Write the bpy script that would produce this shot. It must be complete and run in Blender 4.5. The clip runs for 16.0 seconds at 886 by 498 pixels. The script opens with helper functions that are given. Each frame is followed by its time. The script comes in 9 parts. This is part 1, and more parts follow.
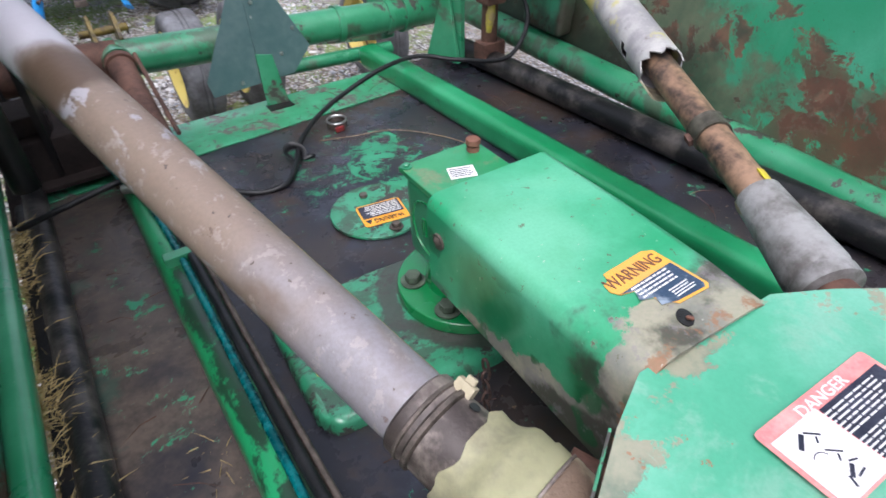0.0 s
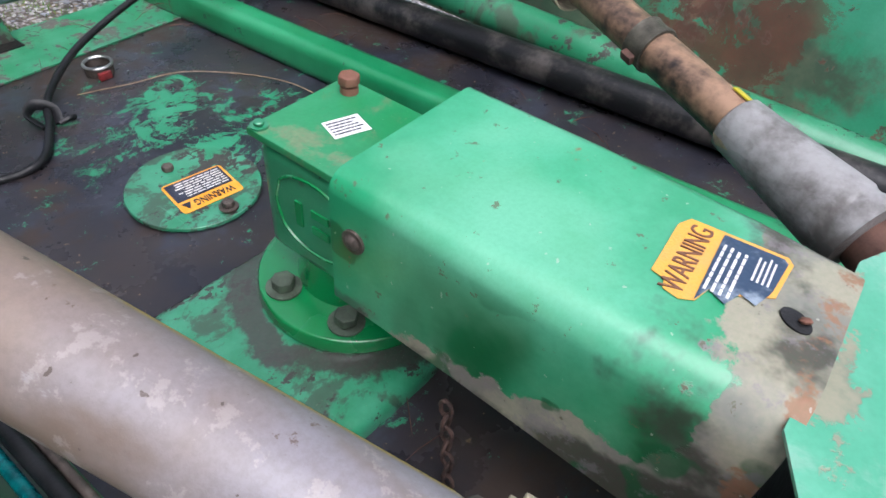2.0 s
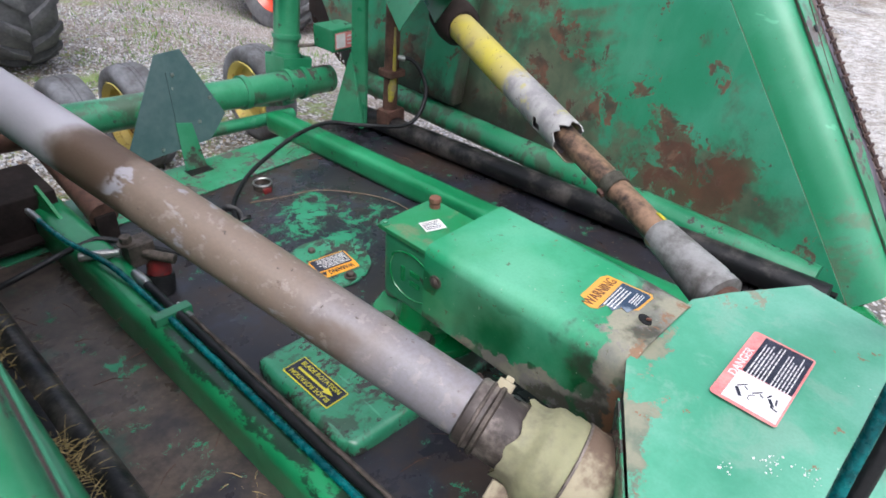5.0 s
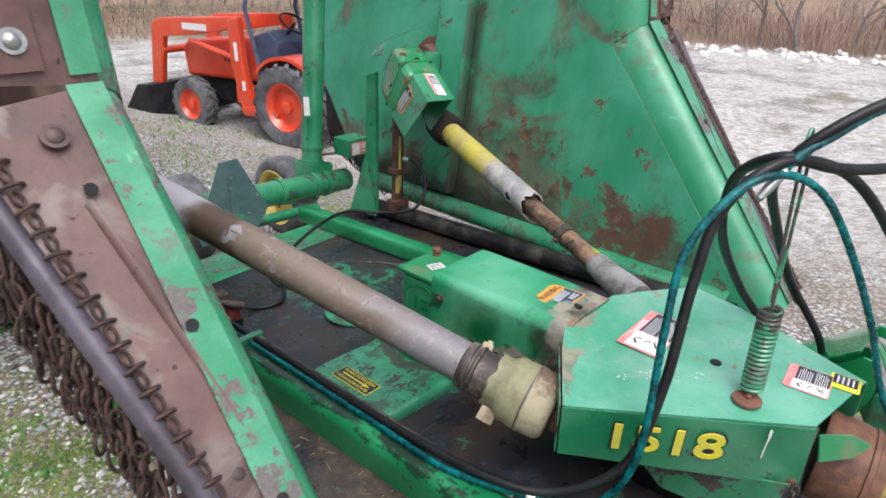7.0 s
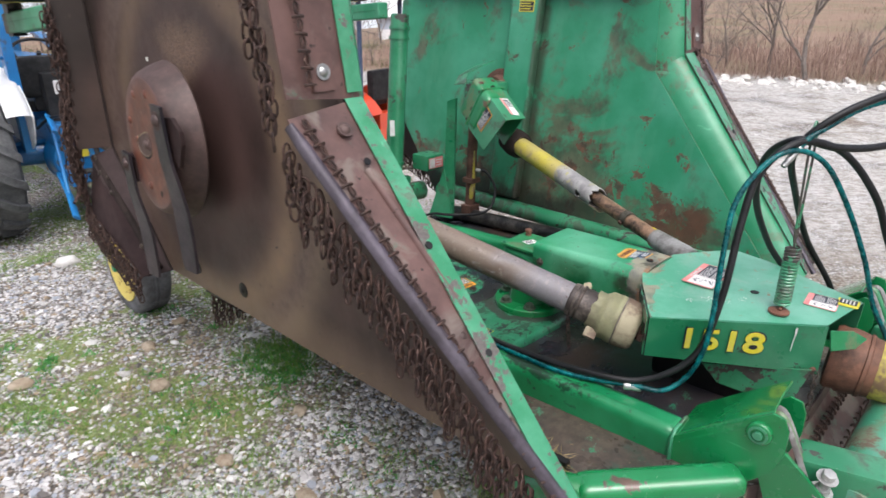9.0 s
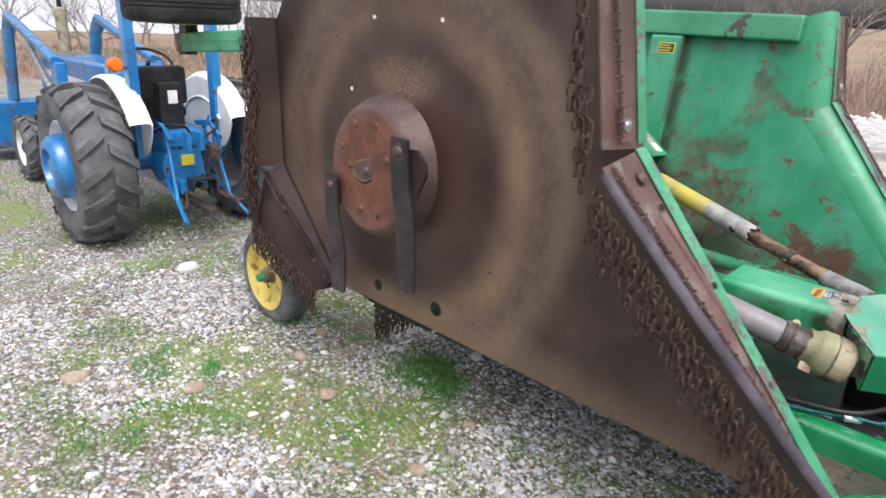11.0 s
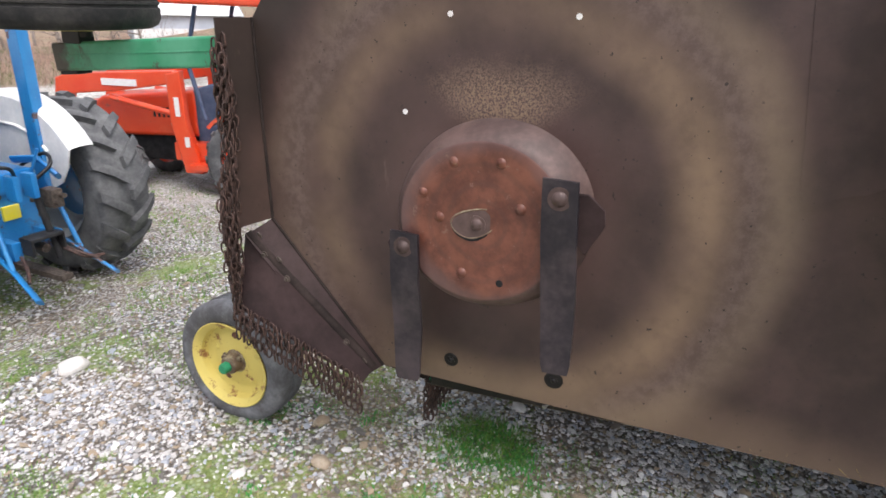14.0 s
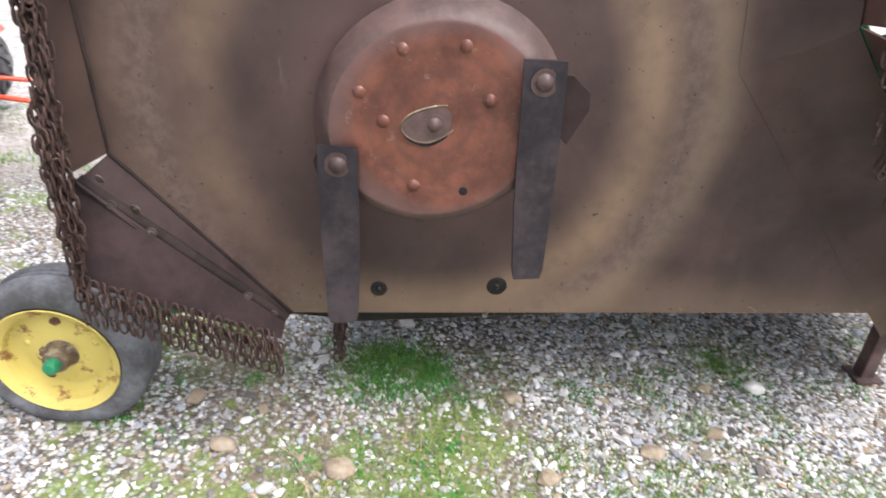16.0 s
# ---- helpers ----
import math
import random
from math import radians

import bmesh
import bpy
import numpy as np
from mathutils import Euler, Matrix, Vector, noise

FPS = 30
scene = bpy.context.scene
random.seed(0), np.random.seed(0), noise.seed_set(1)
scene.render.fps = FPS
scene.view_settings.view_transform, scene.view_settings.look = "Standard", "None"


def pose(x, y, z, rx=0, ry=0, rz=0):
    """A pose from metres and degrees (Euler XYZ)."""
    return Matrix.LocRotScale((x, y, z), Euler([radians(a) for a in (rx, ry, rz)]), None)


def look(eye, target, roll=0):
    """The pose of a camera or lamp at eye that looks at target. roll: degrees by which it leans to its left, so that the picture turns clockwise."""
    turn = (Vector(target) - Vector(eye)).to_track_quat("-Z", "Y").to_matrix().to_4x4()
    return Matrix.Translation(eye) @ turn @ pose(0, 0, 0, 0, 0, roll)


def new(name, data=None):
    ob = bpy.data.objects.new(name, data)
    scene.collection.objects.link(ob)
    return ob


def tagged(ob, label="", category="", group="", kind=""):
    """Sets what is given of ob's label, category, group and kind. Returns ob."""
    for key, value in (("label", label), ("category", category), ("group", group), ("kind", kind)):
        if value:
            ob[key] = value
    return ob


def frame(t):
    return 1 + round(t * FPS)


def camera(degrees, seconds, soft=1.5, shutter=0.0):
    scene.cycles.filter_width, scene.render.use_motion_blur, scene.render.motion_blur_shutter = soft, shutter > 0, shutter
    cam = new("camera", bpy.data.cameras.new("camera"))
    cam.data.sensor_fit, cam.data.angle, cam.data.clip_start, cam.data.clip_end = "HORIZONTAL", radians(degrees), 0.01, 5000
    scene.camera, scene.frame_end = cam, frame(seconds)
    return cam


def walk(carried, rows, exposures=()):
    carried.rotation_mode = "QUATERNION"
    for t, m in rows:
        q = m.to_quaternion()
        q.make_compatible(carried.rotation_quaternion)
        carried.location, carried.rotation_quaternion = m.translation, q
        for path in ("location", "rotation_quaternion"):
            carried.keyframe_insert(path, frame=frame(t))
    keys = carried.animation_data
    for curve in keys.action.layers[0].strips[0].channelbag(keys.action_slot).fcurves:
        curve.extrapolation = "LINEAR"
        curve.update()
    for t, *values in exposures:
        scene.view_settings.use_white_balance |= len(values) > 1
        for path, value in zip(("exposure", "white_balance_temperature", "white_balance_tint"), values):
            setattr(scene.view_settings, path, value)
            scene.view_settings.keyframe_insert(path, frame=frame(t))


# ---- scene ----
cam = camera(69.6, 16.0, soft=1.6, shutter=0.35)
PATH = [
    (0, (-0.608, 0.392, 1.439), (0.204, 1.731, 0.195), -2.5),
    (0.5, (-0.609, 0.541, 1.421), (0.349, 1.701, 0.103), -0.8),
    (1, (-0.57, 0.692, 1.363), (0.557, 1.654, 0.019), 2.0),
    (1.5, (-0.547, 0.737, 1.294), (0.648, 1.583, -0.068), 4.7),
    (2, (-0.537, 0.756, 1.264), (0.67, 1.552, -0.118), 6.0),
    (2.5, (-0.537, 0.769, 1.264), (0.653, 1.579, -0.124), 5.3),
    (3, (-0.556, 0.753, 1.311), (0.613, 1.593, -0.078), 3.5),
    (3.5, (-0.629, 0.66, 1.387), (0.554, 1.562, 0.051), 3.1),
    (4, (-0.737, 0.513, 1.466), (0.474, 1.49, 0.209), 4.7),
    (4.5, (-0.832, 0.428, 1.516), (0.386, 1.479, 0.328), 5.0),
    (5, (-0.956, 0.408, 1.573), (0.292, 1.507, 0.462), 4.0),
    (7.5, (-1.583, -0.077, 1.714), (-0.21, 1.157, 0.945), 0.6),
    (8, (-1.788, -0.103, 1.724), (-0.405, 1.137, 0.982), 0.1),
    (8.5, (-1.935, -0.14, 1.726), (-0.555, 1.096, 0.973), -0.3),
    (9, (-2.116, -0.189, 1.749), (-0.756, 1.083, 1.02), 0.1),
    (9.5, (-2.311, -0.216, 1.774), (-0.985, 1.099, 1.058), 0.6),
    (10, (-2.515, -0.111, 1.798), (-1.16, 1.185, 1.102), 2.5),
    (12.5, (-2.929, 1.047, 1.905), (-1.46, 2.195, 1.181), -0.2),
    (13, (-2.939, 1.259, 1.879), (-1.37, 2.264, 1.152), -0.3),
    (13.5, (-2.866, 1.502, 1.876), (-1.203, 2.343, 1.15), 0.7),
    (14, (-2.877, 1.743, 1.857), (-1.142, 2.426, 1.134), 1.5),
    (14.5, (-2.939, 1.998, 1.844), (-1.146, 2.498, 1.111), 1.7),
    (15, (-2.907, 2.188, 1.8), (-1.099, 2.487, 1.001), 2.0),
    (15.5, (-2.768, 2.326, 1.744), (-0.968, 2.4, 0.875), 0.8),
    (16, (-2.7, 2.457, 1.723), (-0.951, 2.271, 0.77), 3.5),
]
walk(cam, [(t, look(eye, target, roll)) for t, eye, target, roll in PATH], ((0, 0.56, 6000, 16), (1, 0.52, 6000, 16), (3, 0.52, 5950, 16), (5, 0.38, 6050, 14), (7.5, 0.26, 6250, 13), (8.5, 0.23, 6300, 13), (9, 0.23, 6300, 13), (10, 0.52, 6300, 13), (12.5, 0.38, 6350, 13), (13.5, 0.46, 6400, 13), (14.5, 0.56, 6350, 13), (15, 0.64, 6300, 13), (16, 0.92, 6300, 13)))

# ---- sky and light ----
SUN_AZ, SUN_EL = radians(215), radians(64)
world = bpy.data.worlds.new("overcast")
scene.world = world
world.use_nodes = True
wn = world.node_tree
sky = wn.nodes.new("ShaderNodeTexSky")
sky.sky_type = "NISHITA"
sky.sun_disc = False
sky.sun_elevation, sky.sun_rotation = SUN_EL, SUN_AZ
sky.air_density, sky.dust_density, sky.ozone_density = 1.0, 6.0, 1.0
hsv = wn.nodes.new("ShaderNodeHueSaturation")
hsv.inputs["Saturation"].default_value = 0.38
wn.links.new(sky.outputs[0], hsv.inputs["Color"])
wn.links.new(hsv.outputs[0], wn.nodes["Background"].inputs[0])
wn.nodes["Background"].inputs[1].default_value = 0.185
sun_data = bpy.data.lights.new("sun", "SUN")
sun_data.energy, sun_data.angle, sun_data.color = 0.95, radians(60), (1.0, 0.975, 0.94)
sun = new("sun", sun_data)
sun.matrix_world = look((10 * math.sin(SUN_AZ), 10 * math.cos(SUN_AZ), 10 * math.tan(SUN_EL)), (0, 0, 0))


# ---- materials ----
class Nodes:
    """Short hand for building a node material."""

    def __init__(self, name, rough=0.6, metal=0.0):
        self.mat = bpy.data.materials.new(name)
        self.mat.use_nodes = True
        self.tree = self.mat.node_tree
        self.bsdf = self.tree.nodes["Principled BSDF"]
        self.bsdf.inputs["Roughness"].default_value = rough
        self.bsdf.inputs["Metallic"].default_value = metal
        self.coord = self.add("ShaderNodeTexCoord").outputs["Object"]

    def add(self, kind, **values):
        node = self.tree.nodes.new(kind)
        for key, value in values.items():
            node.inputs[key.replace("_", " ")].default_value = value
        return node

    def put(self, out, socket):
        self.tree.links.new(out, socket)

    def noise(self, scale, detail=4.0, rough=0.55, stretch=None, warp=0.0):
        n = self.add("ShaderNodeTexNoise", Scale=scale, Detail=detail, Roughness=rough, Distortion=warp)
        src = self.coord
        if stretch:
            m = self.add("ShaderNodeMapping")
            m.inputs["Scale"].default_value = stretch
            self.put(src, m.inputs[0])
            src = m.outputs[0]
        self.put(src, n.inputs["Vector"])
        return n.outputs["Fac"]

    def ramp(self, fac, lo, hi):
        n = self.add("ShaderNodeMapRange")
        n.inputs["From Min"].default_value, n.inputs["From Max"].default_value = lo, hi
        n.interpolation_type = "SMOOTHSTEP"
        self.put(fac, n.inputs["Value"])
        return n.outputs[0]

    def math(self, op, a, b=None):
        n = self.add("ShaderNodeMath")
        n.operation = op
        for i, v in enumerate((a, b)):
            if v is None:
                continue
            if isinstance(v, (int, float)):
                n.inputs[i].default_value = v
            else:
                self.put(v, n.inputs[i])
        return n.outputs[0]

    def mix(self, fac, a, b):
        n = self.add("ShaderNodeMix")
        n.data_type = "RGBA"
        for socket, v in ((n.inputs[0], fac), (n.inputs[6], a), (n.inputs[7], b)):
            if isinstance(v, (int, float)):
                socket.default_value = v
            elif isinstance(v, tuple):
                socket.default_value = (*v, 1.0)
            else:
                self.put(v, socket)
        return n.outputs[2]

    def finish(self, color, rough=None, height=None, depth=0.002):
        if isinstance(color, tuple):
            self.bsdf.inputs["Base Color"].default_value = (*color, 1.0)
        else:
            self.put(color, self.bsdf.inputs["Base Color"])
        if rough is not None:
            self.put(rough, self.bsdf.inputs["Roughness"])
        if height is not None:
            b = self.add("ShaderNodeBump", Distance=depth, Strength=0.6)
            self.put(height, b.inputs["Height"])
            self.put(b.outputs[0], self.bsdf.inputs["Normal"])
        return self.mat


def place_axes(n):
    sep = n.add("ShaderNodeSeparateXYZ")
    n.put(n.coord, sep.inputs[0])
    return sep.outputs[0], sep.outputs[1], sep.outputs[2]


def distance_from(n, a, a0, b, b0):
    da, db = n.math("SUBTRACT", a, a0), n.math("SUBTRACT", b, b0)
    return n.math("SQRT", n.math("ADD", n.math("MULTIPLY", da, da), n.math("MULTIPLY", db, db)))


def worn_paint(name, base, faded, chips=0.3, chip=(0.10, 0.055, 0.04), dirt=0.2, soil=(0.16, 0.125, 0.095), rough=0.38, size=1.0, edge=0.012, coat=0.85, long=None, low=None, ring=None):
    """Sun-faded paint with chips down to rust and smears of dried soil. chips and dirt: the share of the surface.
    long: stretches the chips. low: (from height, to height, amount), where stain and rust gather. ring: (x, y, from, to), a worn ring round something bolted down."""
    n = Nodes(name)
    broad, fine, speck = n.noise(2.2 / size, 3, stretch=long), n.noise(14 / size, 8, 0.68, long), n.noise(70 / size, 3)
    fade = n.ramp(n.math("ADD", n.noise(3.4 / size, 4, 0.55), n.math("MULTIPLY", speck, 0.06)), 0.36, 0.76)
    color = n.mix(fade, base, faded)
    patchy = n.math("ADD", n.math("MULTIPLY", n.noise(3.1 / size, 6, 0.62, warp=0.6), 0.75), n.math("MULTIPLY", fine, 0.3))
    if low:
        gather = n.math("MULTIPLY", n.ramp(place_axes(n)[2], low[0], low[1]), low[2])
        patchy, broad = n.math("ADD", patchy, gather), n.math("ADD", broad, gather)
    soiled = n.ramp(patchy, 0.625 - 0.26 * dirt, 0.70 - 0.26 * dirt)
    tone = n.mix(speck, tuple(0.7 * c for c in soil), tuple(1.25 * c for c in soil))
    color = n.mix(n.math("MULTIPLY", soiled, 0.7), color, tone)
    bare = n.ramp(n.math("ADD", n.math("MULTIPLY", broad, 0.55), n.math("MULTIPLY", fine, 0.45)), 0.626 - edge / 2 - 0.22 * chips, 0.626 + edge / 2 - 0.22 * chips)
    if ring:
        px, py, pz = place_axes(n)
        d = n.math("ADD", distance_from(n, px, ring[0], py, ring[1]), n.math("MULTIPLY", n.math("SUBTRACT", n.noise(16, 6, 0.7), 0.5), 0.10))
        worn = n.math("MULTIPLY", n.ramp(d, ring[2] - 0.01, ring[2]), n.math("SUBTRACT", 1.0, n.ramp(d, ring[3] - 0.015, ring[3])))
        bare = n.math("MAXIMUM", bare, n.math("MULTIPLY", worn, 0.9))
    rust = n.mix(n.noise(30 / size, 5), tuple(0.5 * c for c in chip), tuple(1.7 * c for c in chip))
    color = n.mix(bare, color, rust)
    dots = n.ramp(n.noise(60 / size, 3, 0.6), 0.70, 0.73)
    color = n.mix(n.math("MULTIPLY", dots, 0.8), color, tuple(0.6 * c for c in chip))
    color = n.mix(n.math("MULTIPLY", n.ramp(n.noise(190, 3, 0.7), 0.30, 0.75), 0.14), color, tuple(0.5 * c for c in base))
    dust = n.ramp(n.noise(120 / size, 2), 0.735, 0.76)
    color = n.mix(n.math("MULTIPLY", dust, 0.5), color, (0.42, 0.42, 0.36))
    scratch = n.ramp(n.noise(26, 3, 0.6, (1.0, 0.12, 1.0)), 0.70, 0.73)
    color = n.mix(n.math("MULTIPLY", scratch, 0.35), color, tuple(min(1.0, 1.5 * c + 0.06) for c in faded))
    wear = n.math("MAXIMUM", bare, n.math("MULTIPLY", soiled, 0.8))
    r = n.math("ADD", n.math("ADD", n.math("MULTIPLY", wear, 0.36), n.math("MULTIPLY", n.noise(9 / size, 4), 0.16)), rough - 0.08)
    n.bsdf.inputs["Coat Weight"].default_value = coat
    n.bsdf.inputs["Coat Roughness"].default_value = 0.15
    h = n.math("ADD", n.math("MULTIPLY", bare, -0.6), n.math("ADD", n.math("MULTIPLY", n.noise(120, 3), 0.15), n.math("MULTIPLY", n.noise(7, 2), 0.9)))
    return n.finish(color, r, h, 0.0012)


def grimy(name, a, b, scale=8.0, rough=0.7, metal=0.0, spread=(0.35, 0.7), depth=0.0015, streak=None):
    """A surface that wanders between two colours, with a fine grain."""
    n = Nodes(name, rough, metal)
    k = n.math("ADD", n.math("MULTIPLY", n.noise(scale, 6, 0.62, streak), 0.8), n.math("MULTIPLY", n.noise(scale * 9, 3), 0.2))
    r = n.math("ADD", n.math("MULTIPLY", n.noise(scale * 3, 3), 0.25), rough - 0.12)
    if not metal:
        n.bsdf.inputs["Specular IOR Level"].default_value = 0.35 if rough < 0.5 else 0.2
    return n.finish(n.mix(n.ramp(k, *spread), a, b), r, n.noise(scale * 14, 4), depth)


GREEN, FADED = (0.014, 0.185, 0.080), (0.058, 0.285, 0.150)
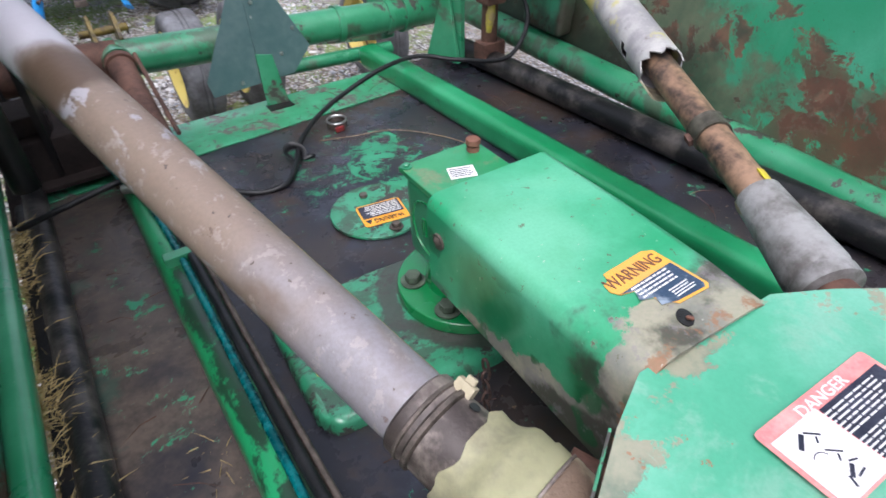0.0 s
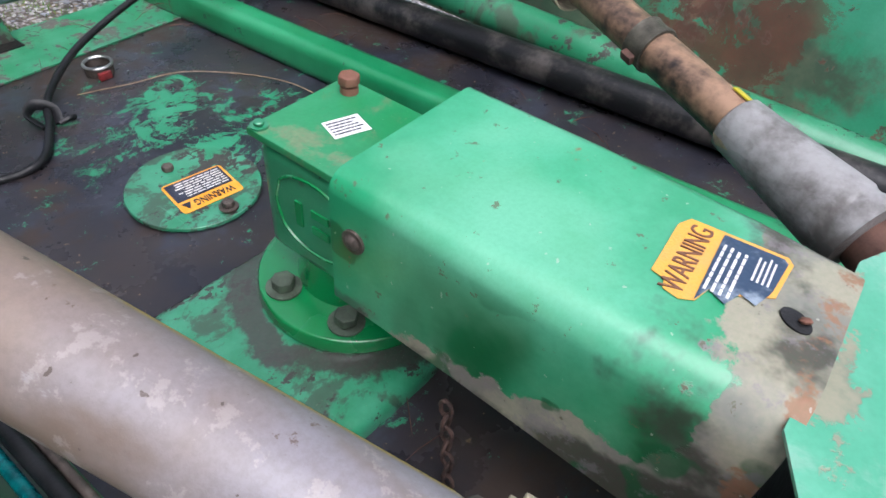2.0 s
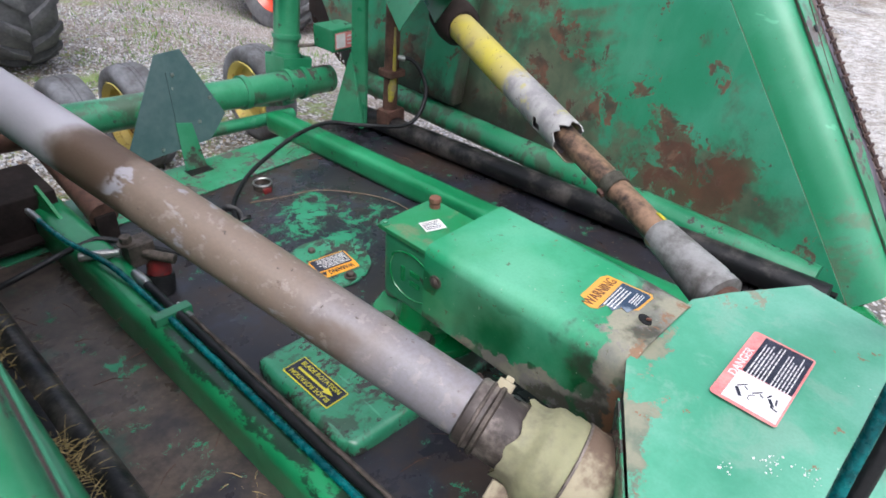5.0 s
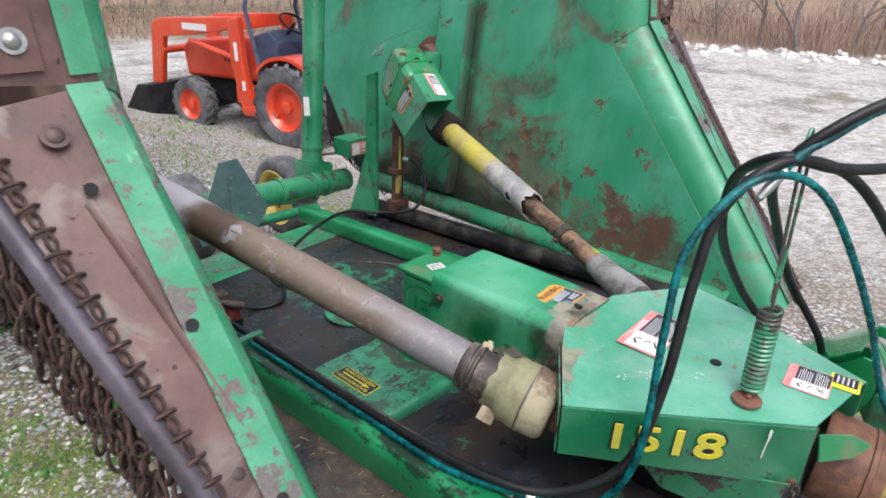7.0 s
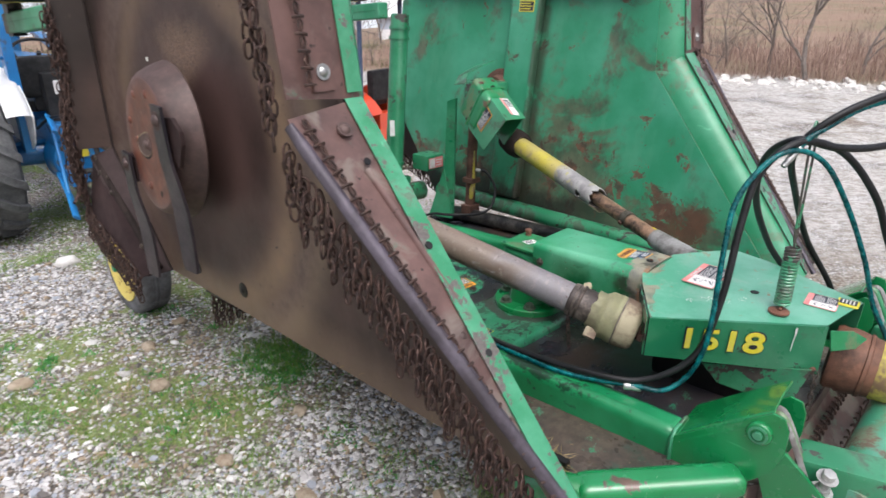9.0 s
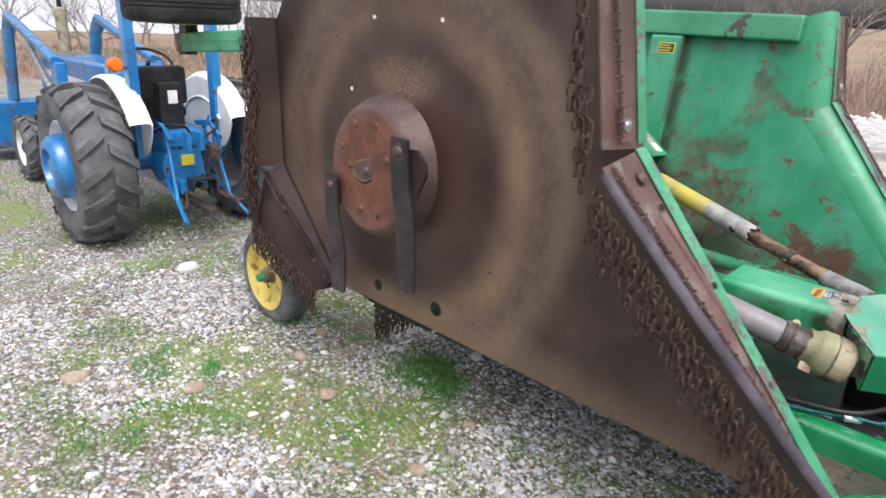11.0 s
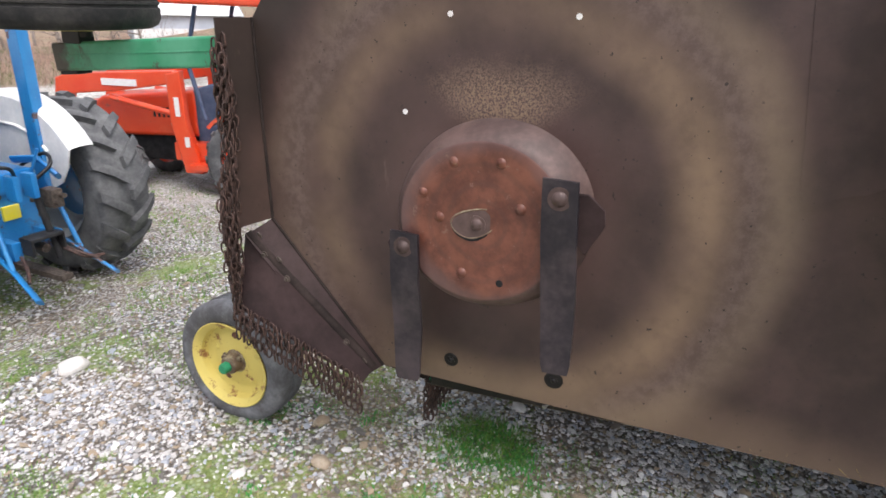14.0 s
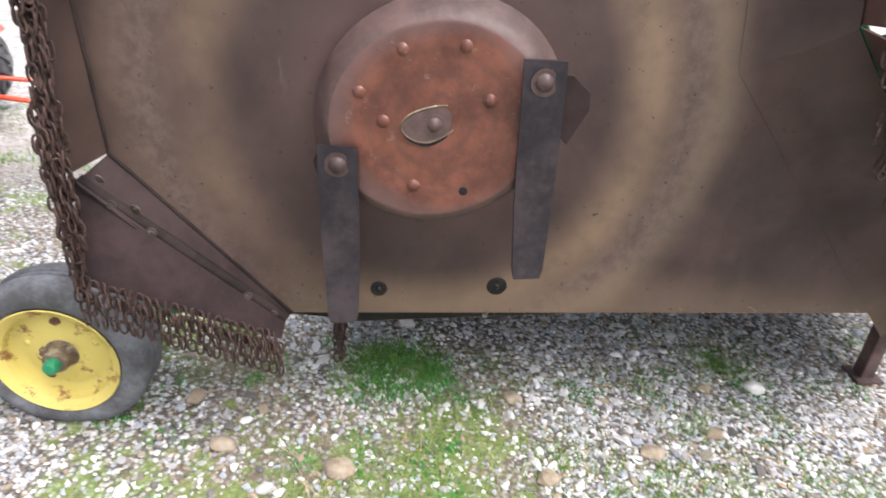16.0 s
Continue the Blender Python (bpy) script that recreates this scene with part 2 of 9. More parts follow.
M = {
    "green": worn_paint("green_paint", GREEN, FADED, 0.16, chip=(0.045, 0.034, 0.03), dirt=0.10, soil=(0.085, 0.075, 0.06), rough=0.30, size=0.8),
    "green_axle": worn_paint("axle_green_paint", GREEN, FADED, 0.26, chip=(0.040, 0.030, 0.026), dirt=0.34, soil=(0.070, 0.058, 0.045), rough=0.30, size=0.6, coat=0.6),
    "green_worn": worn_paint("worn_green_paint", GREEN, FADED, 0.36, chip=(0.05, 0.038, 0.034), dirt=0.2, soil=(0.09, 0.075, 0.06), size=0.7),
    "green_clean": worn_paint("repainted_green", (0.004, 0.190, 0.050), (0.012, 0.24, 0.080), 0.02, dirt=0.02, rough=0.26),
    "green_lid": worn_paint("dusty_green_paint", (0.006, 0.20, 0.062), (0.04, 0.27, 0.12), 0.06, chip=(0.16, 0.10, 0.07), dirt=0.42, soil=(0.19, 0.21, 0.115), rough=0.34, size=0.5),
    "green_pad": worn_paint("pad_green_paint", (0.018, 0.205, 0.095), (0.052, 0.29, 0.165), 0.34, chip=(0.034, 0.026, 0.024), dirt=0.42, soil=(0.042, 0.034, 0.029), rough=0.34, size=0.2, edge=0.01, long=(0.8, 1.25, 1.0), ring=(-0.033, 1.245, 0.158, 0.205)),
    "green_cross": worn_paint("cross_tube_paint", (0.035, 0.255, 0.150), (0.110, 0.36, 0.25), 0.20, chip=(0.13, 0.08, 0.055), dirt=0.34, soil=(0.20, 0.155, 0.105), size=0.8, edge=0.05),
    "bell_rust": grimy("rusty_bell", (0.055, 0.034, 0.027), (0.215, 0.105, 0.068), 7, 0.5, 0.0, (0.32, 0.66), 0.004),
    "bell_yellow": grimy("dirty_yellow_bell", (0.46, 0.39, 0.085), (0.19, 0.125, 0.075), 7, 0.5, 0, (0.46, 0.60)),
    "green_edge": worn_paint("edge_green_paint", (0.020, 0.235, 0.105), (0.062, 0.315, 0.175), 0.08, chip=(0.10, 0.065, 0.045), dirt=0.20, soil=(0.12, 0.17, 0.105), rough=0.36, size=0.8, edge=0.05, coat=0.3),
    "green_strip": worn_paint("strip_green_paint", (0.02, 0.235, 0.10), (0.07, 0.33, 0.18), 0.36, chip=(0.12, 0.095, 0.09), dirt=0.12, soil=(0.14, 0.14, 0.11), size=0.30, edge=0.03),
    "blade_steel": grimy("blade_steel", (0.020, 0.018, 0.024), (0.078, 0.060, 0.066), 5, 0.40, 0.3),
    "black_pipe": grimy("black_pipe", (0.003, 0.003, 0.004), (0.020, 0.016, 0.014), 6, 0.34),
    "rust": grimy("brown_rust", (0.055, 0.027, 0.02), (0.17, 0.085, 0.06), 10, 0.75, 0.2),
    "rust_red": grimy("red_rust", (0.13, 0.055, 0.035), (0.22, 0.10, 0.065), 9, 0.72, 0.1),
    "chain": grimy("rusty_chain", (0.030, 0.019, 0.017), (0.115, 0.064, 0.050), 60, 0.65, 0.3),
    "skirt": grimy("rusty_skirt", (0.060, 0.038, 0.035), (0.155, 0.098, 0.086), 5, 0.55, 0.15),
    "skirt_dark": grimy("dark_skirt", (0.042, 0.029, 0.028), (0.105, 0.072, 0.065), 4, 0.5, 0.15),
    # darkest skirt brown; on the blade ears it holds shade
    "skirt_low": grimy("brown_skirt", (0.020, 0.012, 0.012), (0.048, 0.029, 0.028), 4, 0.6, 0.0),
    "skid": grimy("worn_steel", (0.042, 0.034, 0.042), (0.110, 0.092, 0.118), 8, 0.45, 0.15),
    "steel": grimy("zinc_steel", (0.35, 0.35, 0.34), (0.6, 0.6, 0.58), 20, 0.35, 0.9),
    "bolt": grimy("dirty_bolt", (0.05, 0.04, 0.033), (0.16, 0.13, 0.11), 40, 0.6, 0.5),
    "tube_yellow": grimy("yellow_plastic_tube", (0.5, 0.42, 0.03), (0.27, 0.21, 0.12), 5, 0.5, 0, (0.45, 0.62), 0.0006),
    "cone": grimy("dirty_cone", (0.36, 0.315, 0.215), (0.15, 0.105, 0.075), 9, 0.55, 0, (0.42, 0.60), 0.003),
    "cup": grimy("grey_dirty_cup", (0.105, 0.096, 0.088), (0.290, 0.285, 0.280), 8, 0.40, 0, (0.38, 0.62), 0.003),
    "rubber": grimy("dusty_tyre_rubber", (0.068, 0.070, 0.075), (0.190, 0.192, 0.195), 6, 0.75, 0, (0.3, 0.75)),
    "rubber_dark": grimy("black_tyre_rubber", (0.016, 0.016, 0.017), (0.07, 0.066, 0.060), 7, 0.6, 0, (0.35, 0.8)),
    "shaft_bare": grimy("bare_shaft", (0.016, 0.013, 0.012), (0.33, 0.200, 0.125), 7, 0.42, 0.2, (0.40, 0.60), 0.0008, (1.0, 0.3, 1.0)),
    "bolt_green": grimy("green_grey_bolt", (0.045, 0.055, 0.040), (0.11, 0.15, 0.105), 40, 0.5, 0.2),
    "bolt_dark": grimy("dark_bolt", (0.045, 0.04, 0.03), (0.11, 0.10, 0.075), 40, 0.5, 0.4),
    "rubber_pale": grimy("weathered_rubber", (0.085, 0.083, 0.085), (0.21, 0.215, 0.232), 7, 0.75),
    "rim": grimy("yellow_rim", (0.66, 0.54, 0.15), (0.27, 0.12, 0.05), 13, 0.45, 0, (0.54, 0.64)),
    "hose": grimy("black_hose", (0.005, 0.005, 0.006), (0.018, 0.018, 0.020), 12, 0.42),
    "teal": grimy("teal_hose", (0.0, 0.045, 0.052), (0.003, 0.16, 0.165), 22, 0.26, 0, (0.40, 0.62)),
    "hay": grimy("dry_hay", (0.34, 0.25, 0.10), (0.58, 0.46, 0.24), 40, 0.85),
    "smv": grimy("grey_green_sheet", (0.065, 0.125, 0.125), (0.115, 0.175, 0.172), 6, 0.5, 0.0),
    "white": grimy("white_paint", (0.62, 0.63, 0.64), (0.80, 0.80, 0.79), 5, 0.45),
    "label_white": grimy("white_label", (0.70, 0.68, 0.66), (0.82, 0.81, 0.80), 30, 0.4),
    "label_navy": grimy("navy_label", (0.012, 0.014, 0.03), (0.04, 0.045, 0.07), 25, 0.4),
    "cone_pale": grimy("pale_yellow_cone", (0.52, 0.51, 0.31), (0.33, 0.30, 0.21), 8, 0.42, 0, (0.42, 0.66), 0.0012),
    "label_red": grimy("faded_red_label", (0.72, 0.20, 0.20), (0.80, 0.36, 0.33), 25, 0.45),
    "label_orange": grimy("orange_label", (0.80, 0.33, 0.02), (0.85, 0.42, 0.08), 25, 0.4),
    "label_amber": grimy("faded_amber_label", (0.72, 0.36, 0.05), (0.62, 0.34, 0.09), 25, 0.4),
    "label_torn": grimy("scratched_navy_label", (0.030, 0.055, 0.10), (0.30, 0.36, 0.42), 16, 0.4, 0, (0.50, 0.72)),
    "label_yellow": grimy("yellow_label", (0.75, 0.66, 0.03), (0.68, 0.6, 0.12), 25, 0.4),
    "black": grimy("black_plastic", (0.012, 0.012, 0.013), (0.035, 0.035, 0.036), 10, 0.5),
    "blue": worn_paint("tractor_blue", (0.006, 0.150, 0.42), (0.025, 0.235, 0.54), 0.10, dirt=0.16, soil=(0.08, 0.07, 0.06), rough=0.4),
    "orange": worn_paint("tractor_orange", (0.70, 0.055, 0.012), (0.74, 0.09, 0.03), 0.0, dirt=0.03, rough=0.33),
    "red_dull": grimy("dull_red_plastic", (0.22, 0.02, 0.02), (0.05, 0.03, 0.03), 30, 0.45),
    "pipe_worn": grimy("worn_dark_pipe", (0.009, 0.009, 0.010), (0.075, 0.066, 0.060), 9, 0.36, 0, (0.46, 0.66)),
    "grease": grimy("yellow_greasy_iron", (0.20, 0.14, 0.03), (0.05, 0.035, 0.02), 24, 0.42, 0.0, (0.42, 0.60)),
    "tan_mud": grimy("tan_mud", (0.085, 0.075, 0.052), (0.235, 0.20, 0.145), 6, 0.8),
    # near-black brown: greasy parts, and the darkness put into added filler pieces
    "grime": grimy("grime_and_shade", (0.015, 0.011, 0.010), (0.038, 0.027, 0.024), 8, 0.85),
    "twine": grimy("brown_twine", (0.16, 0.11, 0.07), (0.30, 0.22, 0.15), 60, 0.85),
    "collar": grimy("scraped_collar", (0.045, 0.034, 0.030), (0.23, 0.19, 0.165), 12, 0.5, 0.2, (0.42, 0.66)),
    "barn_wall": grimy("pale_grey_wall", (0.42, 0.46, 0.54), (0.52, 0.56, 0.62), 0.6, 0.7),
    "amber": grimy("amber_lens", (0.7, 0.16, 0.01), (0.8, 0.22, 0.02), 10, 0.2),
    "grey_plastic": grimy("grey_plastic", (0.050, 0.075, 0.130), (0.095, 0.125, 0.195), 8, 0.5),
    "hydraulic_green": grimy("bright_green_cap", (0.02, 0.22, 0.10), (0.04, 0.3, 0.14), 20, 0.45),
}


def underside_paint():
    """Mower wing underside: brown grime with tan bands of dried clippings round the blade spindle; shade inside the
    ring is put in as a dark band.
    """
    n = Nodes("grimy_underside")
    x, y, z = place_axes(n)
    r = distance_from(n, y, 2.33, z, 1.20)
    wob = n.noise(2.2, 3, 0.5)
    r = n.math("ADD", r, n.math("MULTIPLY", n.math("SUBTRACT", wob, 0.5), 0.07))

    def band(mid, inner, outer):
        d = n.math("SUBTRACT", r, mid)
        return n.math("MULTIPLY", n.ramp(d, -inner, 0.0), n.math("SUBTRACT", 1.0, n.ramp(d, 0.0, outer)))

    grain, mottle = n.noise(110, 4, 0.7), n.noise(11, 6, 0.66)
    base = n.mix(n.ramp(n.noise(4.0, 6, 0.6), 0.3, 0.7), (0.038, 0.022, 0.0195), (0.078, 0.046, 0.040))
    color = n.mix(n.ramp(r, 0.30, 0.50), n.mix(mottle, (0.062, 0.034, 0.031), (0.120, 0.072, 0.063)), base)
    strength = n.math("ADD", n.math("MULTIPLY", n.ramp(n.noise(1.5, 4, 0.55), 0.34, 0.62), 0.50), n.math("ADD", n.math("MULTIPLY", n.ramp(y, 2.7, 1.9), 0.26), 0.10))
    strength = n.math("MULTIPLY", strength, n.math("ADD", n.math("MULTIPLY", n.ramp(mottle, 0.25, 0.6), 0.35), 0.65))
    color = n.mix(n.math("MULTIPLY", band(0.775, 0.09, 0.17), 0.75), color, n.mix(n.ramp(n.noise(26, 5, 0.7), 0.35, 0.65), (0.088, 0.057, 0.047), (0.150, 0.104, 0.085)))
    # dark band: the shade just inside the ring, put into the colour
    color = n.mix(n.math("MULTIPLY", band(0.53, 0.20, 0.12), 0.28), color, (0.036, 0.022, 0.019))
    color = n.mix(n.math("MULTIPLY", band(0.665, 0.15, 0.12), strength), color, (0.232, 0.156, 0.098))
    color = n.mix(n.math("MULTIPLY", n.math("MULTIPLY", band(0.855, 0.09, 0.12), strength), 0.70), color, (0.222, 0.160, 0.106))
    # darker outside the bands towards the rear edge
    rear_dark = n.math("MULTIPLY", n.ramp(r, 0.90, 1.0), n.ramp(y, 2.5, 2.95))
    color = n.mix(n.math("MULTIPLY", rear_dark, 0.75), color, (0.024, 0.018, 0.014))
    dy, dz = n.math("SUBTRACT", y, 2.33), n.math("SUBTRACT", z, 1.20)
    up = n.math("ADD", dz, n.math("MULTIPLY", n.math("ABSOLUTE", dy), -0.8))
    crust = n.math("MULTIPLY", n.math("MULTIPLY", n.ramp(up, 0.14, 0.30), n.math("SUBTRACT", 1.0, n.ramp(n.math("ADD", r, n.math("MULTIPLY", n.noise(18, 4), 0.12)), 0.40, 0.60))), n.ramp(n.noise(150, 5, 0.8), 0.45, 0.55))
    color = n.mix(n.math("MULTIPLY", crust, 0.9), color, n.mix(n.noise(60, 2), (0.36, 0.26, 0.16), (0.22, 0.12, 0.085)))
    low = n.math("SUBTRACT", 1.0, n.ramp(n.math("ADD", z, n.math("MULTIPLY", wob, 0.18)), 0.58, 0.78))
    color = n.mix(n.math("MULTIPLY", low, 0.55), color, (0.17, 0.118, 0.076))
    scrape = n.ramp(n.noise(9, 5, 0.7, (1.0, 1.0, 0.18)), 0.66, 0.72)
    color = n.mix(n.math("MULTIPLY", scrape, 0.35), color, (0.17, 0.13, 0.10))
    color = n.mix(n.ramp(n.noise(55, 2), 0.70, 0.74), color, (0.03, 0.02, 0.018))
    rough = n.math("ADD", n.math("MULTIPLY", mottle, 0.35), 0.30)
    return n.finish(color, rough, n.math("ADD", n.math("ADD", n.math("MULTIPLY", grain, 0.35), n.math("MULTIPLY", n.noise(6, 3), 2.5)), n.math("MULTIPLY", crust, 0.8)), 0.0022)


def disc_paint():
    """Pressed steel blade pan: red-brown rust in rings, greyer towards the rim."""
    n = Nodes("disc_rust")
    x, y, z = place_axes(n)
    r = n.math("ADD", distance_from(n, y, 2.306, z, 1.22), n.math("MULTIPLY", n.math("SUBTRACT", n.noise(7, 4), 0.5), 0.05))
    rings = n.noise(1.0, 3, 0.6)
    wave = n.math("SINE", n.math("MULTIPLY", r, 110.0))
    color = n.mix(n.ramp(n.noise(9, 6, 0.65), 0.3, 0.7), (0.085, 0.028, 0.019), (0.205, 0.075, 0.046))
    color = n.mix(n.math("MULTIPLY", n.ramp(wave, 0.2, 1.0), 0.28), color, (0.075, 0.036, 0.03))
    color = n.mix(n.math("MULTIPLY", n.ramp(n.math("ADD", r, n.math("MULTIPLY", n.noise(5, 4), 0.12)), 0.27, 0.345), 0.7), color, (0.135, 0.086, 0.082))
    color = n.mix(n.math("MULTIPLY", n.ramp(n.noise(28, 5, 0.7), 0.60, 0.68), 0.5), color, (0.25, 0.16, 0.12))
    rough = n.math("ADD", n.math("MULTIPLY", n.noise(11, 4), 0.3), 0.28)
    return n.finish(color, rough, n.math("ADD", n.math("MULTIPLY", n.noise(90, 3), 0.12), n.math("MULTIPLY", n.noise(10, 3), 1.6)), 0.0025)


def deck_paint():
    """Bare steel deck: blue-black, the sky's sheen put in as paler bluish patches, with brown soil film, and flakes of
    green paint left behind the access cap.
    """
    n = Nodes("scraped_deck")
    x, y, z = place_axes(n)
    broad, fine = n.noise(3.0, 5, 0.6), n.noise(26, 8, 0.72)
    color = n.mix(n.ramp(broad, 0.36, 0.66), (0.017, 0.018, 0.026), (0.040, 0.032, 0.030))
    # highlight patches: bluish sky sheen put into the colour
    color = n.mix(n.ramp(n.noise(8, 6, 0.7), 0.50, 0.68), color, (0.038, 0.041, 0.056))
    soil = n.ramp(n.math("ADD", n.math("MULTIPLY", n.noise(2.1, 4, 0.6, warp=0.5), 0.7), n.math("MULTIPLY", fine, 0.3)), 0.54, 0.62)
    color = n.mix(n.math("MULTIPLY", soil, 0.75), color, n.mix(fine, (0.020, 0.013, 0.010), (0.075, 0.048, 0.034)))
    film = n.math("MULTIPLY", n.ramp(x, -0.52, -0.60), n.ramp(n.noise(4.0, 5, 0.65), 0.26, 0.50))
    color = n.mix(n.math("MULTIPLY", film, 0.88), color, n.mix(n.ramp(fine, 0.3, 0.7), (0.042, 0.034, 0.029), (0.125, 0.095, 0.074)))
    mossy = n.math("MULTIPLY", n.ramp(x, -0.50, -0.58), n.ramp(n.noise(7, 7, 0.7), 0.56, 0.64))
    color = n.mix(n.math("MULTIPLY", mossy, 0.55), color, (0.035, 0.085, 0.062))
    front = n.math("MULTIPLY", n.ramp(y, 0.42, 0.28), n.ramp(n.noise(6, 5, 0.6), 0.35, 0.55))
    color = n.mix(n.math("MULTIPLY", front, 0.8), color, n.mix(fine, (0.085, 0.072, 0.060), (0.185, 0.160, 0.135)))
    near = n.math("SUBTRACT", 1.0, n.ramp(distance_from(n, x, 0.13, y, 1.86), 0.12, 0.40))
    flake = n.ramp(n.math("ADD", n.math("MULTIPLY", n.noise(10.0, 10, 0.80, warp=0.3), 1.0), n.math("MULTIPLY", near, 0.09)), 0.605, 0.618)
    color = n.mix(flake, color, n.mix(n.noise(9, 3), (0.012, 0.19, 0.085), (0.05, 0.29, 0.165)))
    color = n.mix(n.ramp(n.noise(85, 2), 0.715, 0.735), color, (0.20, 0.14, 0.085))
    n.bsdf.inputs["Specular IOR Level"].default_value = 0.42
    rough = n.math("ADD", n.math("MULTIPLY", n.noise(5, 5, 0.65), 0.34), n.math("ADD", n.math("MULTIPLY", soil, 0.22), 0.12))
    h = n.math("ADD", n.math("MULTIPLY", flake, 0.6), n.math("ADD", n.math("MULTIPLY", fine, 0.7), n.math("MULTIPLY", n.noise(5, 3), 2.0)))
    return n.finish(color, rough, h, 0.0015)


def cover_paint():
    """Bright repainted cover: the wing's shade put into a darker side colour, wet dark runs on the sides, beige mud
    along the lower edge and over the front end.
    """
    n = Nodes("cover_green_paint")
    x, y, z = place_axes(n)
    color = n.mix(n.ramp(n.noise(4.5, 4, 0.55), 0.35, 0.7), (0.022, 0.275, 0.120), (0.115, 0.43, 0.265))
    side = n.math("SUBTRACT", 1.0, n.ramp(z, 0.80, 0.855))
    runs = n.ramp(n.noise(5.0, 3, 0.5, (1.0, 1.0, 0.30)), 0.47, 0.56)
    # sides mixed darker for the shade of the folded wing
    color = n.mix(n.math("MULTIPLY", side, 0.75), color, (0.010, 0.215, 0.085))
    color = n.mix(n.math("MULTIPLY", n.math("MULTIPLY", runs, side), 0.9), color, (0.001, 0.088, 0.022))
    edge = n.math("ADD", n.math("MULTIPLY", n.ramp(z, 0.80, 0.675), 0.30), n.math("MULTIPLY", n.ramp(y, 0.85, 0.70), 0.36))
    blot = n.math("ADD", n.math("MULTIPLY", n.noise(6.5, 4, 0.5, (1.0, 1.0, 0.5)), 0.75), n.math("MULTIPLY", n.noise(40, 5, 0.7), 0.20))
    mud = n.ramp(n.math("ADD", blot, edge), 0.675, 0.700)
    tone = n.mix(n.ramp(n.noise(10, 5, 0.6), 0.38, 0.62), (0.35, 0.29, 0.225), (0.215, 0.175, 0.165))
    color = n.mix(n.math("MULTIPLY", mud, 0.88), color, tone)
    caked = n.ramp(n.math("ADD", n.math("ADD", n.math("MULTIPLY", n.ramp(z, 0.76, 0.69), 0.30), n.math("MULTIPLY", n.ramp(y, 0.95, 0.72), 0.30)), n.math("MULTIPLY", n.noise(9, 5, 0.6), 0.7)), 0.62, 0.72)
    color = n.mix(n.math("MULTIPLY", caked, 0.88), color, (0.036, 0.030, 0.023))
    # pale patches: dust, with the sky's sheen also put into the colour
    dust = n.math("MULTIPLY", n.ramp(n.noise(3.2, 5, 0.6), 0.50, 0.64), n.math("SUBTRACT", 1.0, mud))
    color = n.mix(n.math("MULTIPLY", dust, 0.26), color, (0.20, 0.48, 0.30))
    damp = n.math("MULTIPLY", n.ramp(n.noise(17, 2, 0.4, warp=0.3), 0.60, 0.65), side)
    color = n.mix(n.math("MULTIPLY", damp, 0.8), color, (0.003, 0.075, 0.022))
    worn = n.math("MULTIPLY", n.ramp(n.noise(24, 6, 0.72), 0.53, 0.62), mud)
    color = n.mix(n.math("MULTIPLY", worn, 0.55), color, (0.20, 0.17, 0.19))
    rust = n.ramp(n.math("ADD", n.math("MULTIPLY", n.ramp(y, 0.725, 0.675), 0.16), n.noise(14, 5, 0.7)), 0.66, 0.74)
    color = n.mix(n.math("MULTIPLY", rust, 0.8), color, (0.26, 0.115, 0.055))
    color = n.mix(n.math("MULTIPLY", n.ramp(n.noise(40, 5, 0.68), 0.645, 0.665), 0.8), color, (0.10, 0.085, 0.045))
    color = n.mix(n.math("MULTIPLY", n.ramp(n.noise(190, 3, 0.7), 0.30, 0.75), 0.14), color, (0.004, 0.12, 0.04))
    color = n.mix(n.math("MULTIPLY", n.ramp(n.noise(100, 2), 0.735, 0.76), 0.5), color, (0.45, 0.45, 0.38))
    color = n.mix(n.math("MULTIPLY", n.ramp(n.noise(24, 3, 0.6, (1.0, 0.15, 1.0)), 0.70, 0.73), 0.35), color, (0.14, 0.46, 0.27))
    n.bsdf.inputs["Coat Weight"].default_value = 0.75
    n.bsdf.inputs["Coat Roughness"].default_value = 0.16
    n.put(n.math("SUBTRACT", 0.75, n.math("MULTIPLY", mud, 0.7)), n.bsdf.inputs["Coat Weight"])
    rough = n.math("ADD", n.math("MULTIPLY", mud, 0.4), 0.28)
    h = n.math("ADD", n.math("MULTIPLY", mud, 0.5), n.math("ADD", n.math("MULTIPLY", n.noise(130, 3), 0.12), n.math("MULTIPLY", n.noise(6, 2), 1.2)))
    return n.finish(color, rough, h, 0.0012)


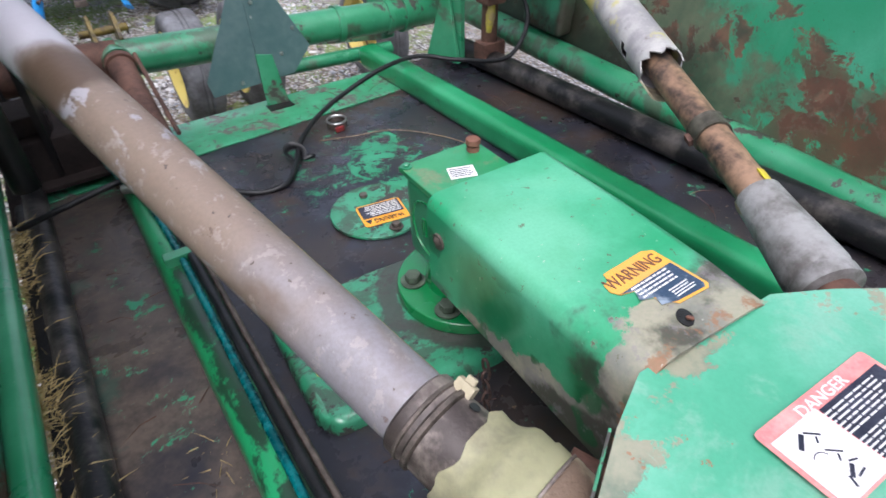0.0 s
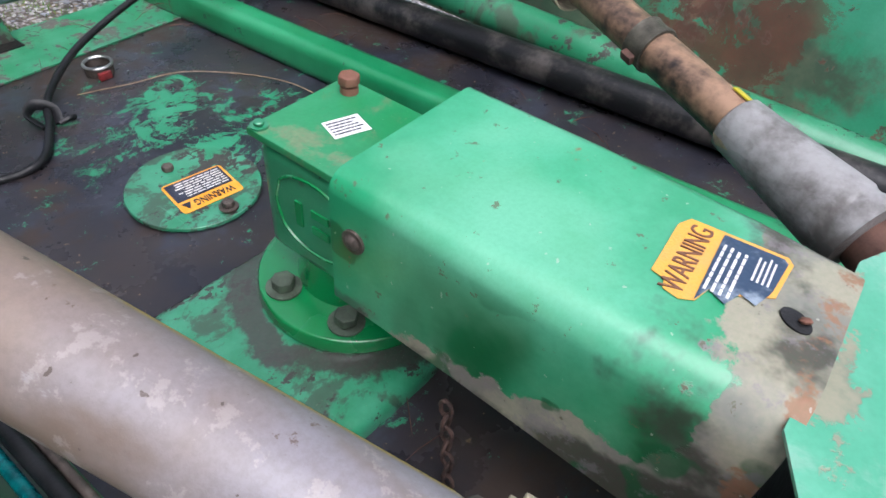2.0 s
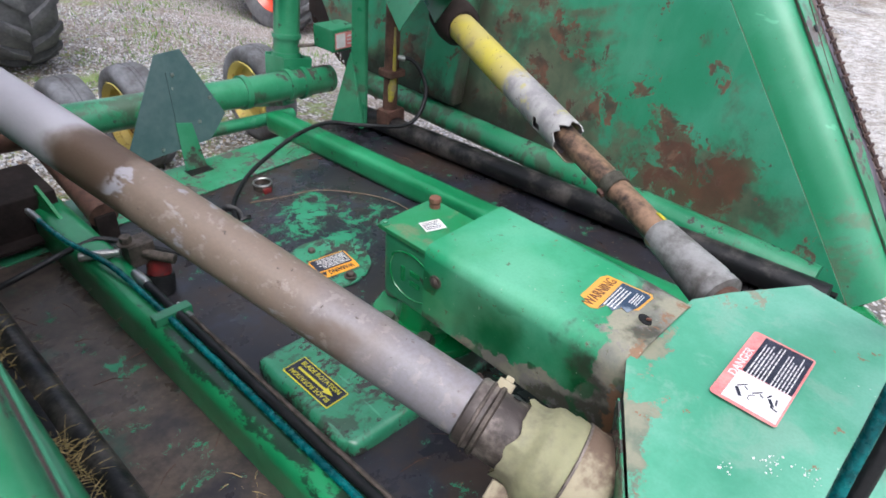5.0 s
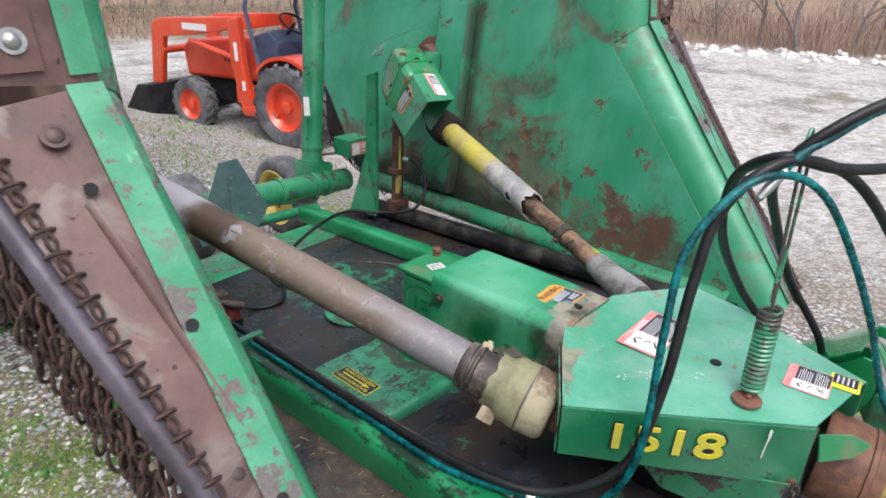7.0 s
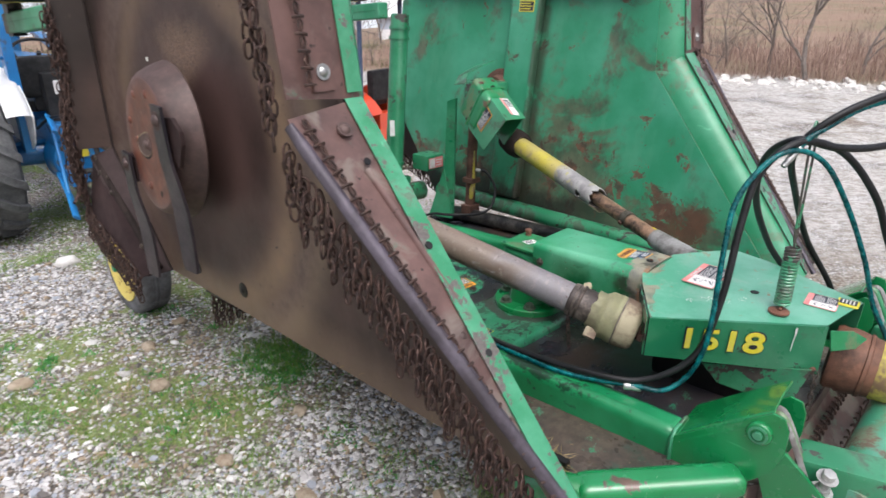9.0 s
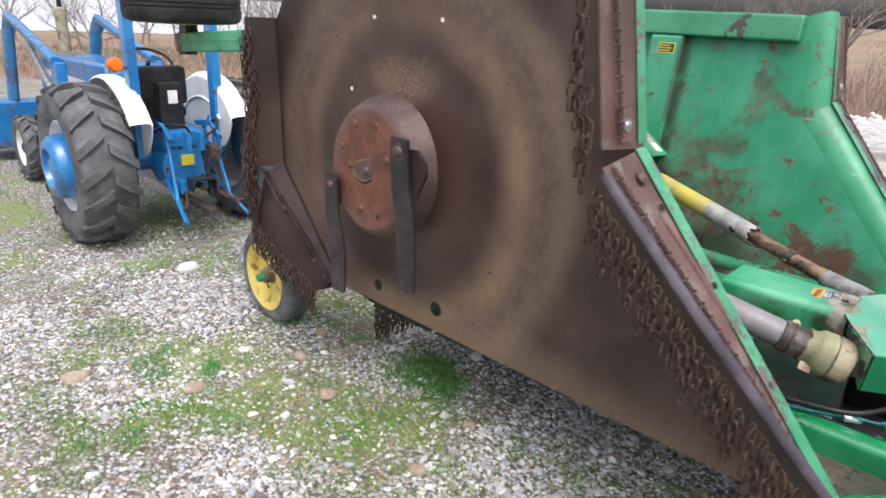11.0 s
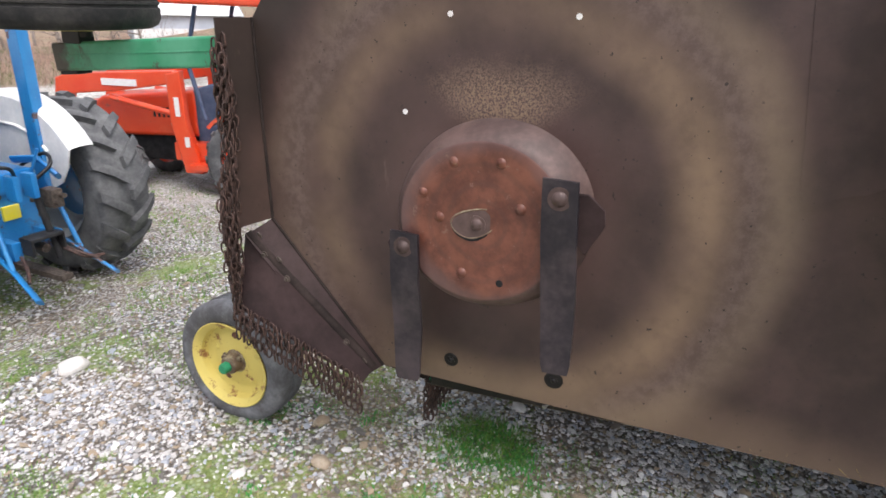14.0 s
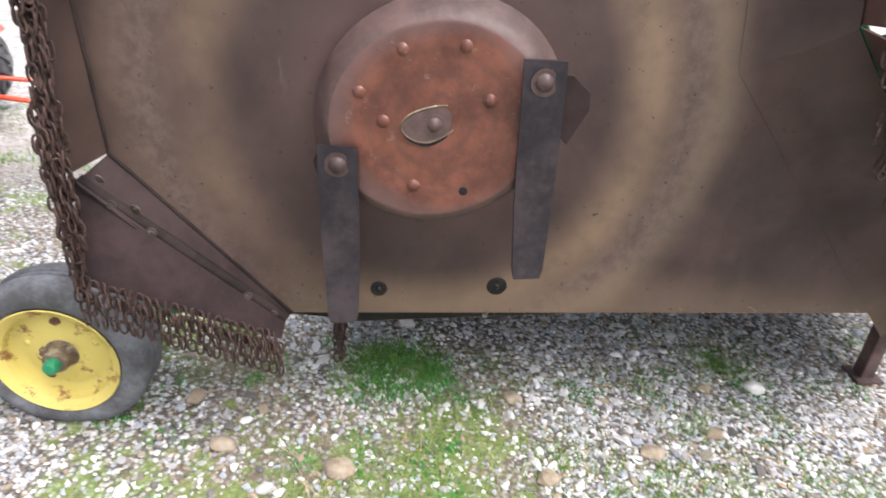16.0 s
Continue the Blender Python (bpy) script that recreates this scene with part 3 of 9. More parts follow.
def tube_paint():
    """Faded plastic shaft guard: tan film towards its upper end, lavender grey lower down, brown smears and nicks."""
    n = Nodes("faded_guard_tube")
    x, y, z = place_axes(n)
    film = n.ramp(n.math("ADD", y, n.math("MULTIPLY", n.noise(5, 4), 0.7)), 1.25, 1.60)
    color = n.mix(film, (0.215, 0.200, 0.218), (0.205, 0.152, 0.118))
    color = n.mix(n.ramp(n.noise(7, 5, 0.62, (1.0, 0.5, 1.0)), 0.48, 0.68), color, (0.150, 0.108, 0.082))
    color = n.mix(n.math("MULTIPLY", n.ramp(n.noise(16, 6, 0.7, (1.0, 0.35, 1.0)), 0.60, 0.66), 0.7), color, (0.36, 0.35, 0.36))
    dark = n.ramp(n.math("ADD", n.noise(24, 5, 0.7), n.math("MULTIPLY", n.ramp(y, 1.5, 2.1), 0.08)), 0.655, 0.69)
    color = n.mix(n.math("MULTIPLY", dark, 0.8), color, (0.085, 0.048, 0.030))
    off = n.math("ADD", n.math("ADD", x, 0.333), n.math("MULTIPLY", n.math("SUBTRACT", y, 0.618), 0.275))
    rim = n.math("MULTIPLY", n.ramp(off, 0.040, 0.047), n.math("SUBTRACT", 1.0, n.ramp(n.math("ADD", y, n.math("MULTIPLY", n.noise(20, 4), 0.5)), 1.30, 1.40)))
    color = n.mix(rim, color, (0.42, 0.30, 0.03))
    color = n.mix(n.ramp(n.noise(75, 2), 0.72, 0.74), color, (0.07, 0.05, 0.04))
    color = n.mix(n.math("MULTIPLY", n.ramp(n.noise(150, 4, 0.75), 0.35, 0.7), 0.30), color, (0.12, 0.095, 0.08))
    color = n.mix(n.math("MULTIPLY", n.ramp(n.noise(34, 5, 0.72), 0.57, 0.64), 0.45), color, (0.33, 0.29, 0.27))
    patch = n.math("MULTIPLY", n.ramp(n.noise(8.5, 6, 0.7, warp=0.4), 0.61, 0.64), n.math("MULTIPLY", n.ramp(y, 1.50, 1.66), n.ramp(y, 2.02, 1.90)))
    color = n.mix(patch, color, (0.34, 0.35, 0.40))
    band = n.math("MULTIPLY", n.ramp(n.noise(7.0, 5, 0.65), 0.42, 0.52), n.ramp(y, 1.60, 1.80))
    color = n.mix(n.math("MULTIPLY", band, 0.65), color, (0.105, 0.068, 0.048))
    run = n.math("ADD", y, n.math("MULTIPLY", n.math("SUBTRACT", n.noise(6, 4), 0.5), 0.22))
    color = n.mix(n.math("MULTIPLY", n.ramp(run, 1.58, 1.66), 0.9), color, n.mix(n.noise(9, 4), (0.36, 0.34, 0.38), (0.50, 0.49, 0.53)))
    smear = n.math("MULTIPLY", n.ramp(run, 1.46, 1.50), n.ramp(run, 1.65, 1.58))
    color = n.mix(n.math("MULTIPLY", smear, n.ramp(n.noise(5, 4, 0.6), 0.30, 0.42)), color, (0.085, 0.055, 0.038))
    bare = n.math("MULTIPLY", n.ramp(n.noise(15, 5, 0.65, (1.0, 0.6, 1.0)), 0.57, 0.62), n.math("MULTIPLY", n.ramp(run, 1.30, 1.36), n.ramp(run, 1.53, 1.49)))
    color = n.mix(n.math("MULTIPLY", bare, 0.8), color, (0.36, 0.35, 0.39))
    rough = n.math("ADD", n.math("MULTIPLY", n.noise(9, 4), 0.3), 0.30)
    return n.finish(color, rough, n.math("ADD", n.noise(90, 4), n.math("MULTIPLY", n.noise(11, 3), 2.0)), 0.0008)




def wing_paint():
    """Faded green sheet: soft brown film spreading from the rib and the hinge edge, sharp rust where paint has flaked, black grime at the foot."""
    n = Nodes("wing_green_paint")
    x, y, z = place_axes(n)
    fine, broad = n.noise(22, 8, 0.72), n.noise(2.6, 5, 0.6, warp=0.7)
    color = n.mix(n.ramp(n.noise(3.0, 4, 0.55), 0.34, 0.70), (0.026, 0.245, 0.124), (0.068, 0.335, 0.205))
    color = n.mix(n.math("MULTIPLY", n.ramp(n.noise(5.0, 5, 0.6, (1.0, 1.0, 0.35)), 0.52, 0.66), 0.35), color, (0.10, 0.33, 0.21))
    by_rib = n.math("MULTIPLY", n.ramp(y, 1.15, 1.90), n.ramp(y, 2.06, 2.03))
    foot = n.ramp(z, 1.10, 0.60)
    high = n.ramp(z, 1.75, 1.35)
    spread = n.math("MULTIPLY", n.math("ADD", n.math("MULTIPLY", by_rib, 0.135), n.math("MULTIPLY", foot, 0.10)), high)
    film = n.math("ADD", n.math("ADD", n.math("MULTIPLY", broad, 0.80), n.math("MULTIPLY", fine, 0.22)), spread)
    tone = n.mix(n.ramp(n.noise(6, 5, 0.65), 0.35, 0.65), (0.060, 0.046, 0.036), (0.150, 0.108, 0.075))
    color = n.mix(n.math("MULTIPLY", n.ramp(film, 0.535, 0.645), 0.80), color, tone)
    flake = n.math("ADD", n.math("ADD", n.math("MULTIPLY", n.noise(7.5, 9, 0.74, warp=0.3), 0.72), n.math("MULTIPLY", n.noise(1.9, 3), 0.28)), n.math("MULTIPLY", foot, 0.055))
    bare = n.ramp(flake, 0.585, 0.600)
    color = n.mix(n.math("MULTIPLY", bare, 0.9), color, n.mix(n.ramp(n.noise(18, 5), 0.35, 0.65), (0.060, 0.034, 0.028), (0.185, 0.078, 0.052)))
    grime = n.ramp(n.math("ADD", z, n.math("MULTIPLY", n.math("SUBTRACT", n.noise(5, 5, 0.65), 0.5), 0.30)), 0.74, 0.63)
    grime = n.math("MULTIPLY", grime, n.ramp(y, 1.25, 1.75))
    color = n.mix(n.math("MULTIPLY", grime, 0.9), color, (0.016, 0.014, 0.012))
    corner = n.math("MULTIPLY", n.math("MULTIPLY", n.ramp(y, 0.78, 0.92), n.ramp(y, 1.45, 1.15)), n.ramp(z, 0.98, 0.74))
    flaked = n.ramp(n.math("ADD", n.math("MULTIPLY", n.noise(10, 10, 0.78, warp=0.4), 0.8), n.math("MULTIPLY", corner, 0.20)), 0.555, 0.575)
    color = n.mix(n.math("MULTIPLY", n.math("MULTIPLY", flaked, corner), 0.9), color, n.mix(n.noise(16, 5), (0.040, 0.022, 0.018), (0.175, 0.066, 0.042)))
    seam = n.math("MULTIPLY", n.ramp(y, 1.965, 2.015), n.ramp(y, 2.06, 2.035))
    color = n.mix(n.math("MULTIPLY", n.math("MULTIPLY", seam, n.ramp(n.noise(6, 5, 0.6), 0.30, 0.50)), 0.8), color, (0.045, 0.036, 0.026))
    color = n.mix(n.math("MULTIPLY", n.ramp(n.noise(55, 3, 0.6), 0.70, 0.73), 0.8), color, (0.06, 0.04, 0.03))
    color = n.mix(n.math("MULTIPLY", n.ramp(n.noise(190, 3, 0.7), 0.30, 0.75), 0.14), color, (0.010, 0.11, 0.05))
    rough = n.math("ADD", n.math("MULTIPLY", n.noise(9, 4), 0.2), n.math("ADD", n.math("MULTIPLY", bare, 0.2), 0.34))
    h = n.math("ADD", n.math("MULTIPLY", bare, -0.6), n.math("ADD", n.math("MULTIPLY", n.noise(120, 3), 0.15), n.math("MULTIPLY", n.noise(5, 2), 1.2)))
    return n.finish(color, rough, h, 0.0012)


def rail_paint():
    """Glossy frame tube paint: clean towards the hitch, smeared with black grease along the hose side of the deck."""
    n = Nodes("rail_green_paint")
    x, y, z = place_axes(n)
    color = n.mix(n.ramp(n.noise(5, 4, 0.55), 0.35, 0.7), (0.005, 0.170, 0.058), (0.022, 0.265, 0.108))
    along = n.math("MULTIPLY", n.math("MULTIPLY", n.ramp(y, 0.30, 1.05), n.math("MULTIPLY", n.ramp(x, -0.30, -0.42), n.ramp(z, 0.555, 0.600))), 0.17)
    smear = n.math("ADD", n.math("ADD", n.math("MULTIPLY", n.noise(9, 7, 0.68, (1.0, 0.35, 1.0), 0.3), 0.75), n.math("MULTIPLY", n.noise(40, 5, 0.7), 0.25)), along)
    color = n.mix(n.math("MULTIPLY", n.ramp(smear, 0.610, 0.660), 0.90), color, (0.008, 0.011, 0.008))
    chip = n.ramp(n.noise(16, 8, 0.74), 0.630, 0.645)
    color = n.mix(n.math("MULTIPLY", chip, 0.85), color, (0.020, 0.016, 0.013))
    color = n.mix(n.math("MULTIPLY", n.ramp(n.noise(60, 3, 0.6), 0.69, 0.72), 0.7), color, (0.03, 0.02, 0.015))
    n.bsdf.inputs["Coat Weight"].default_value = 0.5
    n.bsdf.inputs["Coat Roughness"].default_value = 0.18
    rough = n.math("ADD", n.math("MULTIPLY", n.noise(12, 4), 0.25), 0.22)
    return n.finish(color, rough, n.math("ADD", n.math("MULTIPLY", n.noise(110, 3), 0.15), n.math("MULTIPLY", n.noise(7, 2), 0.9)), 0.0012)


def skirt_paint():
    """Front skirt plate: pinkish brown rust, greyed and smeared, with scraps of old green low down."""
    n = Nodes("front_skirt_rust", 0.5)
    x, y, z = place_axes(n)
    grain = n.noise(60, 6, 0.7)
    color = n.mix(n.ramp(n.noise(5, 6, 0.62), 0.32, 0.68), (0.072, 0.040, 0.036), (0.165, 0.092, 0.080))
    pale = n.ramp(n.math("ADD", n.noise(6.5, 5, 0.6, warp=0.5), n.math("MULTIPLY", n.ramp(z, 1.35, 0.8), 0.10)), 0.52, 0.66)
    color = n.mix(n.math("MULTIPLY", pale, 0.7), color, n.mix(grain, (0.150, 0.125, 0.105), (0.270, 0.225, 0.195)))
    old = n.ramp(n.math("ADD", n.noise(8, 6, 0.68), n.math("MULTIPLY", n.ramp(z, 1.2, 0.75), 0.08)), 0.62, 0.66)
    color = n.mix(n.math("MULTIPLY", old, 0.6), color, (0.10, 0.17, 0.12))
    color = n.mix(n.ramp(n.noise(48, 3), 0.68, 0.72), color, (0.035, 0.022, 0.02))
    n.bsdf.inputs["Metallic"].default_value = 0.1
    rough = n.math("ADD", n.math("MULTIPLY", n.noise(10, 4), 0.3), 0.32)
    return n.finish(color, rough, n.math("ADD", n.math("MULTIPLY", grain, 0.4), n.math("MULTIPLY", n.noise(7, 3), 2.0)), 0.0018)


def far_tube_paint():
    """Yellow guard tube, rubbed brown in places and bleached grey towards its torn end."""
    n = Nodes("yellow_guard_tube")
    x, y, z = place_axes(n)
    wob = n.math("ADD", y, n.math("MULTIPLY", n.math("SUBTRACT", n.noise(9, 5, 0.65), 0.5), 0.36))
    grey = n.mix(n.ramp(n.noise(14, 5, 0.65), 0.35, 0.65), (0.24, 0.23, 0.235), (0.40, 0.385, 0.37))
    grey = n.mix(n.math("MULTIPLY", n.ramp(n.noise(11, 5, 0.6), 0.55, 0.64), 0.8), grey, (0.42, 0.38, 0.10))
    yellow = n.mix(n.ramp(n.noise(6, 5, 0.6), 0.36, 0.62), (0.52, 0.44, 0.045), (0.44, 0.37, 0.12))
    yellow = n.mix(n.math("MULTIPLY", n.ramp(n.noise(5, 5, 0.6, (1.0, 0.7, 1.0)), 0.56, 0.62), 0.8), yellow, (0.27, 0.21, 0.14))
    color = n.mix(n.ramp(wob, 1.47, 1.53), grey, yellow)
    color = n.mix(n.ramp(n.noise(70, 2), 0.71, 0.74), color, (0.08, 0.06, 0.04))
    color = n.mix(n.math("MULTIPLY", n.ramp(n.noise(30, 5, 0.7), 0.62, 0.68), 0.6), color, (0.12, 0.09, 0.06))
    rough = n.math("ADD", n.math("MULTIPLY", n.noise(12, 4), 0.3), 0.32)
    return n.finish(color, rough, n.noise(80, 4), 0.0008)


def beam_paint():
    """Green wheel beam, rubbed to dark bare steel at its outer end."""
    n = Nodes("beam_green_paint")
    x, y, z = place_axes(n)
    color = n.mix(n.ramp(n.noise(6, 4), 0.35, 0.7), (0.030, 0.235, 0.115), (0.085, 0.32, 0.19))
    end = n.ramp(n.math("ADD", y, n.math("MULTIPLY", n.math("SUBTRACT", n.noise(9, 6, 0.68), 0.5), 0.55)), 3.90, 4.06)
    color = n.mix(end, color, n.mix(n.noise(20, 4), (0.035, 0.030, 0.024), (0.10, 0.085, 0.06)))
    color = n.mix(n.math("MULTIPLY", n.ramp(n.noise(13, 7, 0.7), 0.60, 0.63), 0.8), color, (0.07, 0.05, 0.035))
    return n.finish(color, n.math("ADD", n.math("MULTIPLY", n.noise(9, 4), 0.25), 0.30), n.noise(60, 3), 0.001)


def hood_paint():
    """Chalky pale hood paint: dusty bloom, rust and bare brown along the rear edges and corner, fine scratches."""
    n = Nodes("hood_green_paint")
    x, y, z = place_axes(n)
    color = n.mix(n.ramp(n.noise(5, 5, 0.6), 0.34, 0.68), (0.062, 0.330, 0.195), (0.165, 0.450, 0.320))
    bloom = n.ramp(n.noise(8, 6, 0.66, warp=0.5), 0.52, 0.64)
    color = n.mix(n.math("MULTIPLY", bloom, 0.45), color, (0.260, 0.420, 0.330))
    # distance from the slanting rear edges
    edge = n.math("SUBTRACT", y, n.math("MULTIPLY", n.math("ABSOLUTE", n.math("ADD", x, 0.06)), -0.42))
    near_edge = n.ramp(edge, 0.590, 0.700)
    corner = n.ramp(x, -0.22, -0.40)
    worn = n.math("ADD", n.math("ADD", n.math("MULTIPLY", n.noise(11, 7, 0.7), 0.8), n.math("MULTIPLY", near_edge, 0.21)), n.math("MULTIPLY", corner, 0.11))
    bare = n.ramp(worn, 0.608, 0.640)
    rust = n.mix(n.ramp(n.noise(22, 5), 0.38, 0.62), (0.150, 0.095, 0.080), (0.330, 0.225, 0.170))
    color = n.mix(n.math("MULTIPLY", bare, 0.75), color, rust)
    color = n.mix(n.math("MULTIPLY", n.ramp(n.noise(26, 5, 0.66), 0.655, 0.675), 0.8), color, (0.30, 0.120, 0.060))
    color = n.mix(n.math("MULTIPLY", n.ramp(n.noise(190, 3, 0.7), 0.30, 0.75), 0.14), color, (0.02, 0.16, 0.08))
    color = n.mix(n.math("MULTIPLY", n.ramp(n.noise(30, 3, 0.6, (1.0, 0.15, 1.0)), 0.69, 0.72), 0.4), color, (0.30, 0.55, 0.42))
    n.put(n.math("SUBTRACT", 0.6, n.math("MULTIPLY", bare, 0.5)), n.bsdf.inputs["Coat Weight"])
    n.bsdf.inputs["Coat Roughness"].default_value = 0.2
    rough = n.math("ADD", n.math("MULTIPLY", bare, 0.3), n.math("ADD", n.math("MULTIPLY", n.noise(10, 4), 0.2), 0.24))
    h = n.math("ADD", n.math("MULTIPLY", bare, -0.5), n.math("ADD", n.math("MULTIPLY", n.noise(120, 3), 0.15), n.math("MULTIPLY", n.noise(7, 2), 1.0)))
    return n.finish(color, rough, h, 0.0012)


M["green_hood"], M["green_rail"] = hood_paint(), rail_paint()
M["green_wing"], M["skirt_front"], M["tube_far"], M["green_beam"] = wing_paint(), skirt_paint(), far_tube_paint(), beam_paint()
M["disc_rust"] = disc_paint()
M["underside"], M["deck"], M["green_cover"], M["tube_near"] = underside_paint(), deck_paint(), cover_paint(), tube_paint()


def gravel_paint(stone):
    """The yard: pale limestone gravel with brown soil and mossy grass in patches. stone: for the loose stones themselves."""
    n = Nodes("loose_gravel" if stone else "gravel_yard", 0.85)
    if stone:
        pick = n.add("ShaderNodeNewGeometry").outputs["Random Per Island"]
    else:
        v = n.add("ShaderNodeTexVoronoi", Scale=52.0, Randomness=1.0)
        n.put(n.coord, v.inputs["Vector"])
        sep = n.add("ShaderNodeSeparateColor")
        n.put(v.outputs["Color"], sep.inputs[0])
        pick = sep.outputs[0]
    ramp = n.add("ShaderNodeValToRGB")
    n.put(pick, ramp.inputs[0])
    stops = ((0.0, (0.12, 0.11, 0.105)), (0.10, (0.36, 0.35, 0.345)), (0.30, (0.54, 0.53, 0.525)), (0.48, (0.36, 0.39, 0.45)), (0.60, (0.60, 0.59, 0.585)), (0.72, (0.33, 0.255, 0.17)), (0.81, (0.21, 0.18, 0.15)), (0.88, (0.76, 0.75, 0.74)))
    ramp.color_ramp.interpolation = "CONSTANT"
    while len(ramp.color_ramp.elements) < len(stops):
        ramp.color_ramp.elements.new(0.5)
    for e, (at, c) in zip(ramp.color_ramp.elements, stops):
        e.position, e.color = at, (*c, 1.0)
    grain = n.noise(160, 4, 0.7)
    color = n.mix(n.math("MULTIPLY", grain, 0.25), ramp.outputs[0], (0.30, 0.27, 0.24))
    if stone:
        return n.finish(color, None, grain, 0.001)
    edge = n.ramp(v.outputs["Distance"], 0.36, 0.68)
    color = n.mix(n.math("MULTIPLY", edge, 0.85), color, (0.050, 0.040, 0.030))
    px, py, pz = place_axes(n)
    soil = n.ramp(n.math("ADD", n.math("MULTIPLY", n.noise(1.3, 5, 0.6), 0.7), n.math("MULTIPLY", n.noise(12, 4, 0.65), 0.3)), 0.43, 0.56)
    # barer gravel by the wing; clearing its soil also stands for light there
    bare_lit = n.math("MULTIPLY", n.math("MULTIPLY", n.ramp(px, -1.9, -1.5), n.ramp(px, 0.6, 0.2)), n.ramp(py, 2.1, 1.6))
    soil = n.math("MULTIPLY", soil, n.math("SUBTRACT", 1.0, n.math("MAXIMUM", n.math("MULTIPLY", bare_lit, 0.55), n.math("MULTIPLY", n.ramp(py, 3.0, 4.4), 0.45))))
    color = n.mix(n.math("MULTIPLY", soil, 0.62), color, n.mix(n.noise(50, 5), (0.11, 0.082, 0.052), (0.29, 0.225, 0.15)))
    open_yard = n.math("MULTIPLY", n.math("ADD", n.ramp(px, 1.2, 3.0), n.math("MULTIPLY", bare_lit, 0.6)), 0.14)
    moss = n.ramp(n.math("SUBTRACT", n.math("ADD", n.math("MULTIPLY", n.noise(1.1, 4, 0.6), 0.60), n.math("MULTIPLY", n.noise(10, 6, 0.7), 0.40)), open_yard), 0.508, 0.545)
    color = n.mix(n.math("MULTIPLY", moss, 0.7), color, n.mix(n.noise(60, 4), (0.07, 0.120, 0.018), (0.25, 0.34, 0.07)))
    color = n.mix(n.math("MULTIPLY", n.ramp(px, 1.2, 5.0), n.math("MULTIPLY", n.ramp(n.noise(0.9, 5, 0.65), 0.36, 0.52), 0.62)), color, n.mix(n.ramp(n.noise(9, 6, 0.8), 0.42, 0.58), (0.36, 0.335, 0.30), (0.74, 0.73, 0.71)))
    # beyond the yard: rough pasture
    away = n.math("SQRT", n.math("ADD", n.math("MULTIPLY", px, px), n.math("MULTIPLY", py, py)))
    far = n.ramp(n.math("ADD", away, n.math("MULTIPLY", n.noise(0.25, 4), 5.0)), 20.5, 23.5)
    field = n.mix(n.ramp(n.noise(0.16, 5, 0.65), 0.4, 0.62), (0.30, 0.20, 0.14), (0.17, 0.17, 0.075))
    field = n.mix(n.noise(6, 5, 0.7), field, (0.24, 0.16, 0.12))
    color = n.mix(far, color, field)
    h = n.math("ADD", n.math("MULTIPLY", v.outputs["Distance"], -1.0), n.math("MULTIPLY", grain, 0.2))
    return n.finish(color, None, h, 0.018)


M["gravel"], M["stone"] = gravel_paint(False), gravel_paint(True)


# ---- mesh helpers ----
def basis(origin, along, up=(0, 0, 1)):
    """A matrix at origin whose local z runs along, with local y as near to up as may be."""
    z = Vector(along).normalized()
    x = Vector(up).cross(z)
    if x.length < 1e-4:
        x = Vector((1, 0, 0)).cross(z)
        if x.length < 1e-4:
            x = Vector((0, 1, 0))
    x.normalize()
    y = z.cross(x)
    m = Matrix((x, y, z)).transposed().to_4x4()
    m.translation = Vector(origin)
    return m


def polys(verts, faces):
    bm = bmesh.new()
    vs = [bm.verts.new(v) for v in verts]
    for f in faces:
        try:
            bm.faces.new([vs[i] for i in f])
        except ValueError:
            pass
    return bm


def soften(bm, width, segments=2, angle=30):
    bmesh.ops.recalc_face_normals(bm, faces=bm.faces)
    bm.normal_update()
    edges = [e for e in bm.edges if len(e.link_faces) == 2 and e.calc_face_angle(0) > radians(angle)]
    if width > 0:
        bmesh.ops.bevel(bm, geom=edges, offset=width, segments=segments, affect="EDGES", clamp_overlap=True, profile=0.6)
    return bm


def box(lo, hi, bevel=0.004, m=None, segments=2):
    (x0, y0, z0), (x1, y1, z1) = lo, hi
    vs = [(x, y, z) for x in (x0, x1) for y in (y0, y1) for z in (z0, z1)]
    bm = polys(vs, [(0, 1, 3, 2), (4, 6, 7, 5), (0, 4, 5, 1), (2, 3, 7, 6), (0, 2, 6, 4), (1, 5, 7, 3)])
    soften(bm, bevel, segments)
    if m is not None:
        bm.transform(m)
    return bm


def plate(outline, thick, m=None, bevel=0.0, segments=2):
    """A flat outline (x, y), counter-clockwise, thick along local z from 0."""
    k = len(outline)
    vs = [(x, y, 0) for x, y in outline] + [(x, y, thick) for x, y in outline]
    fs = [tuple(range(k - 1, -1, -1)), tuple(range(k, 2 * k))] + [(i, (i + 1) % k, k + (i + 1) % k, k + i) for i in range(k)]
    bm = polys(vs, fs)
    soften(bm, bevel, segments)
    if m is not None:
        bm.transform(m)
    return bm


def sheet(points, outward, thick=0.005, bevel=0.0):
    """A flat or slightly folded sheet of steel through 3D corner points, thickened along outward."""
    k, o = len(points), Vector(outward).normalized() * thick
    vs = [Vector(p) for p in points] + [Vector(p) + o for p in points]
    fs = [tuple(range(k - 1, -1, -1)), tuple(range(k, 2 * k))] + [(i, (i + 1) % k, k + (i + 1) % k, k + i) for i in range(k)]
    bm = polys(vs, fs)
    bmesh.ops.recalc_face_normals(bm, faces=bm.faces)
    return soften(bm, bevel)


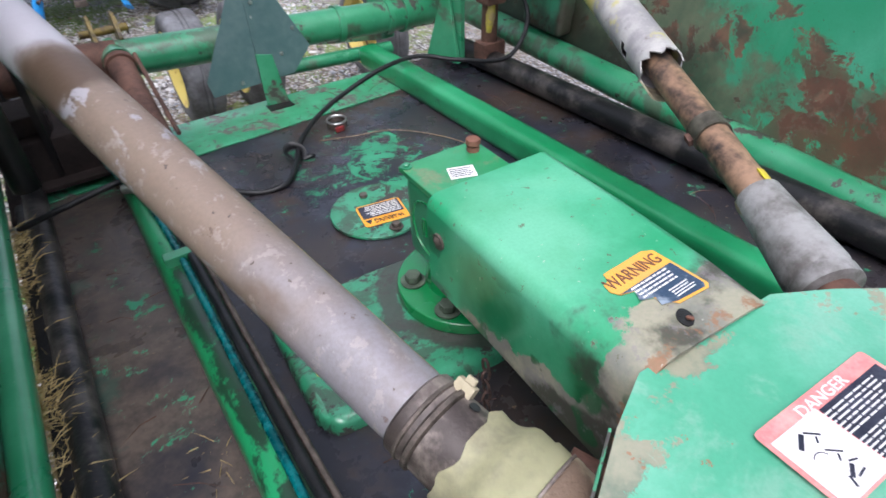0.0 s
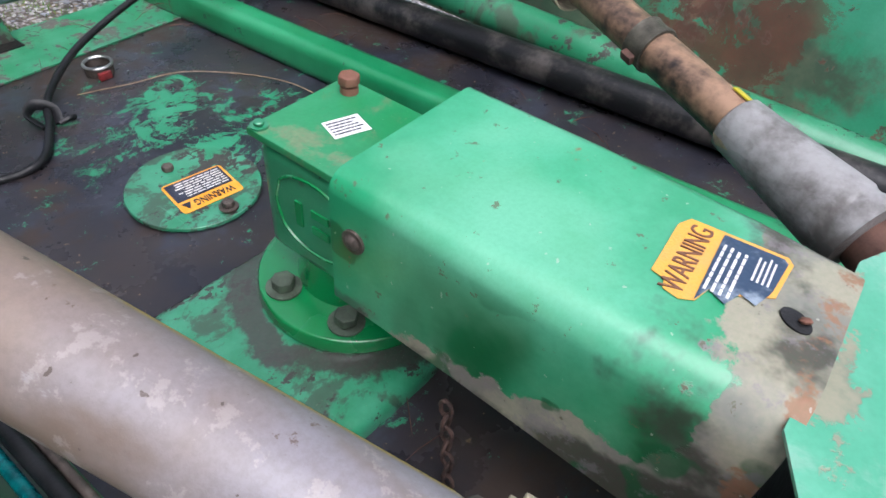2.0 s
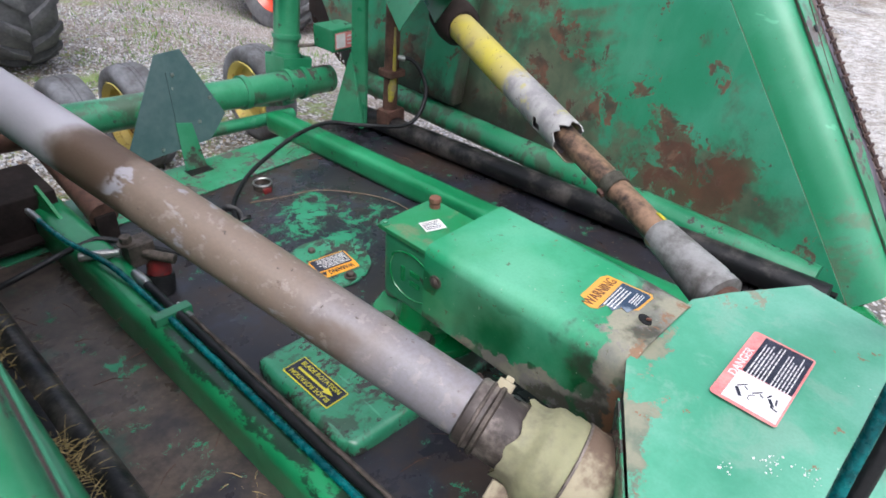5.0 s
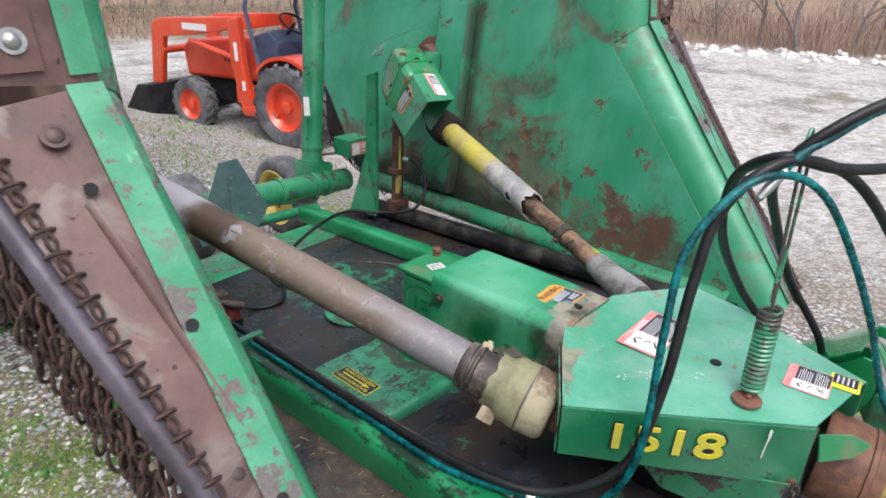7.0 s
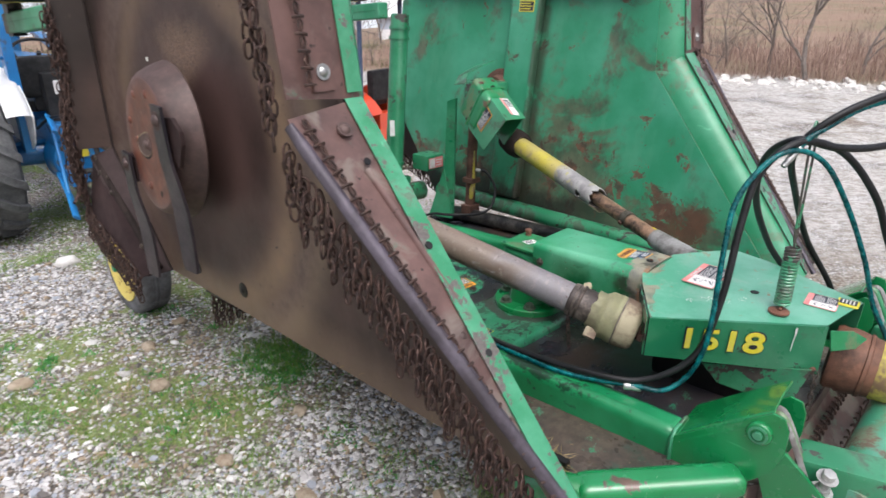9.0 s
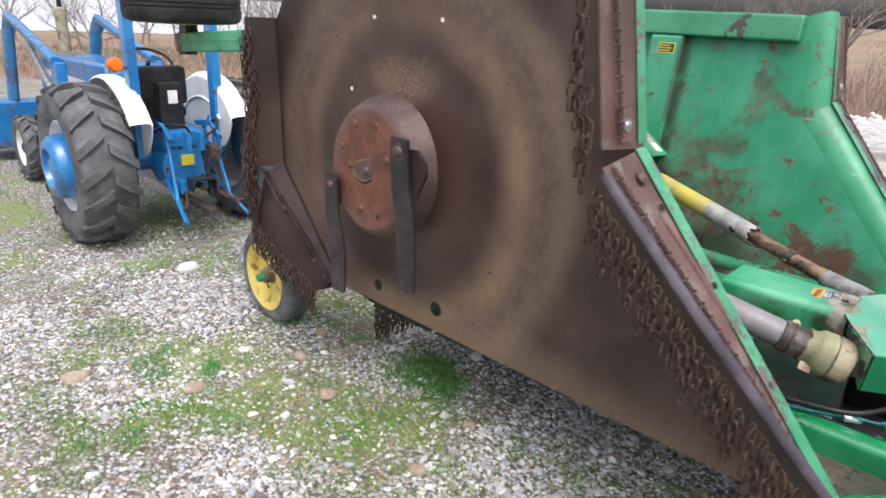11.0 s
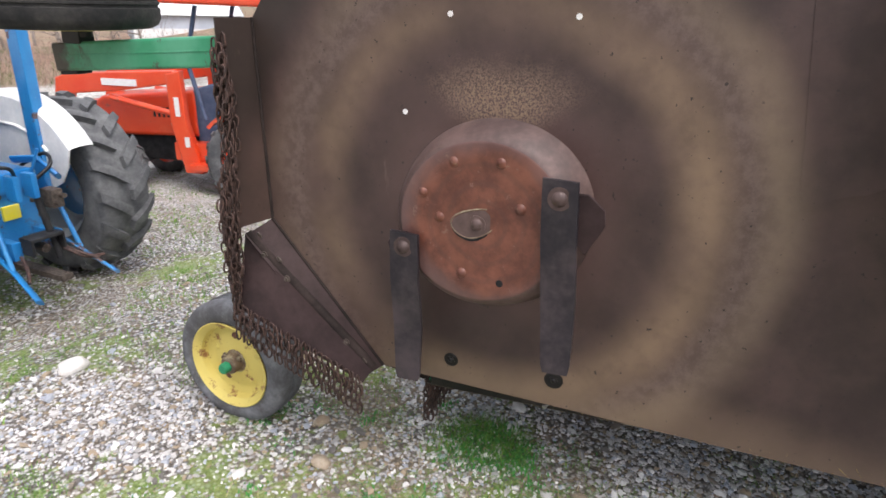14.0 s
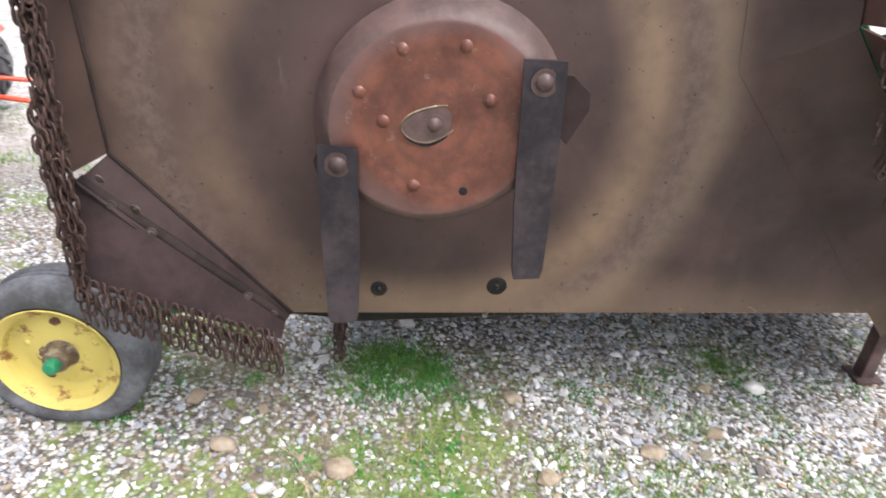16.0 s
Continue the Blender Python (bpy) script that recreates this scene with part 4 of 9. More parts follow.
def smooth_path(points, steps=8):
    """Catmull-Rom through the points."""
    p = [Vector(q) for q in points]
    p = [2 * p[0] - p[1], *p, 2 * p[-1] - p[-2]]
    out = []
    for a, b, c, d in zip(p, p[1:], p[2:], p[3:]):
        for i in range(steps):
            t = i / steps
            out.append(0.5 * (2 * b + (c - a) * t + (2 * a - 5 * b + 4 * c - d) * t * t + (3 * b - a - 3 * c + d) * t ** 3))
    return out + [p[-2]]


def sweep(points, radius, n=12, closed=False, caps=True, squash=(1.0, 1.0)):
    """A round bar along points; radius: one, or one a point."""
    pts = [Vector(p) for p in points]
    k = len(pts)
    rs = list(radius) if isinstance(radius, (list, tuple)) else [radius] * k
    verts, side = [], None
    for i, p in enumerate(pts):
        d = (pts[(i + 1) % k] - pts[i - 1]) if closed else (pts[min(i + 1, k - 1)] - pts[max(i - 1, 0)])
        d.normalize()
        if side is None:
            side = d.orthogonal().normalized()
        side = (side - d * side.dot(d)).normalized()
        other = d.cross(side)
        for j in range(n):
            a = 2 * math.pi * j / n
            verts.append(p + rs[i] * (squash[0] * math.cos(a) * side + squash[1] * math.sin(a) * other))
    faces = []
    for i in range(k if closed else k - 1):
        for j in range(n):
            a, b = i * n, ((i + 1) % k) * n
            faces.append((a + j, a + (j + 1) % n, b + (j + 1) % n, b + j))
    if caps and not closed:
        faces += [tuple(range(n - 1, -1, -1)), tuple(range((k - 1) * n, k * n))]
    return polys(verts, faces)


def lathe(profile, m, n=32, caps=True):
    """A turned shape: profile of (radius, height) along local z of m."""
    verts, k = [], len(profile)
    for r, h in profile:
        for j in range(n):
            a = 2 * math.pi * j / n
            verts.append((r * math.cos(a), r * math.sin(a), h))
    faces = [(i * n + j, i * n + (j + 1) % n, (i + 1) * n + (j + 1) % n, (i + 1) * n + j) for i in range(k - 1) for j in range(n)]
    if caps:
        faces += [tuple(range(n - 1, -1, -1)), tuple(range((k - 1) * n, k * n))]
    bm = polys(verts, faces)
    bm.transform(m)
    return bm


def joined(*parts):
    """Several shapes of one welded part as one mesh."""
    me = bpy.data.meshes.new("tmp")
    out = bmesh.new()
    for b in parts:
        b.to_mesh(me)
        b.free()
        out.from_mesh(me)
    bpy.data.meshes.remove(me)
    return out


def even_normals(me, limit=math.cos(radians(50))):
    """Corner normals weighted by face area, so that broad faces stay flat between rounded edges."""
    at = [[] for _ in me.vertices]
    facing = [(p.normal.copy(), p.normal * p.area) for p in me.polygons]
    for p in me.polygons:
        for v in p.vertices:
            at[v].append(p.index)
    out = []
    for p in me.polygons:
        own = facing[p.index][0]
        for v in p.vertices:
            total = Vector((0, 0, 0))
            for k in at[v]:
                if facing[k][0].dot(own) > limit:
                    total += facing[k][1]
            out.append(total.normalized() if total.length > 0 else own)
    me.normals_split_custom_set(out)


def part(name, bm, material, parent=None, label="", flat=False):
    """One mesh object, under a thing or a part if a parent is given."""
    bmesh.ops.recalc_face_normals(bm, faces=bm.faces)
    me = bpy.data.meshes.new(name)
    bm.to_mesh(me)
    bm.free()
    me.materials.append(M[material] if isinstance(material, str) else material)
    if not flat:
        me.polygons.foreach_set("use_smooth", [True] * len(me.polygons))
        me.set_sharp_from_angle(angle=radians(50))
        if len(me.polygons) < 700:
            even_normals(me)
    ob = new(name, me)
    if parent is not None:
        ob.parent = parent
        ob.matrix_parent_inverse = parent.matrix_world.inverted()
    if label:
        ob["label"] = label
    return ob


def thing(name, at, label, category, group="", kind=""):
    """The empty at a thing's base that carries its parts."""
    ob = new(name)
    ob.location = at
    ob.empty_display_size = 0.1
    bpy.context.view_layer.update()
    return tagged(ob, label, category, group, kind)


def hexbolt(at, along, size=0.014, height=0.012, washer=True):
    m = basis(at, along)
    head = plate([(size * math.cos(a * math.pi / 3), size * math.sin(a * math.pi / 3)) for a in range(6)], height, m @ pose(0, 0, 0.003), 0.002, 1)
    if washer:
        return joined(head, lathe([(size * 1.5, 0), (size * 1.5, 0.003)], m, 16))
    return head


def dome_bolt(at, along, size=0.02):
    m = basis(at, along)
    return joined(lathe([(size * 1.5, -0.002), (size * 1.5, 0.003)], m, 18), lathe([(size, 0.003), (size * 0.95, size * 0.35), (size * 0.6, size * 0.62), (0.002, size * 0.72)], m, 18))


def word(body, size, m, material, parent, name="lettering", depth=0.0008, fit=None, bold=0.0):
    """Raised letters in the built-in font, turned into a mesh part. fit: (width, height) to stretch into."""
    cu = bpy.data.curves.new("tmp", "FONT")
    cu.body, cu.size, cu.extrude, cu.align_x, cu.align_y = body, size, depth, "CENTER", "CENTER"
    cu.offset = bold
    tmp = bpy.data.objects.new("tmp", cu)
    scene.collection.objects.link(tmp)
    bpy.context.view_layer.update()
    me = bpy.data.meshes.new_from_object(tmp.evaluated_get(bpy.context.evaluated_depsgraph_get()))
    bpy.data.objects.remove(tmp)
    bpy.data.curves.remove(cu)
    bm = bmesh.new()
    bm.from_mesh(me)
    bpy.data.meshes.remove(me)
    if fit:
        xs, ys = [v.co.x for v in bm.verts], [v.co.y for v in bm.verts]
        sx, sy = fit[0] / (max(xs) - min(xs)), fit[1] / (max(ys) - min(ys))
        cx, cy = (max(xs) + min(xs)) / 2, (max(ys) + min(ys)) / 2
        for v in bm.verts:
            v.co = ((v.co.x - cx) * sx, (v.co.y - cy) * sy, v.co.z)
    bm.transform(m)
    return part(name, bm, material, parent, flat=True)


def flat_rect(w, h, m, material, parent, name, x=0.0, y=0.0, lift=0.0, label="", corner=0.0):
    """A thin decal layer, centred at local (x, y) and lift above the local plane."""
    c = min(corner, w / 2.1, h / 2.1)
    if c:
        out = []
        for sx, sy, a0 in ((1, 1, 0), (-1, 1, 90), (-1, -1, 180), (1, -1, 270)):
            for a in (0, 45, 90):
                t = radians(a0 + a)
                out.append((x + sx * (w / 2 - c) + c * math.cos(t), y + sy * (h / 2 - c) + c * math.sin(t)))
    else:
        out = [(x - w / 2, y - h / 2), (x + w / 2, y - h / 2), (x + w / 2, y + h / 2), (x - w / 2, y + h / 2)]
    return part(name, plate(out, 0.0006, m @ pose(0, 0, lift)), material, parent, label, flat=True)


def text_bars(w, h, rows, m, material, parent, x=0.0, y=0.0, lift=0.0, seed=1):
    """Writing too small to read: rows of bars."""
    rnd = random.Random(seed)
    bars = []
    for i in range(rows):
        yy = y + h / 2 - (i + 0.5) * h / rows
        x0 = x - w / 2
        end = x + w / 2 * rnd.uniform(0.55, 1.0)
        while x0 < end:
            x1 = min(end, x0 + rnd.uniform(0.06, 0.2) * w)
            bars.append(plate([(x0, yy - h / rows * 0.2), (x1, yy - h / rows * 0.2), (x1, yy + h / rows * 0.2), (x0, yy + h / rows * 0.2)], 0.0005, m @ pose(0, 0, lift)))
            x0 = x1 + 0.025 * w
    return part("small_print", joined(*bars), material, parent, flat=True)


# ---- ground ----
def ground_height(x, y):
    """The yard is level round the mower, falls gently behind it and climbs to pasture all round."""
    def ease(a, b, v):
        v = min(max((v - a) / (b - a), 0.0), 1.0)
        return v * v * (3 - 2 * v)

    r = math.hypot(x, y)
    hill = ease(38, 52, math.degrees(math.atan2(x, y)))
    low = -0.42 * ease(0.9, 3.4, x) * ease(1.5, 6.0, y + 0.5 * x)
    low -= 0.155 * ease(4.7, 5.6, y) * ease(2.2, 1.2, x) * ease(-4.5, -3.0, x)
    return low + 0.08 * ease(19, 23, r) + (1 - hill) * -0.044 * max(0.0, r - 26) + hill * 2.9 * ease(28, 170, r)


def build_ground():
    rings = [0.0]
    while rings[-1] < 1150:
        rings.append(rings[-1] * 1.055 + 0.22)
    k = 96
    verts = [(0, 2, ground_height(0, 2))]
    for r in rings[1:]:
        for j in range(k):
            a = 2 * math.pi * j / k
            x, y = r * math.cos(a), 2 + r * math.sin(a)
            bump = 0.012 * noise.noise((x * 1.7, y * 1.7, 0)) if r < 16 else 0.12 * noise.noise((x * 0.15, y * 0.15, 0))
            verts.append((x, y, ground_height(x, y) + bump))
    faces = [(0, 1 + j, 1 + (j + 1) % k) for j in range(k)]
    for i in range(len(rings) - 2):
        for j in range(k):
            a, b = 1 + i * k, 1 + (i + 1) * k
            faces.append((a + j, b + j, b + (j + 1) % k, a + (j + 1) % k))
    ob = part("ground", polys(verts, faces), "gravel")
    tagged(ob, "pale limestone gravel yard with moss, running out to brown pasture", "ground", kind="structure")


build_ground()


def build_backdrop():
    """Pale overcast sky low over the falling land, far beyond the trees."""
    n = Nodes("hazy_sky", 1.0)
    n.bsdf.inputs["Base Color"].default_value = (0.0, 0.0, 0.0, 1.0)
    n.bsdf.inputs["Specular IOR Level"].default_value = 0.0
    n.put(n.mix(n.noise(0.004, 3), (0.80, 0.85, 0.92), (0.92, 0.94, 0.96)), n.bsdf.inputs["Emission Color"])
    n.bsdf.inputs["Emission Strength"].default_value = 0.95
    ring = [(1200 * math.cos(a), 1200 * math.sin(a)) for a in (i * math.pi / 48 for i in range(96))]
    verts = [(x, y, z) for z in (-80, 6) for x, y in ring]
    ob = part("backdrop", polys(verts, [(i, (i + 1) % 96, 96 + (i + 1) % 96, 96 + i) for i in range(96)]), n.mat)
    tagged(ob, "pale overcast sky low over the horizon", "sky", kind="structure")


build_backdrop()

# ---- mower: centre deck ----
DECK = 0.462


def deck_z(y):
    return DECK - 0.045 * (y - 1.67)


mower = thing("rotary_mower", (0, 1.5, 0), "green folding rotary mower with scraped paint, standing on gravel", "mower")


def along_deck(x, y, dz=0.0):
    return (x, y, deck_z(y) + dz)


deck_outline = [(-0.84, 0.46), (-0.52, 0.13), (0.52, 0.13), (0.84, 0.46), (0.84, 2.60), (-0.84, 2.60)]
part("deck_plate", sheet([along_deck(x, y, -0.006) for x, y in deck_outline], (0, 0, 1), 0.006), "deck", mower, "dark scraped steel deck with flakes of green paint")
part("rear_edge_plate", sheet([along_deck(-0.82, 2.30, 0.002), along_deck(0.44, 2.36, 0.002), along_deck(0.44, 2.60, 0.002), along_deck(-0.82, 2.60, 0.002)], (0, 0, 1), 0.004), "green_strip", mower)
for pts in (deck_outline[i:i + 2] for i in (0, 1, 2)):
    (x0, y0), (x1, y1) = pts
    part("deck_skirt", sheet([along_deck(x0, y0, -0.01), along_deck(x1, y1, -0.01), along_deck(x1, y1, -0.20), along_deck(x0, y0, -0.20)], ((y1 - y0), -(x1 - x0), 0), 0.006), "skirt", mower)
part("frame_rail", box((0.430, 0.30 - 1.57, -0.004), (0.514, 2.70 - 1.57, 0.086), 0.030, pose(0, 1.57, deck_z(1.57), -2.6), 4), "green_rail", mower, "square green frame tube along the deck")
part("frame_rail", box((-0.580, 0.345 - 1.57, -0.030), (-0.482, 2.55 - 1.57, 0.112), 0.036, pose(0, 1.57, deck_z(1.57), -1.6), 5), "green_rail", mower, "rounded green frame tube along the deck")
for s in (-1, 1):
    part("hinge_pipe", sweep([along_deck(0.785 if s > 0 else -0.797, 0.55 if s > 0 else 0.80, 0.05 if s > 0 else 0.03), along_deck(0.785 if s > 0 else -0.797, 2.55, 0.05 if s > 0 else 0.03)], 0.042 if s > 0 else 0.032, 18), "pipe_worn", mower, "black hinge pipe")
    part("deck_edge_lip", box((0.835 * s - 0.012, -1.0, 0), (0.835 * s + 0.012, 1.05, 0.045), 0.004, pose(0, 1.53, deck_z(1.53), -2.6)), "black_pipe", mower)
part("front_tube", box((-0.046, -0.024, 0.0), (0.046, 0.050, 0.44), 0.030, basis((-0.895, 0.468, 0.525), (0.30, -0.31, 0.03)), 3), "green_clean", mower, "freshly painted square front tube")
part("tube_elbow", sweep(smooth_path([(-0.905, 0.62, 0.47), (-0.905, 0.53, 0.515), (-0.875, 0.447, 0.53)], 5), 0.046, 14), "green_clean", mower)
part("front_tube", sweep([(0.90, 0.475, 0.475), (0.60, 0.165, 0.495)], 0.045, 16), "green_clean", mower)
part("front_skirt_panel", sheet([(-0.89, 0.45, 0.512), (-0.58, 0.14, 0.54), (-0.58, 0.14, 0.25), (-0.89, 0.45, 0.25)], (-1, -1, 0), 0.005), "tan_mud", mower, "panel caked with tan mud below the front tube")

# raised pad under the gearbox
pad = [(-0.447, 1.115), (-0.425, 1.070), (-0.1, 1.05), (0.30, 1.05), (0.36, 1.10), (0.36, 1.385), (-0.43, 1.425)]
part("gearbox_pad", plate(pad, 0.060, pose(0, 0, DECK + 0.002), 0.024, 4), "green_pad", mower, "raised green pad with chipped paint")


def decal_frame(at, right, up):
    """Local x to the right of the writing, y up it, z off the surface."""
    x = Vector(right).normalized()
    z = x.cross(Vector(up)).normalized()
    y = z.cross(x)
    m = Matrix((x, y, z)).transposed().to_4x4()
    m.translation = Vector(at)
    return m


# blade rotation decal on the pad
m = decal_frame((-0.377, 1.268, DECK + 0.0635), (0.0, -1, 0), (1, 0.0, 0))
lab = flat_rect(0.160, 0.062, m, "label_yellow", mower, "rotation_decal", label="yellow and dark blade rotation decal", corner=0.003)
flat_rect(0.154, 0.056, m, "label_navy", lab, "decal_field", lift=0.0008)
word("BLADE ROTATION", 0.014, m @ pose(0, 0.0165, 0.0016), "label_yellow", lab, fit=(0.132, 0.0115))
word("BLADE ROTATION", 0.014, m @ pose(0, -0.0165, 0.0016, 0, 0, 180), "label_yellow", lab, fit=(0.132, 0.0115))
part("arrow", joined(plate([(-0.06, -0.003), (0.035, -0.003), (0.035, 0.003), (-0.06, 0.003)], 0.0006, m @ pose(0, 0, 0.0016)), plate([(0.035, -0.009), (0.062, 0), (0.035, 0.009)], 0.0006, m @ pose(0, 0, 0.0016))), "label_yellow", lab, flat=True)

# round access cap
cap = part("access_cap", lathe([(0.125, 0.0), (0.125, 0.006), (0.123, 0.008)], pose(-0.03, 1.67, deck_z(1.67) + 0.008), 40), "green_pad", mower, "round green access cap with chipped paint")
m = decal_frame((-0.027, 1.648, deck_z(1.65) + 0.0165), (-0.988, 0.156, 0), (-0.156, -0.988, 0))
wl = flat_rect(0.122, 0.097, m, "label_orange", cap, "warning_decal", label="orange and dark warning decal", corner=0.008)
flat_rect(0.112, 0.058, m, "label_navy", wl, "text_field", 0, -0.015, 0.0008)
word("WARNING", 0.02, m @ pose(-0.008, 0.031, 0.0015), "label_navy", wl, fit=(0.078, 0.018))
part("warning_triangle", plate([(0.036, 0.022), (0.054, 0.022), (0.045, 0.041)], 0.0006, m @ pose(0, 0, 0.0015)), "label_navy", wl, flat=True)
text_bars(0.102, 0.050, 7, m, "label_white", wl, 0, -0.015, 0.0016, 3)
for x, y in ((-0.034, 1.744), (-0.03, 1.568)):
    part("cap_bolt", hexbolt((x, y, deck_z(y) + 0.015), (0, 0, 1), 0.012, 0.012), "bolt", cap)

# ---- centre gearbox and its cover ----
gearbox = thing("centre_gearbox", (-0.045, 1.25, DECK + 0.062), "green cast gearbox bolted to the deck pad", "gearbox")
GX = -0.033
part("flange", lathe([(0.150, 0), (0.152, 0.004), (0.150, 0.022), (0.146, 0.026), (0.09, 0.028), (0.085, 0.06), (0.08, 0.11)], pose(GX, 1.245, DECK + 0.062), 48), "green_clean", gearbox)
for a in range(6):
    t = radians(36 + 60 * a)
    part("flange_bolt", hexbolt((GX + 0.116 * math.cos(t), 1.245 + 0.116 * math.sin(t), DECK + 0.090), (0, 0, 1), 0.018, 0.017), "bolt_green", gearbox)
part("housing", box((GX - 0.084, 1.128, 0.602), (GX + 0.084, 1.338, 0.786), 0.022, None, 3), "green", gearbox)
part("lid", box((GX - 0.090, 1.12, 0.788), (GX + 0.090, 1.346, 0.800), 0.003), "green_lid", gearbox)
crest = decal_frame((GX - 0.0845, 1.24, 0.70), (0, -1, 0), (0, 0, 1))
part("cast_badge", joined(sweep([crest @ Vector((0.075 * math.cos(a) * (1 if abs(math.cos(a)) < 0.8 else 0.92), 0.062 * math.sin(a), 0)) for a in (i * math.pi / 14 for i in range(28))], 0.0025, 6, True),
     plate([(-0.03, -0.02), (-0.018, -0.02), (-0.018, 0.02), (-0.03, 0.02)], 0.003, crest), plate([(0.0, -0.02), (0.03, -0.02), (0.03, -0.008), (0.0, -0.008)], 0.003, crest), plate([(0.0, 0.008), (0.03, 0.008), (0.03, 0.02), (0.0, 0.02)], 0.003, crest)), "green_clean", gearbox, "raised casting mark")
part("breather_plug", joined(lathe([(0.013, 0), (0.013, 0.01)], pose(0.03, 1.312, 0.800), 16), hexbolt((0.03, 1.312, 0.810), (0, 0, 1), 0.016, 0.014, False)), "rust_red", gearbox, "rusty breather plug")
part("corner_bolt", hexbolt((GX - 0.078, 1.334, 0.800), (0, 0, 1), 0.008, 0.006), "green", gearbox)
m = decal_frame((-0.035, 1.255, 0.8005), (1, -0.35, 0), (0.35, 1, 0))
tag = flat_rect(0.052, 0.040, m, "label_white", gearbox, "serial_sticker", label="small white sticker with black bars")
text_bars(0.046, 0.032, 5, m, "label_navy", tag, 0, 0, 0.0008, 5)


def arch(width, low, high, corner, n=5):
    """An upside-down U outline in (x, z), open at the bottom."""
    pts = [(-width / 2, low)]
    for cx, a0 in ((-width / 2 + corner, 180), (width / 2 - corner, 90)):
        for i in range(n + 1):
            a = radians(a0 - 90 * i / n)
            pts.append((cx + corner * math.cos(a), high - corner + corner * math.sin(a)))
    return pts + [(width / 2, low)]


def loft(sections, thick=0.004):
    """A bent sheet through open section lines, with thickness."""
    k, verts, faces = len(sections[0]), [], []
    for sec in sections:
        verts += [Vector(p) for p in sec]
    for i in range(len(sections) - 1):
        for j in range(k - 1):
            faces.append((i * k + j, i * k + j + 1, (i + 1) * k + j + 1, (i + 1) * k + j))
    bm = polys(verts, faces)
    bmesh.ops.recalc_face_normals(bm, faces=bm.faces)
    bmesh.ops.solidify(bm, geom=bm.faces, thickness=thick)
    return bm


cover = thing("drive_cover", (GX, 0.91, 0.60), "bright green bent-steel drive shaft cover, muddy at the front end", "cover")
cover_secs = []
for y, w, lo, hi, off, r in ((1.135, 0.258, 0.690, 0.870, -0.056, 0.024), (0.95, 0.258, 0.688, 0.874, -0.058, 0.030), (0.78, 0.252, 0.680, 0.880, -0.062, 0.042), (0.672, 0.240, 0.672, 0.884, -0.065, 0.055)):
    cover_secs.append([(x + off, y, z) for x, z in arch(w, lo, hi, r)])
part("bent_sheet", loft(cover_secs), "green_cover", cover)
part("rear_plate", plate([(x, z) for x, z in arch(0.248, 0.70, 0.864, 0.022)][::-1], 0.004, Matrix.Translation((-0.056, 1.131, 0)) @ pose(0, 0, 0, 90)), "green", cover)
part("side_bolt", dome_bolt((-0.186, 1.10, 0.80), (-1, 0, 0), 0.010), "bolt", cover)
part("drain_slot", plate([(0.015 * math.cos(a), 0.010 * math.sin(a)) for a in (i * math.pi / 10 for i in range(20))], 0.002, pose(-0.078, 0.708, 0.8830, 0, 0, 60)), "black", cover, "dark slotted hole with a rusty bolt")
part("slot_bolt", hexbolt((-0.080, 0.700, 0.8835), (0.4, 0.3, 0.7), 0.006, 0.005, False), "rust_red", cover)
m = decal_frame((-0.060, 0.775, 0.8815), (1, 0.06, 0.0), (-0.06, 1, -0.035))
wd = part("warning_decal", plate([(-0.006, -0.046), (0.046, -0.050), (0.054, -0.044), (0.055, 0.046), (0.040, 0.054), (-0.036, 0.053), (-0.040, 0.040), (-0.052, 0.037), (-0.056, 0.022), (-0.050, 0.010), (-0.030, 0.004), (-0.022, -0.020)], 0.0006, m), "label_amber", cover, "torn amber and navy warning decal", flat=True)
part("text_field", plate([(-0.002, -0.042), (0.044, -0.046), (0.049, -0.041), (0.050, 0.013), (-0.050, 0.011), (-0.030, 0.004), (-0.040, -0.012), (-0.020, -0.020), (-0.026, -0.034)], 0.0005, m @ pose(0, 0, 0.0008)), "label_torn", wd, flat=True)
word("WARNING", 0.024, m @ pose(-0.002, 0.032, 0.0010), "rust_red", wd, fit=(0.098, 0.021))
text_bars(0.082, 0.026, 4, m, "label_white", wd, 0.008, -0.002, 0.0016, 8)
text_bars(0.040, 0.018, 4, m, "label_white", wd, 0.022, -0.030, 0.0016, 9)

# ---- front hood ----
hood = thing("driveline_hood", (0, 0.4, 0.66), "wide green sheet-steel hood with model number and safety decals", "hood")
top = [(-0.418, 0.535, 0.850), (-0.250, 0.646, 0.868), (-0.178, 0.684, 0.872), (0.050, 0.680, 0.876), (0.130, 0.642, 0.872), (0.285, 0.545, 0.866), (0.250, 0.40, 0.866), (0.112, 0.080, 0.860), (-0.135, 0.120, 0.862)]
top_bm = polys([Vector(p) for p in top], [tuple(range(9))])
bmesh.ops.triangulate(top_bm, faces=top_bm.faces)
bmesh.ops.recalc_face_normals(top_bm, faces=top_bm.faces)
bmesh.ops.solidify(top_bm, geom=top_bm.faces, thickness=0.004)
part("top_sheet", top_bm, "green_hood", hood)


def skirt_side(a, b, da, db, out):
    a, b = Vector(a), Vector(b)
    return sheet([a, b, b + Vector(db), a + Vector(da)], out, 0.004, 0.0015)


part("side_sheet", skirt_side((-0.420, 0.535, 0.848), (-0.138, 0.117, 0.860), (0.026, 0.014, -0.148), (0.024, 0.004, -0.172), (-1, -0.65, 0)), "green", hood, "green hood side with yellow model number")
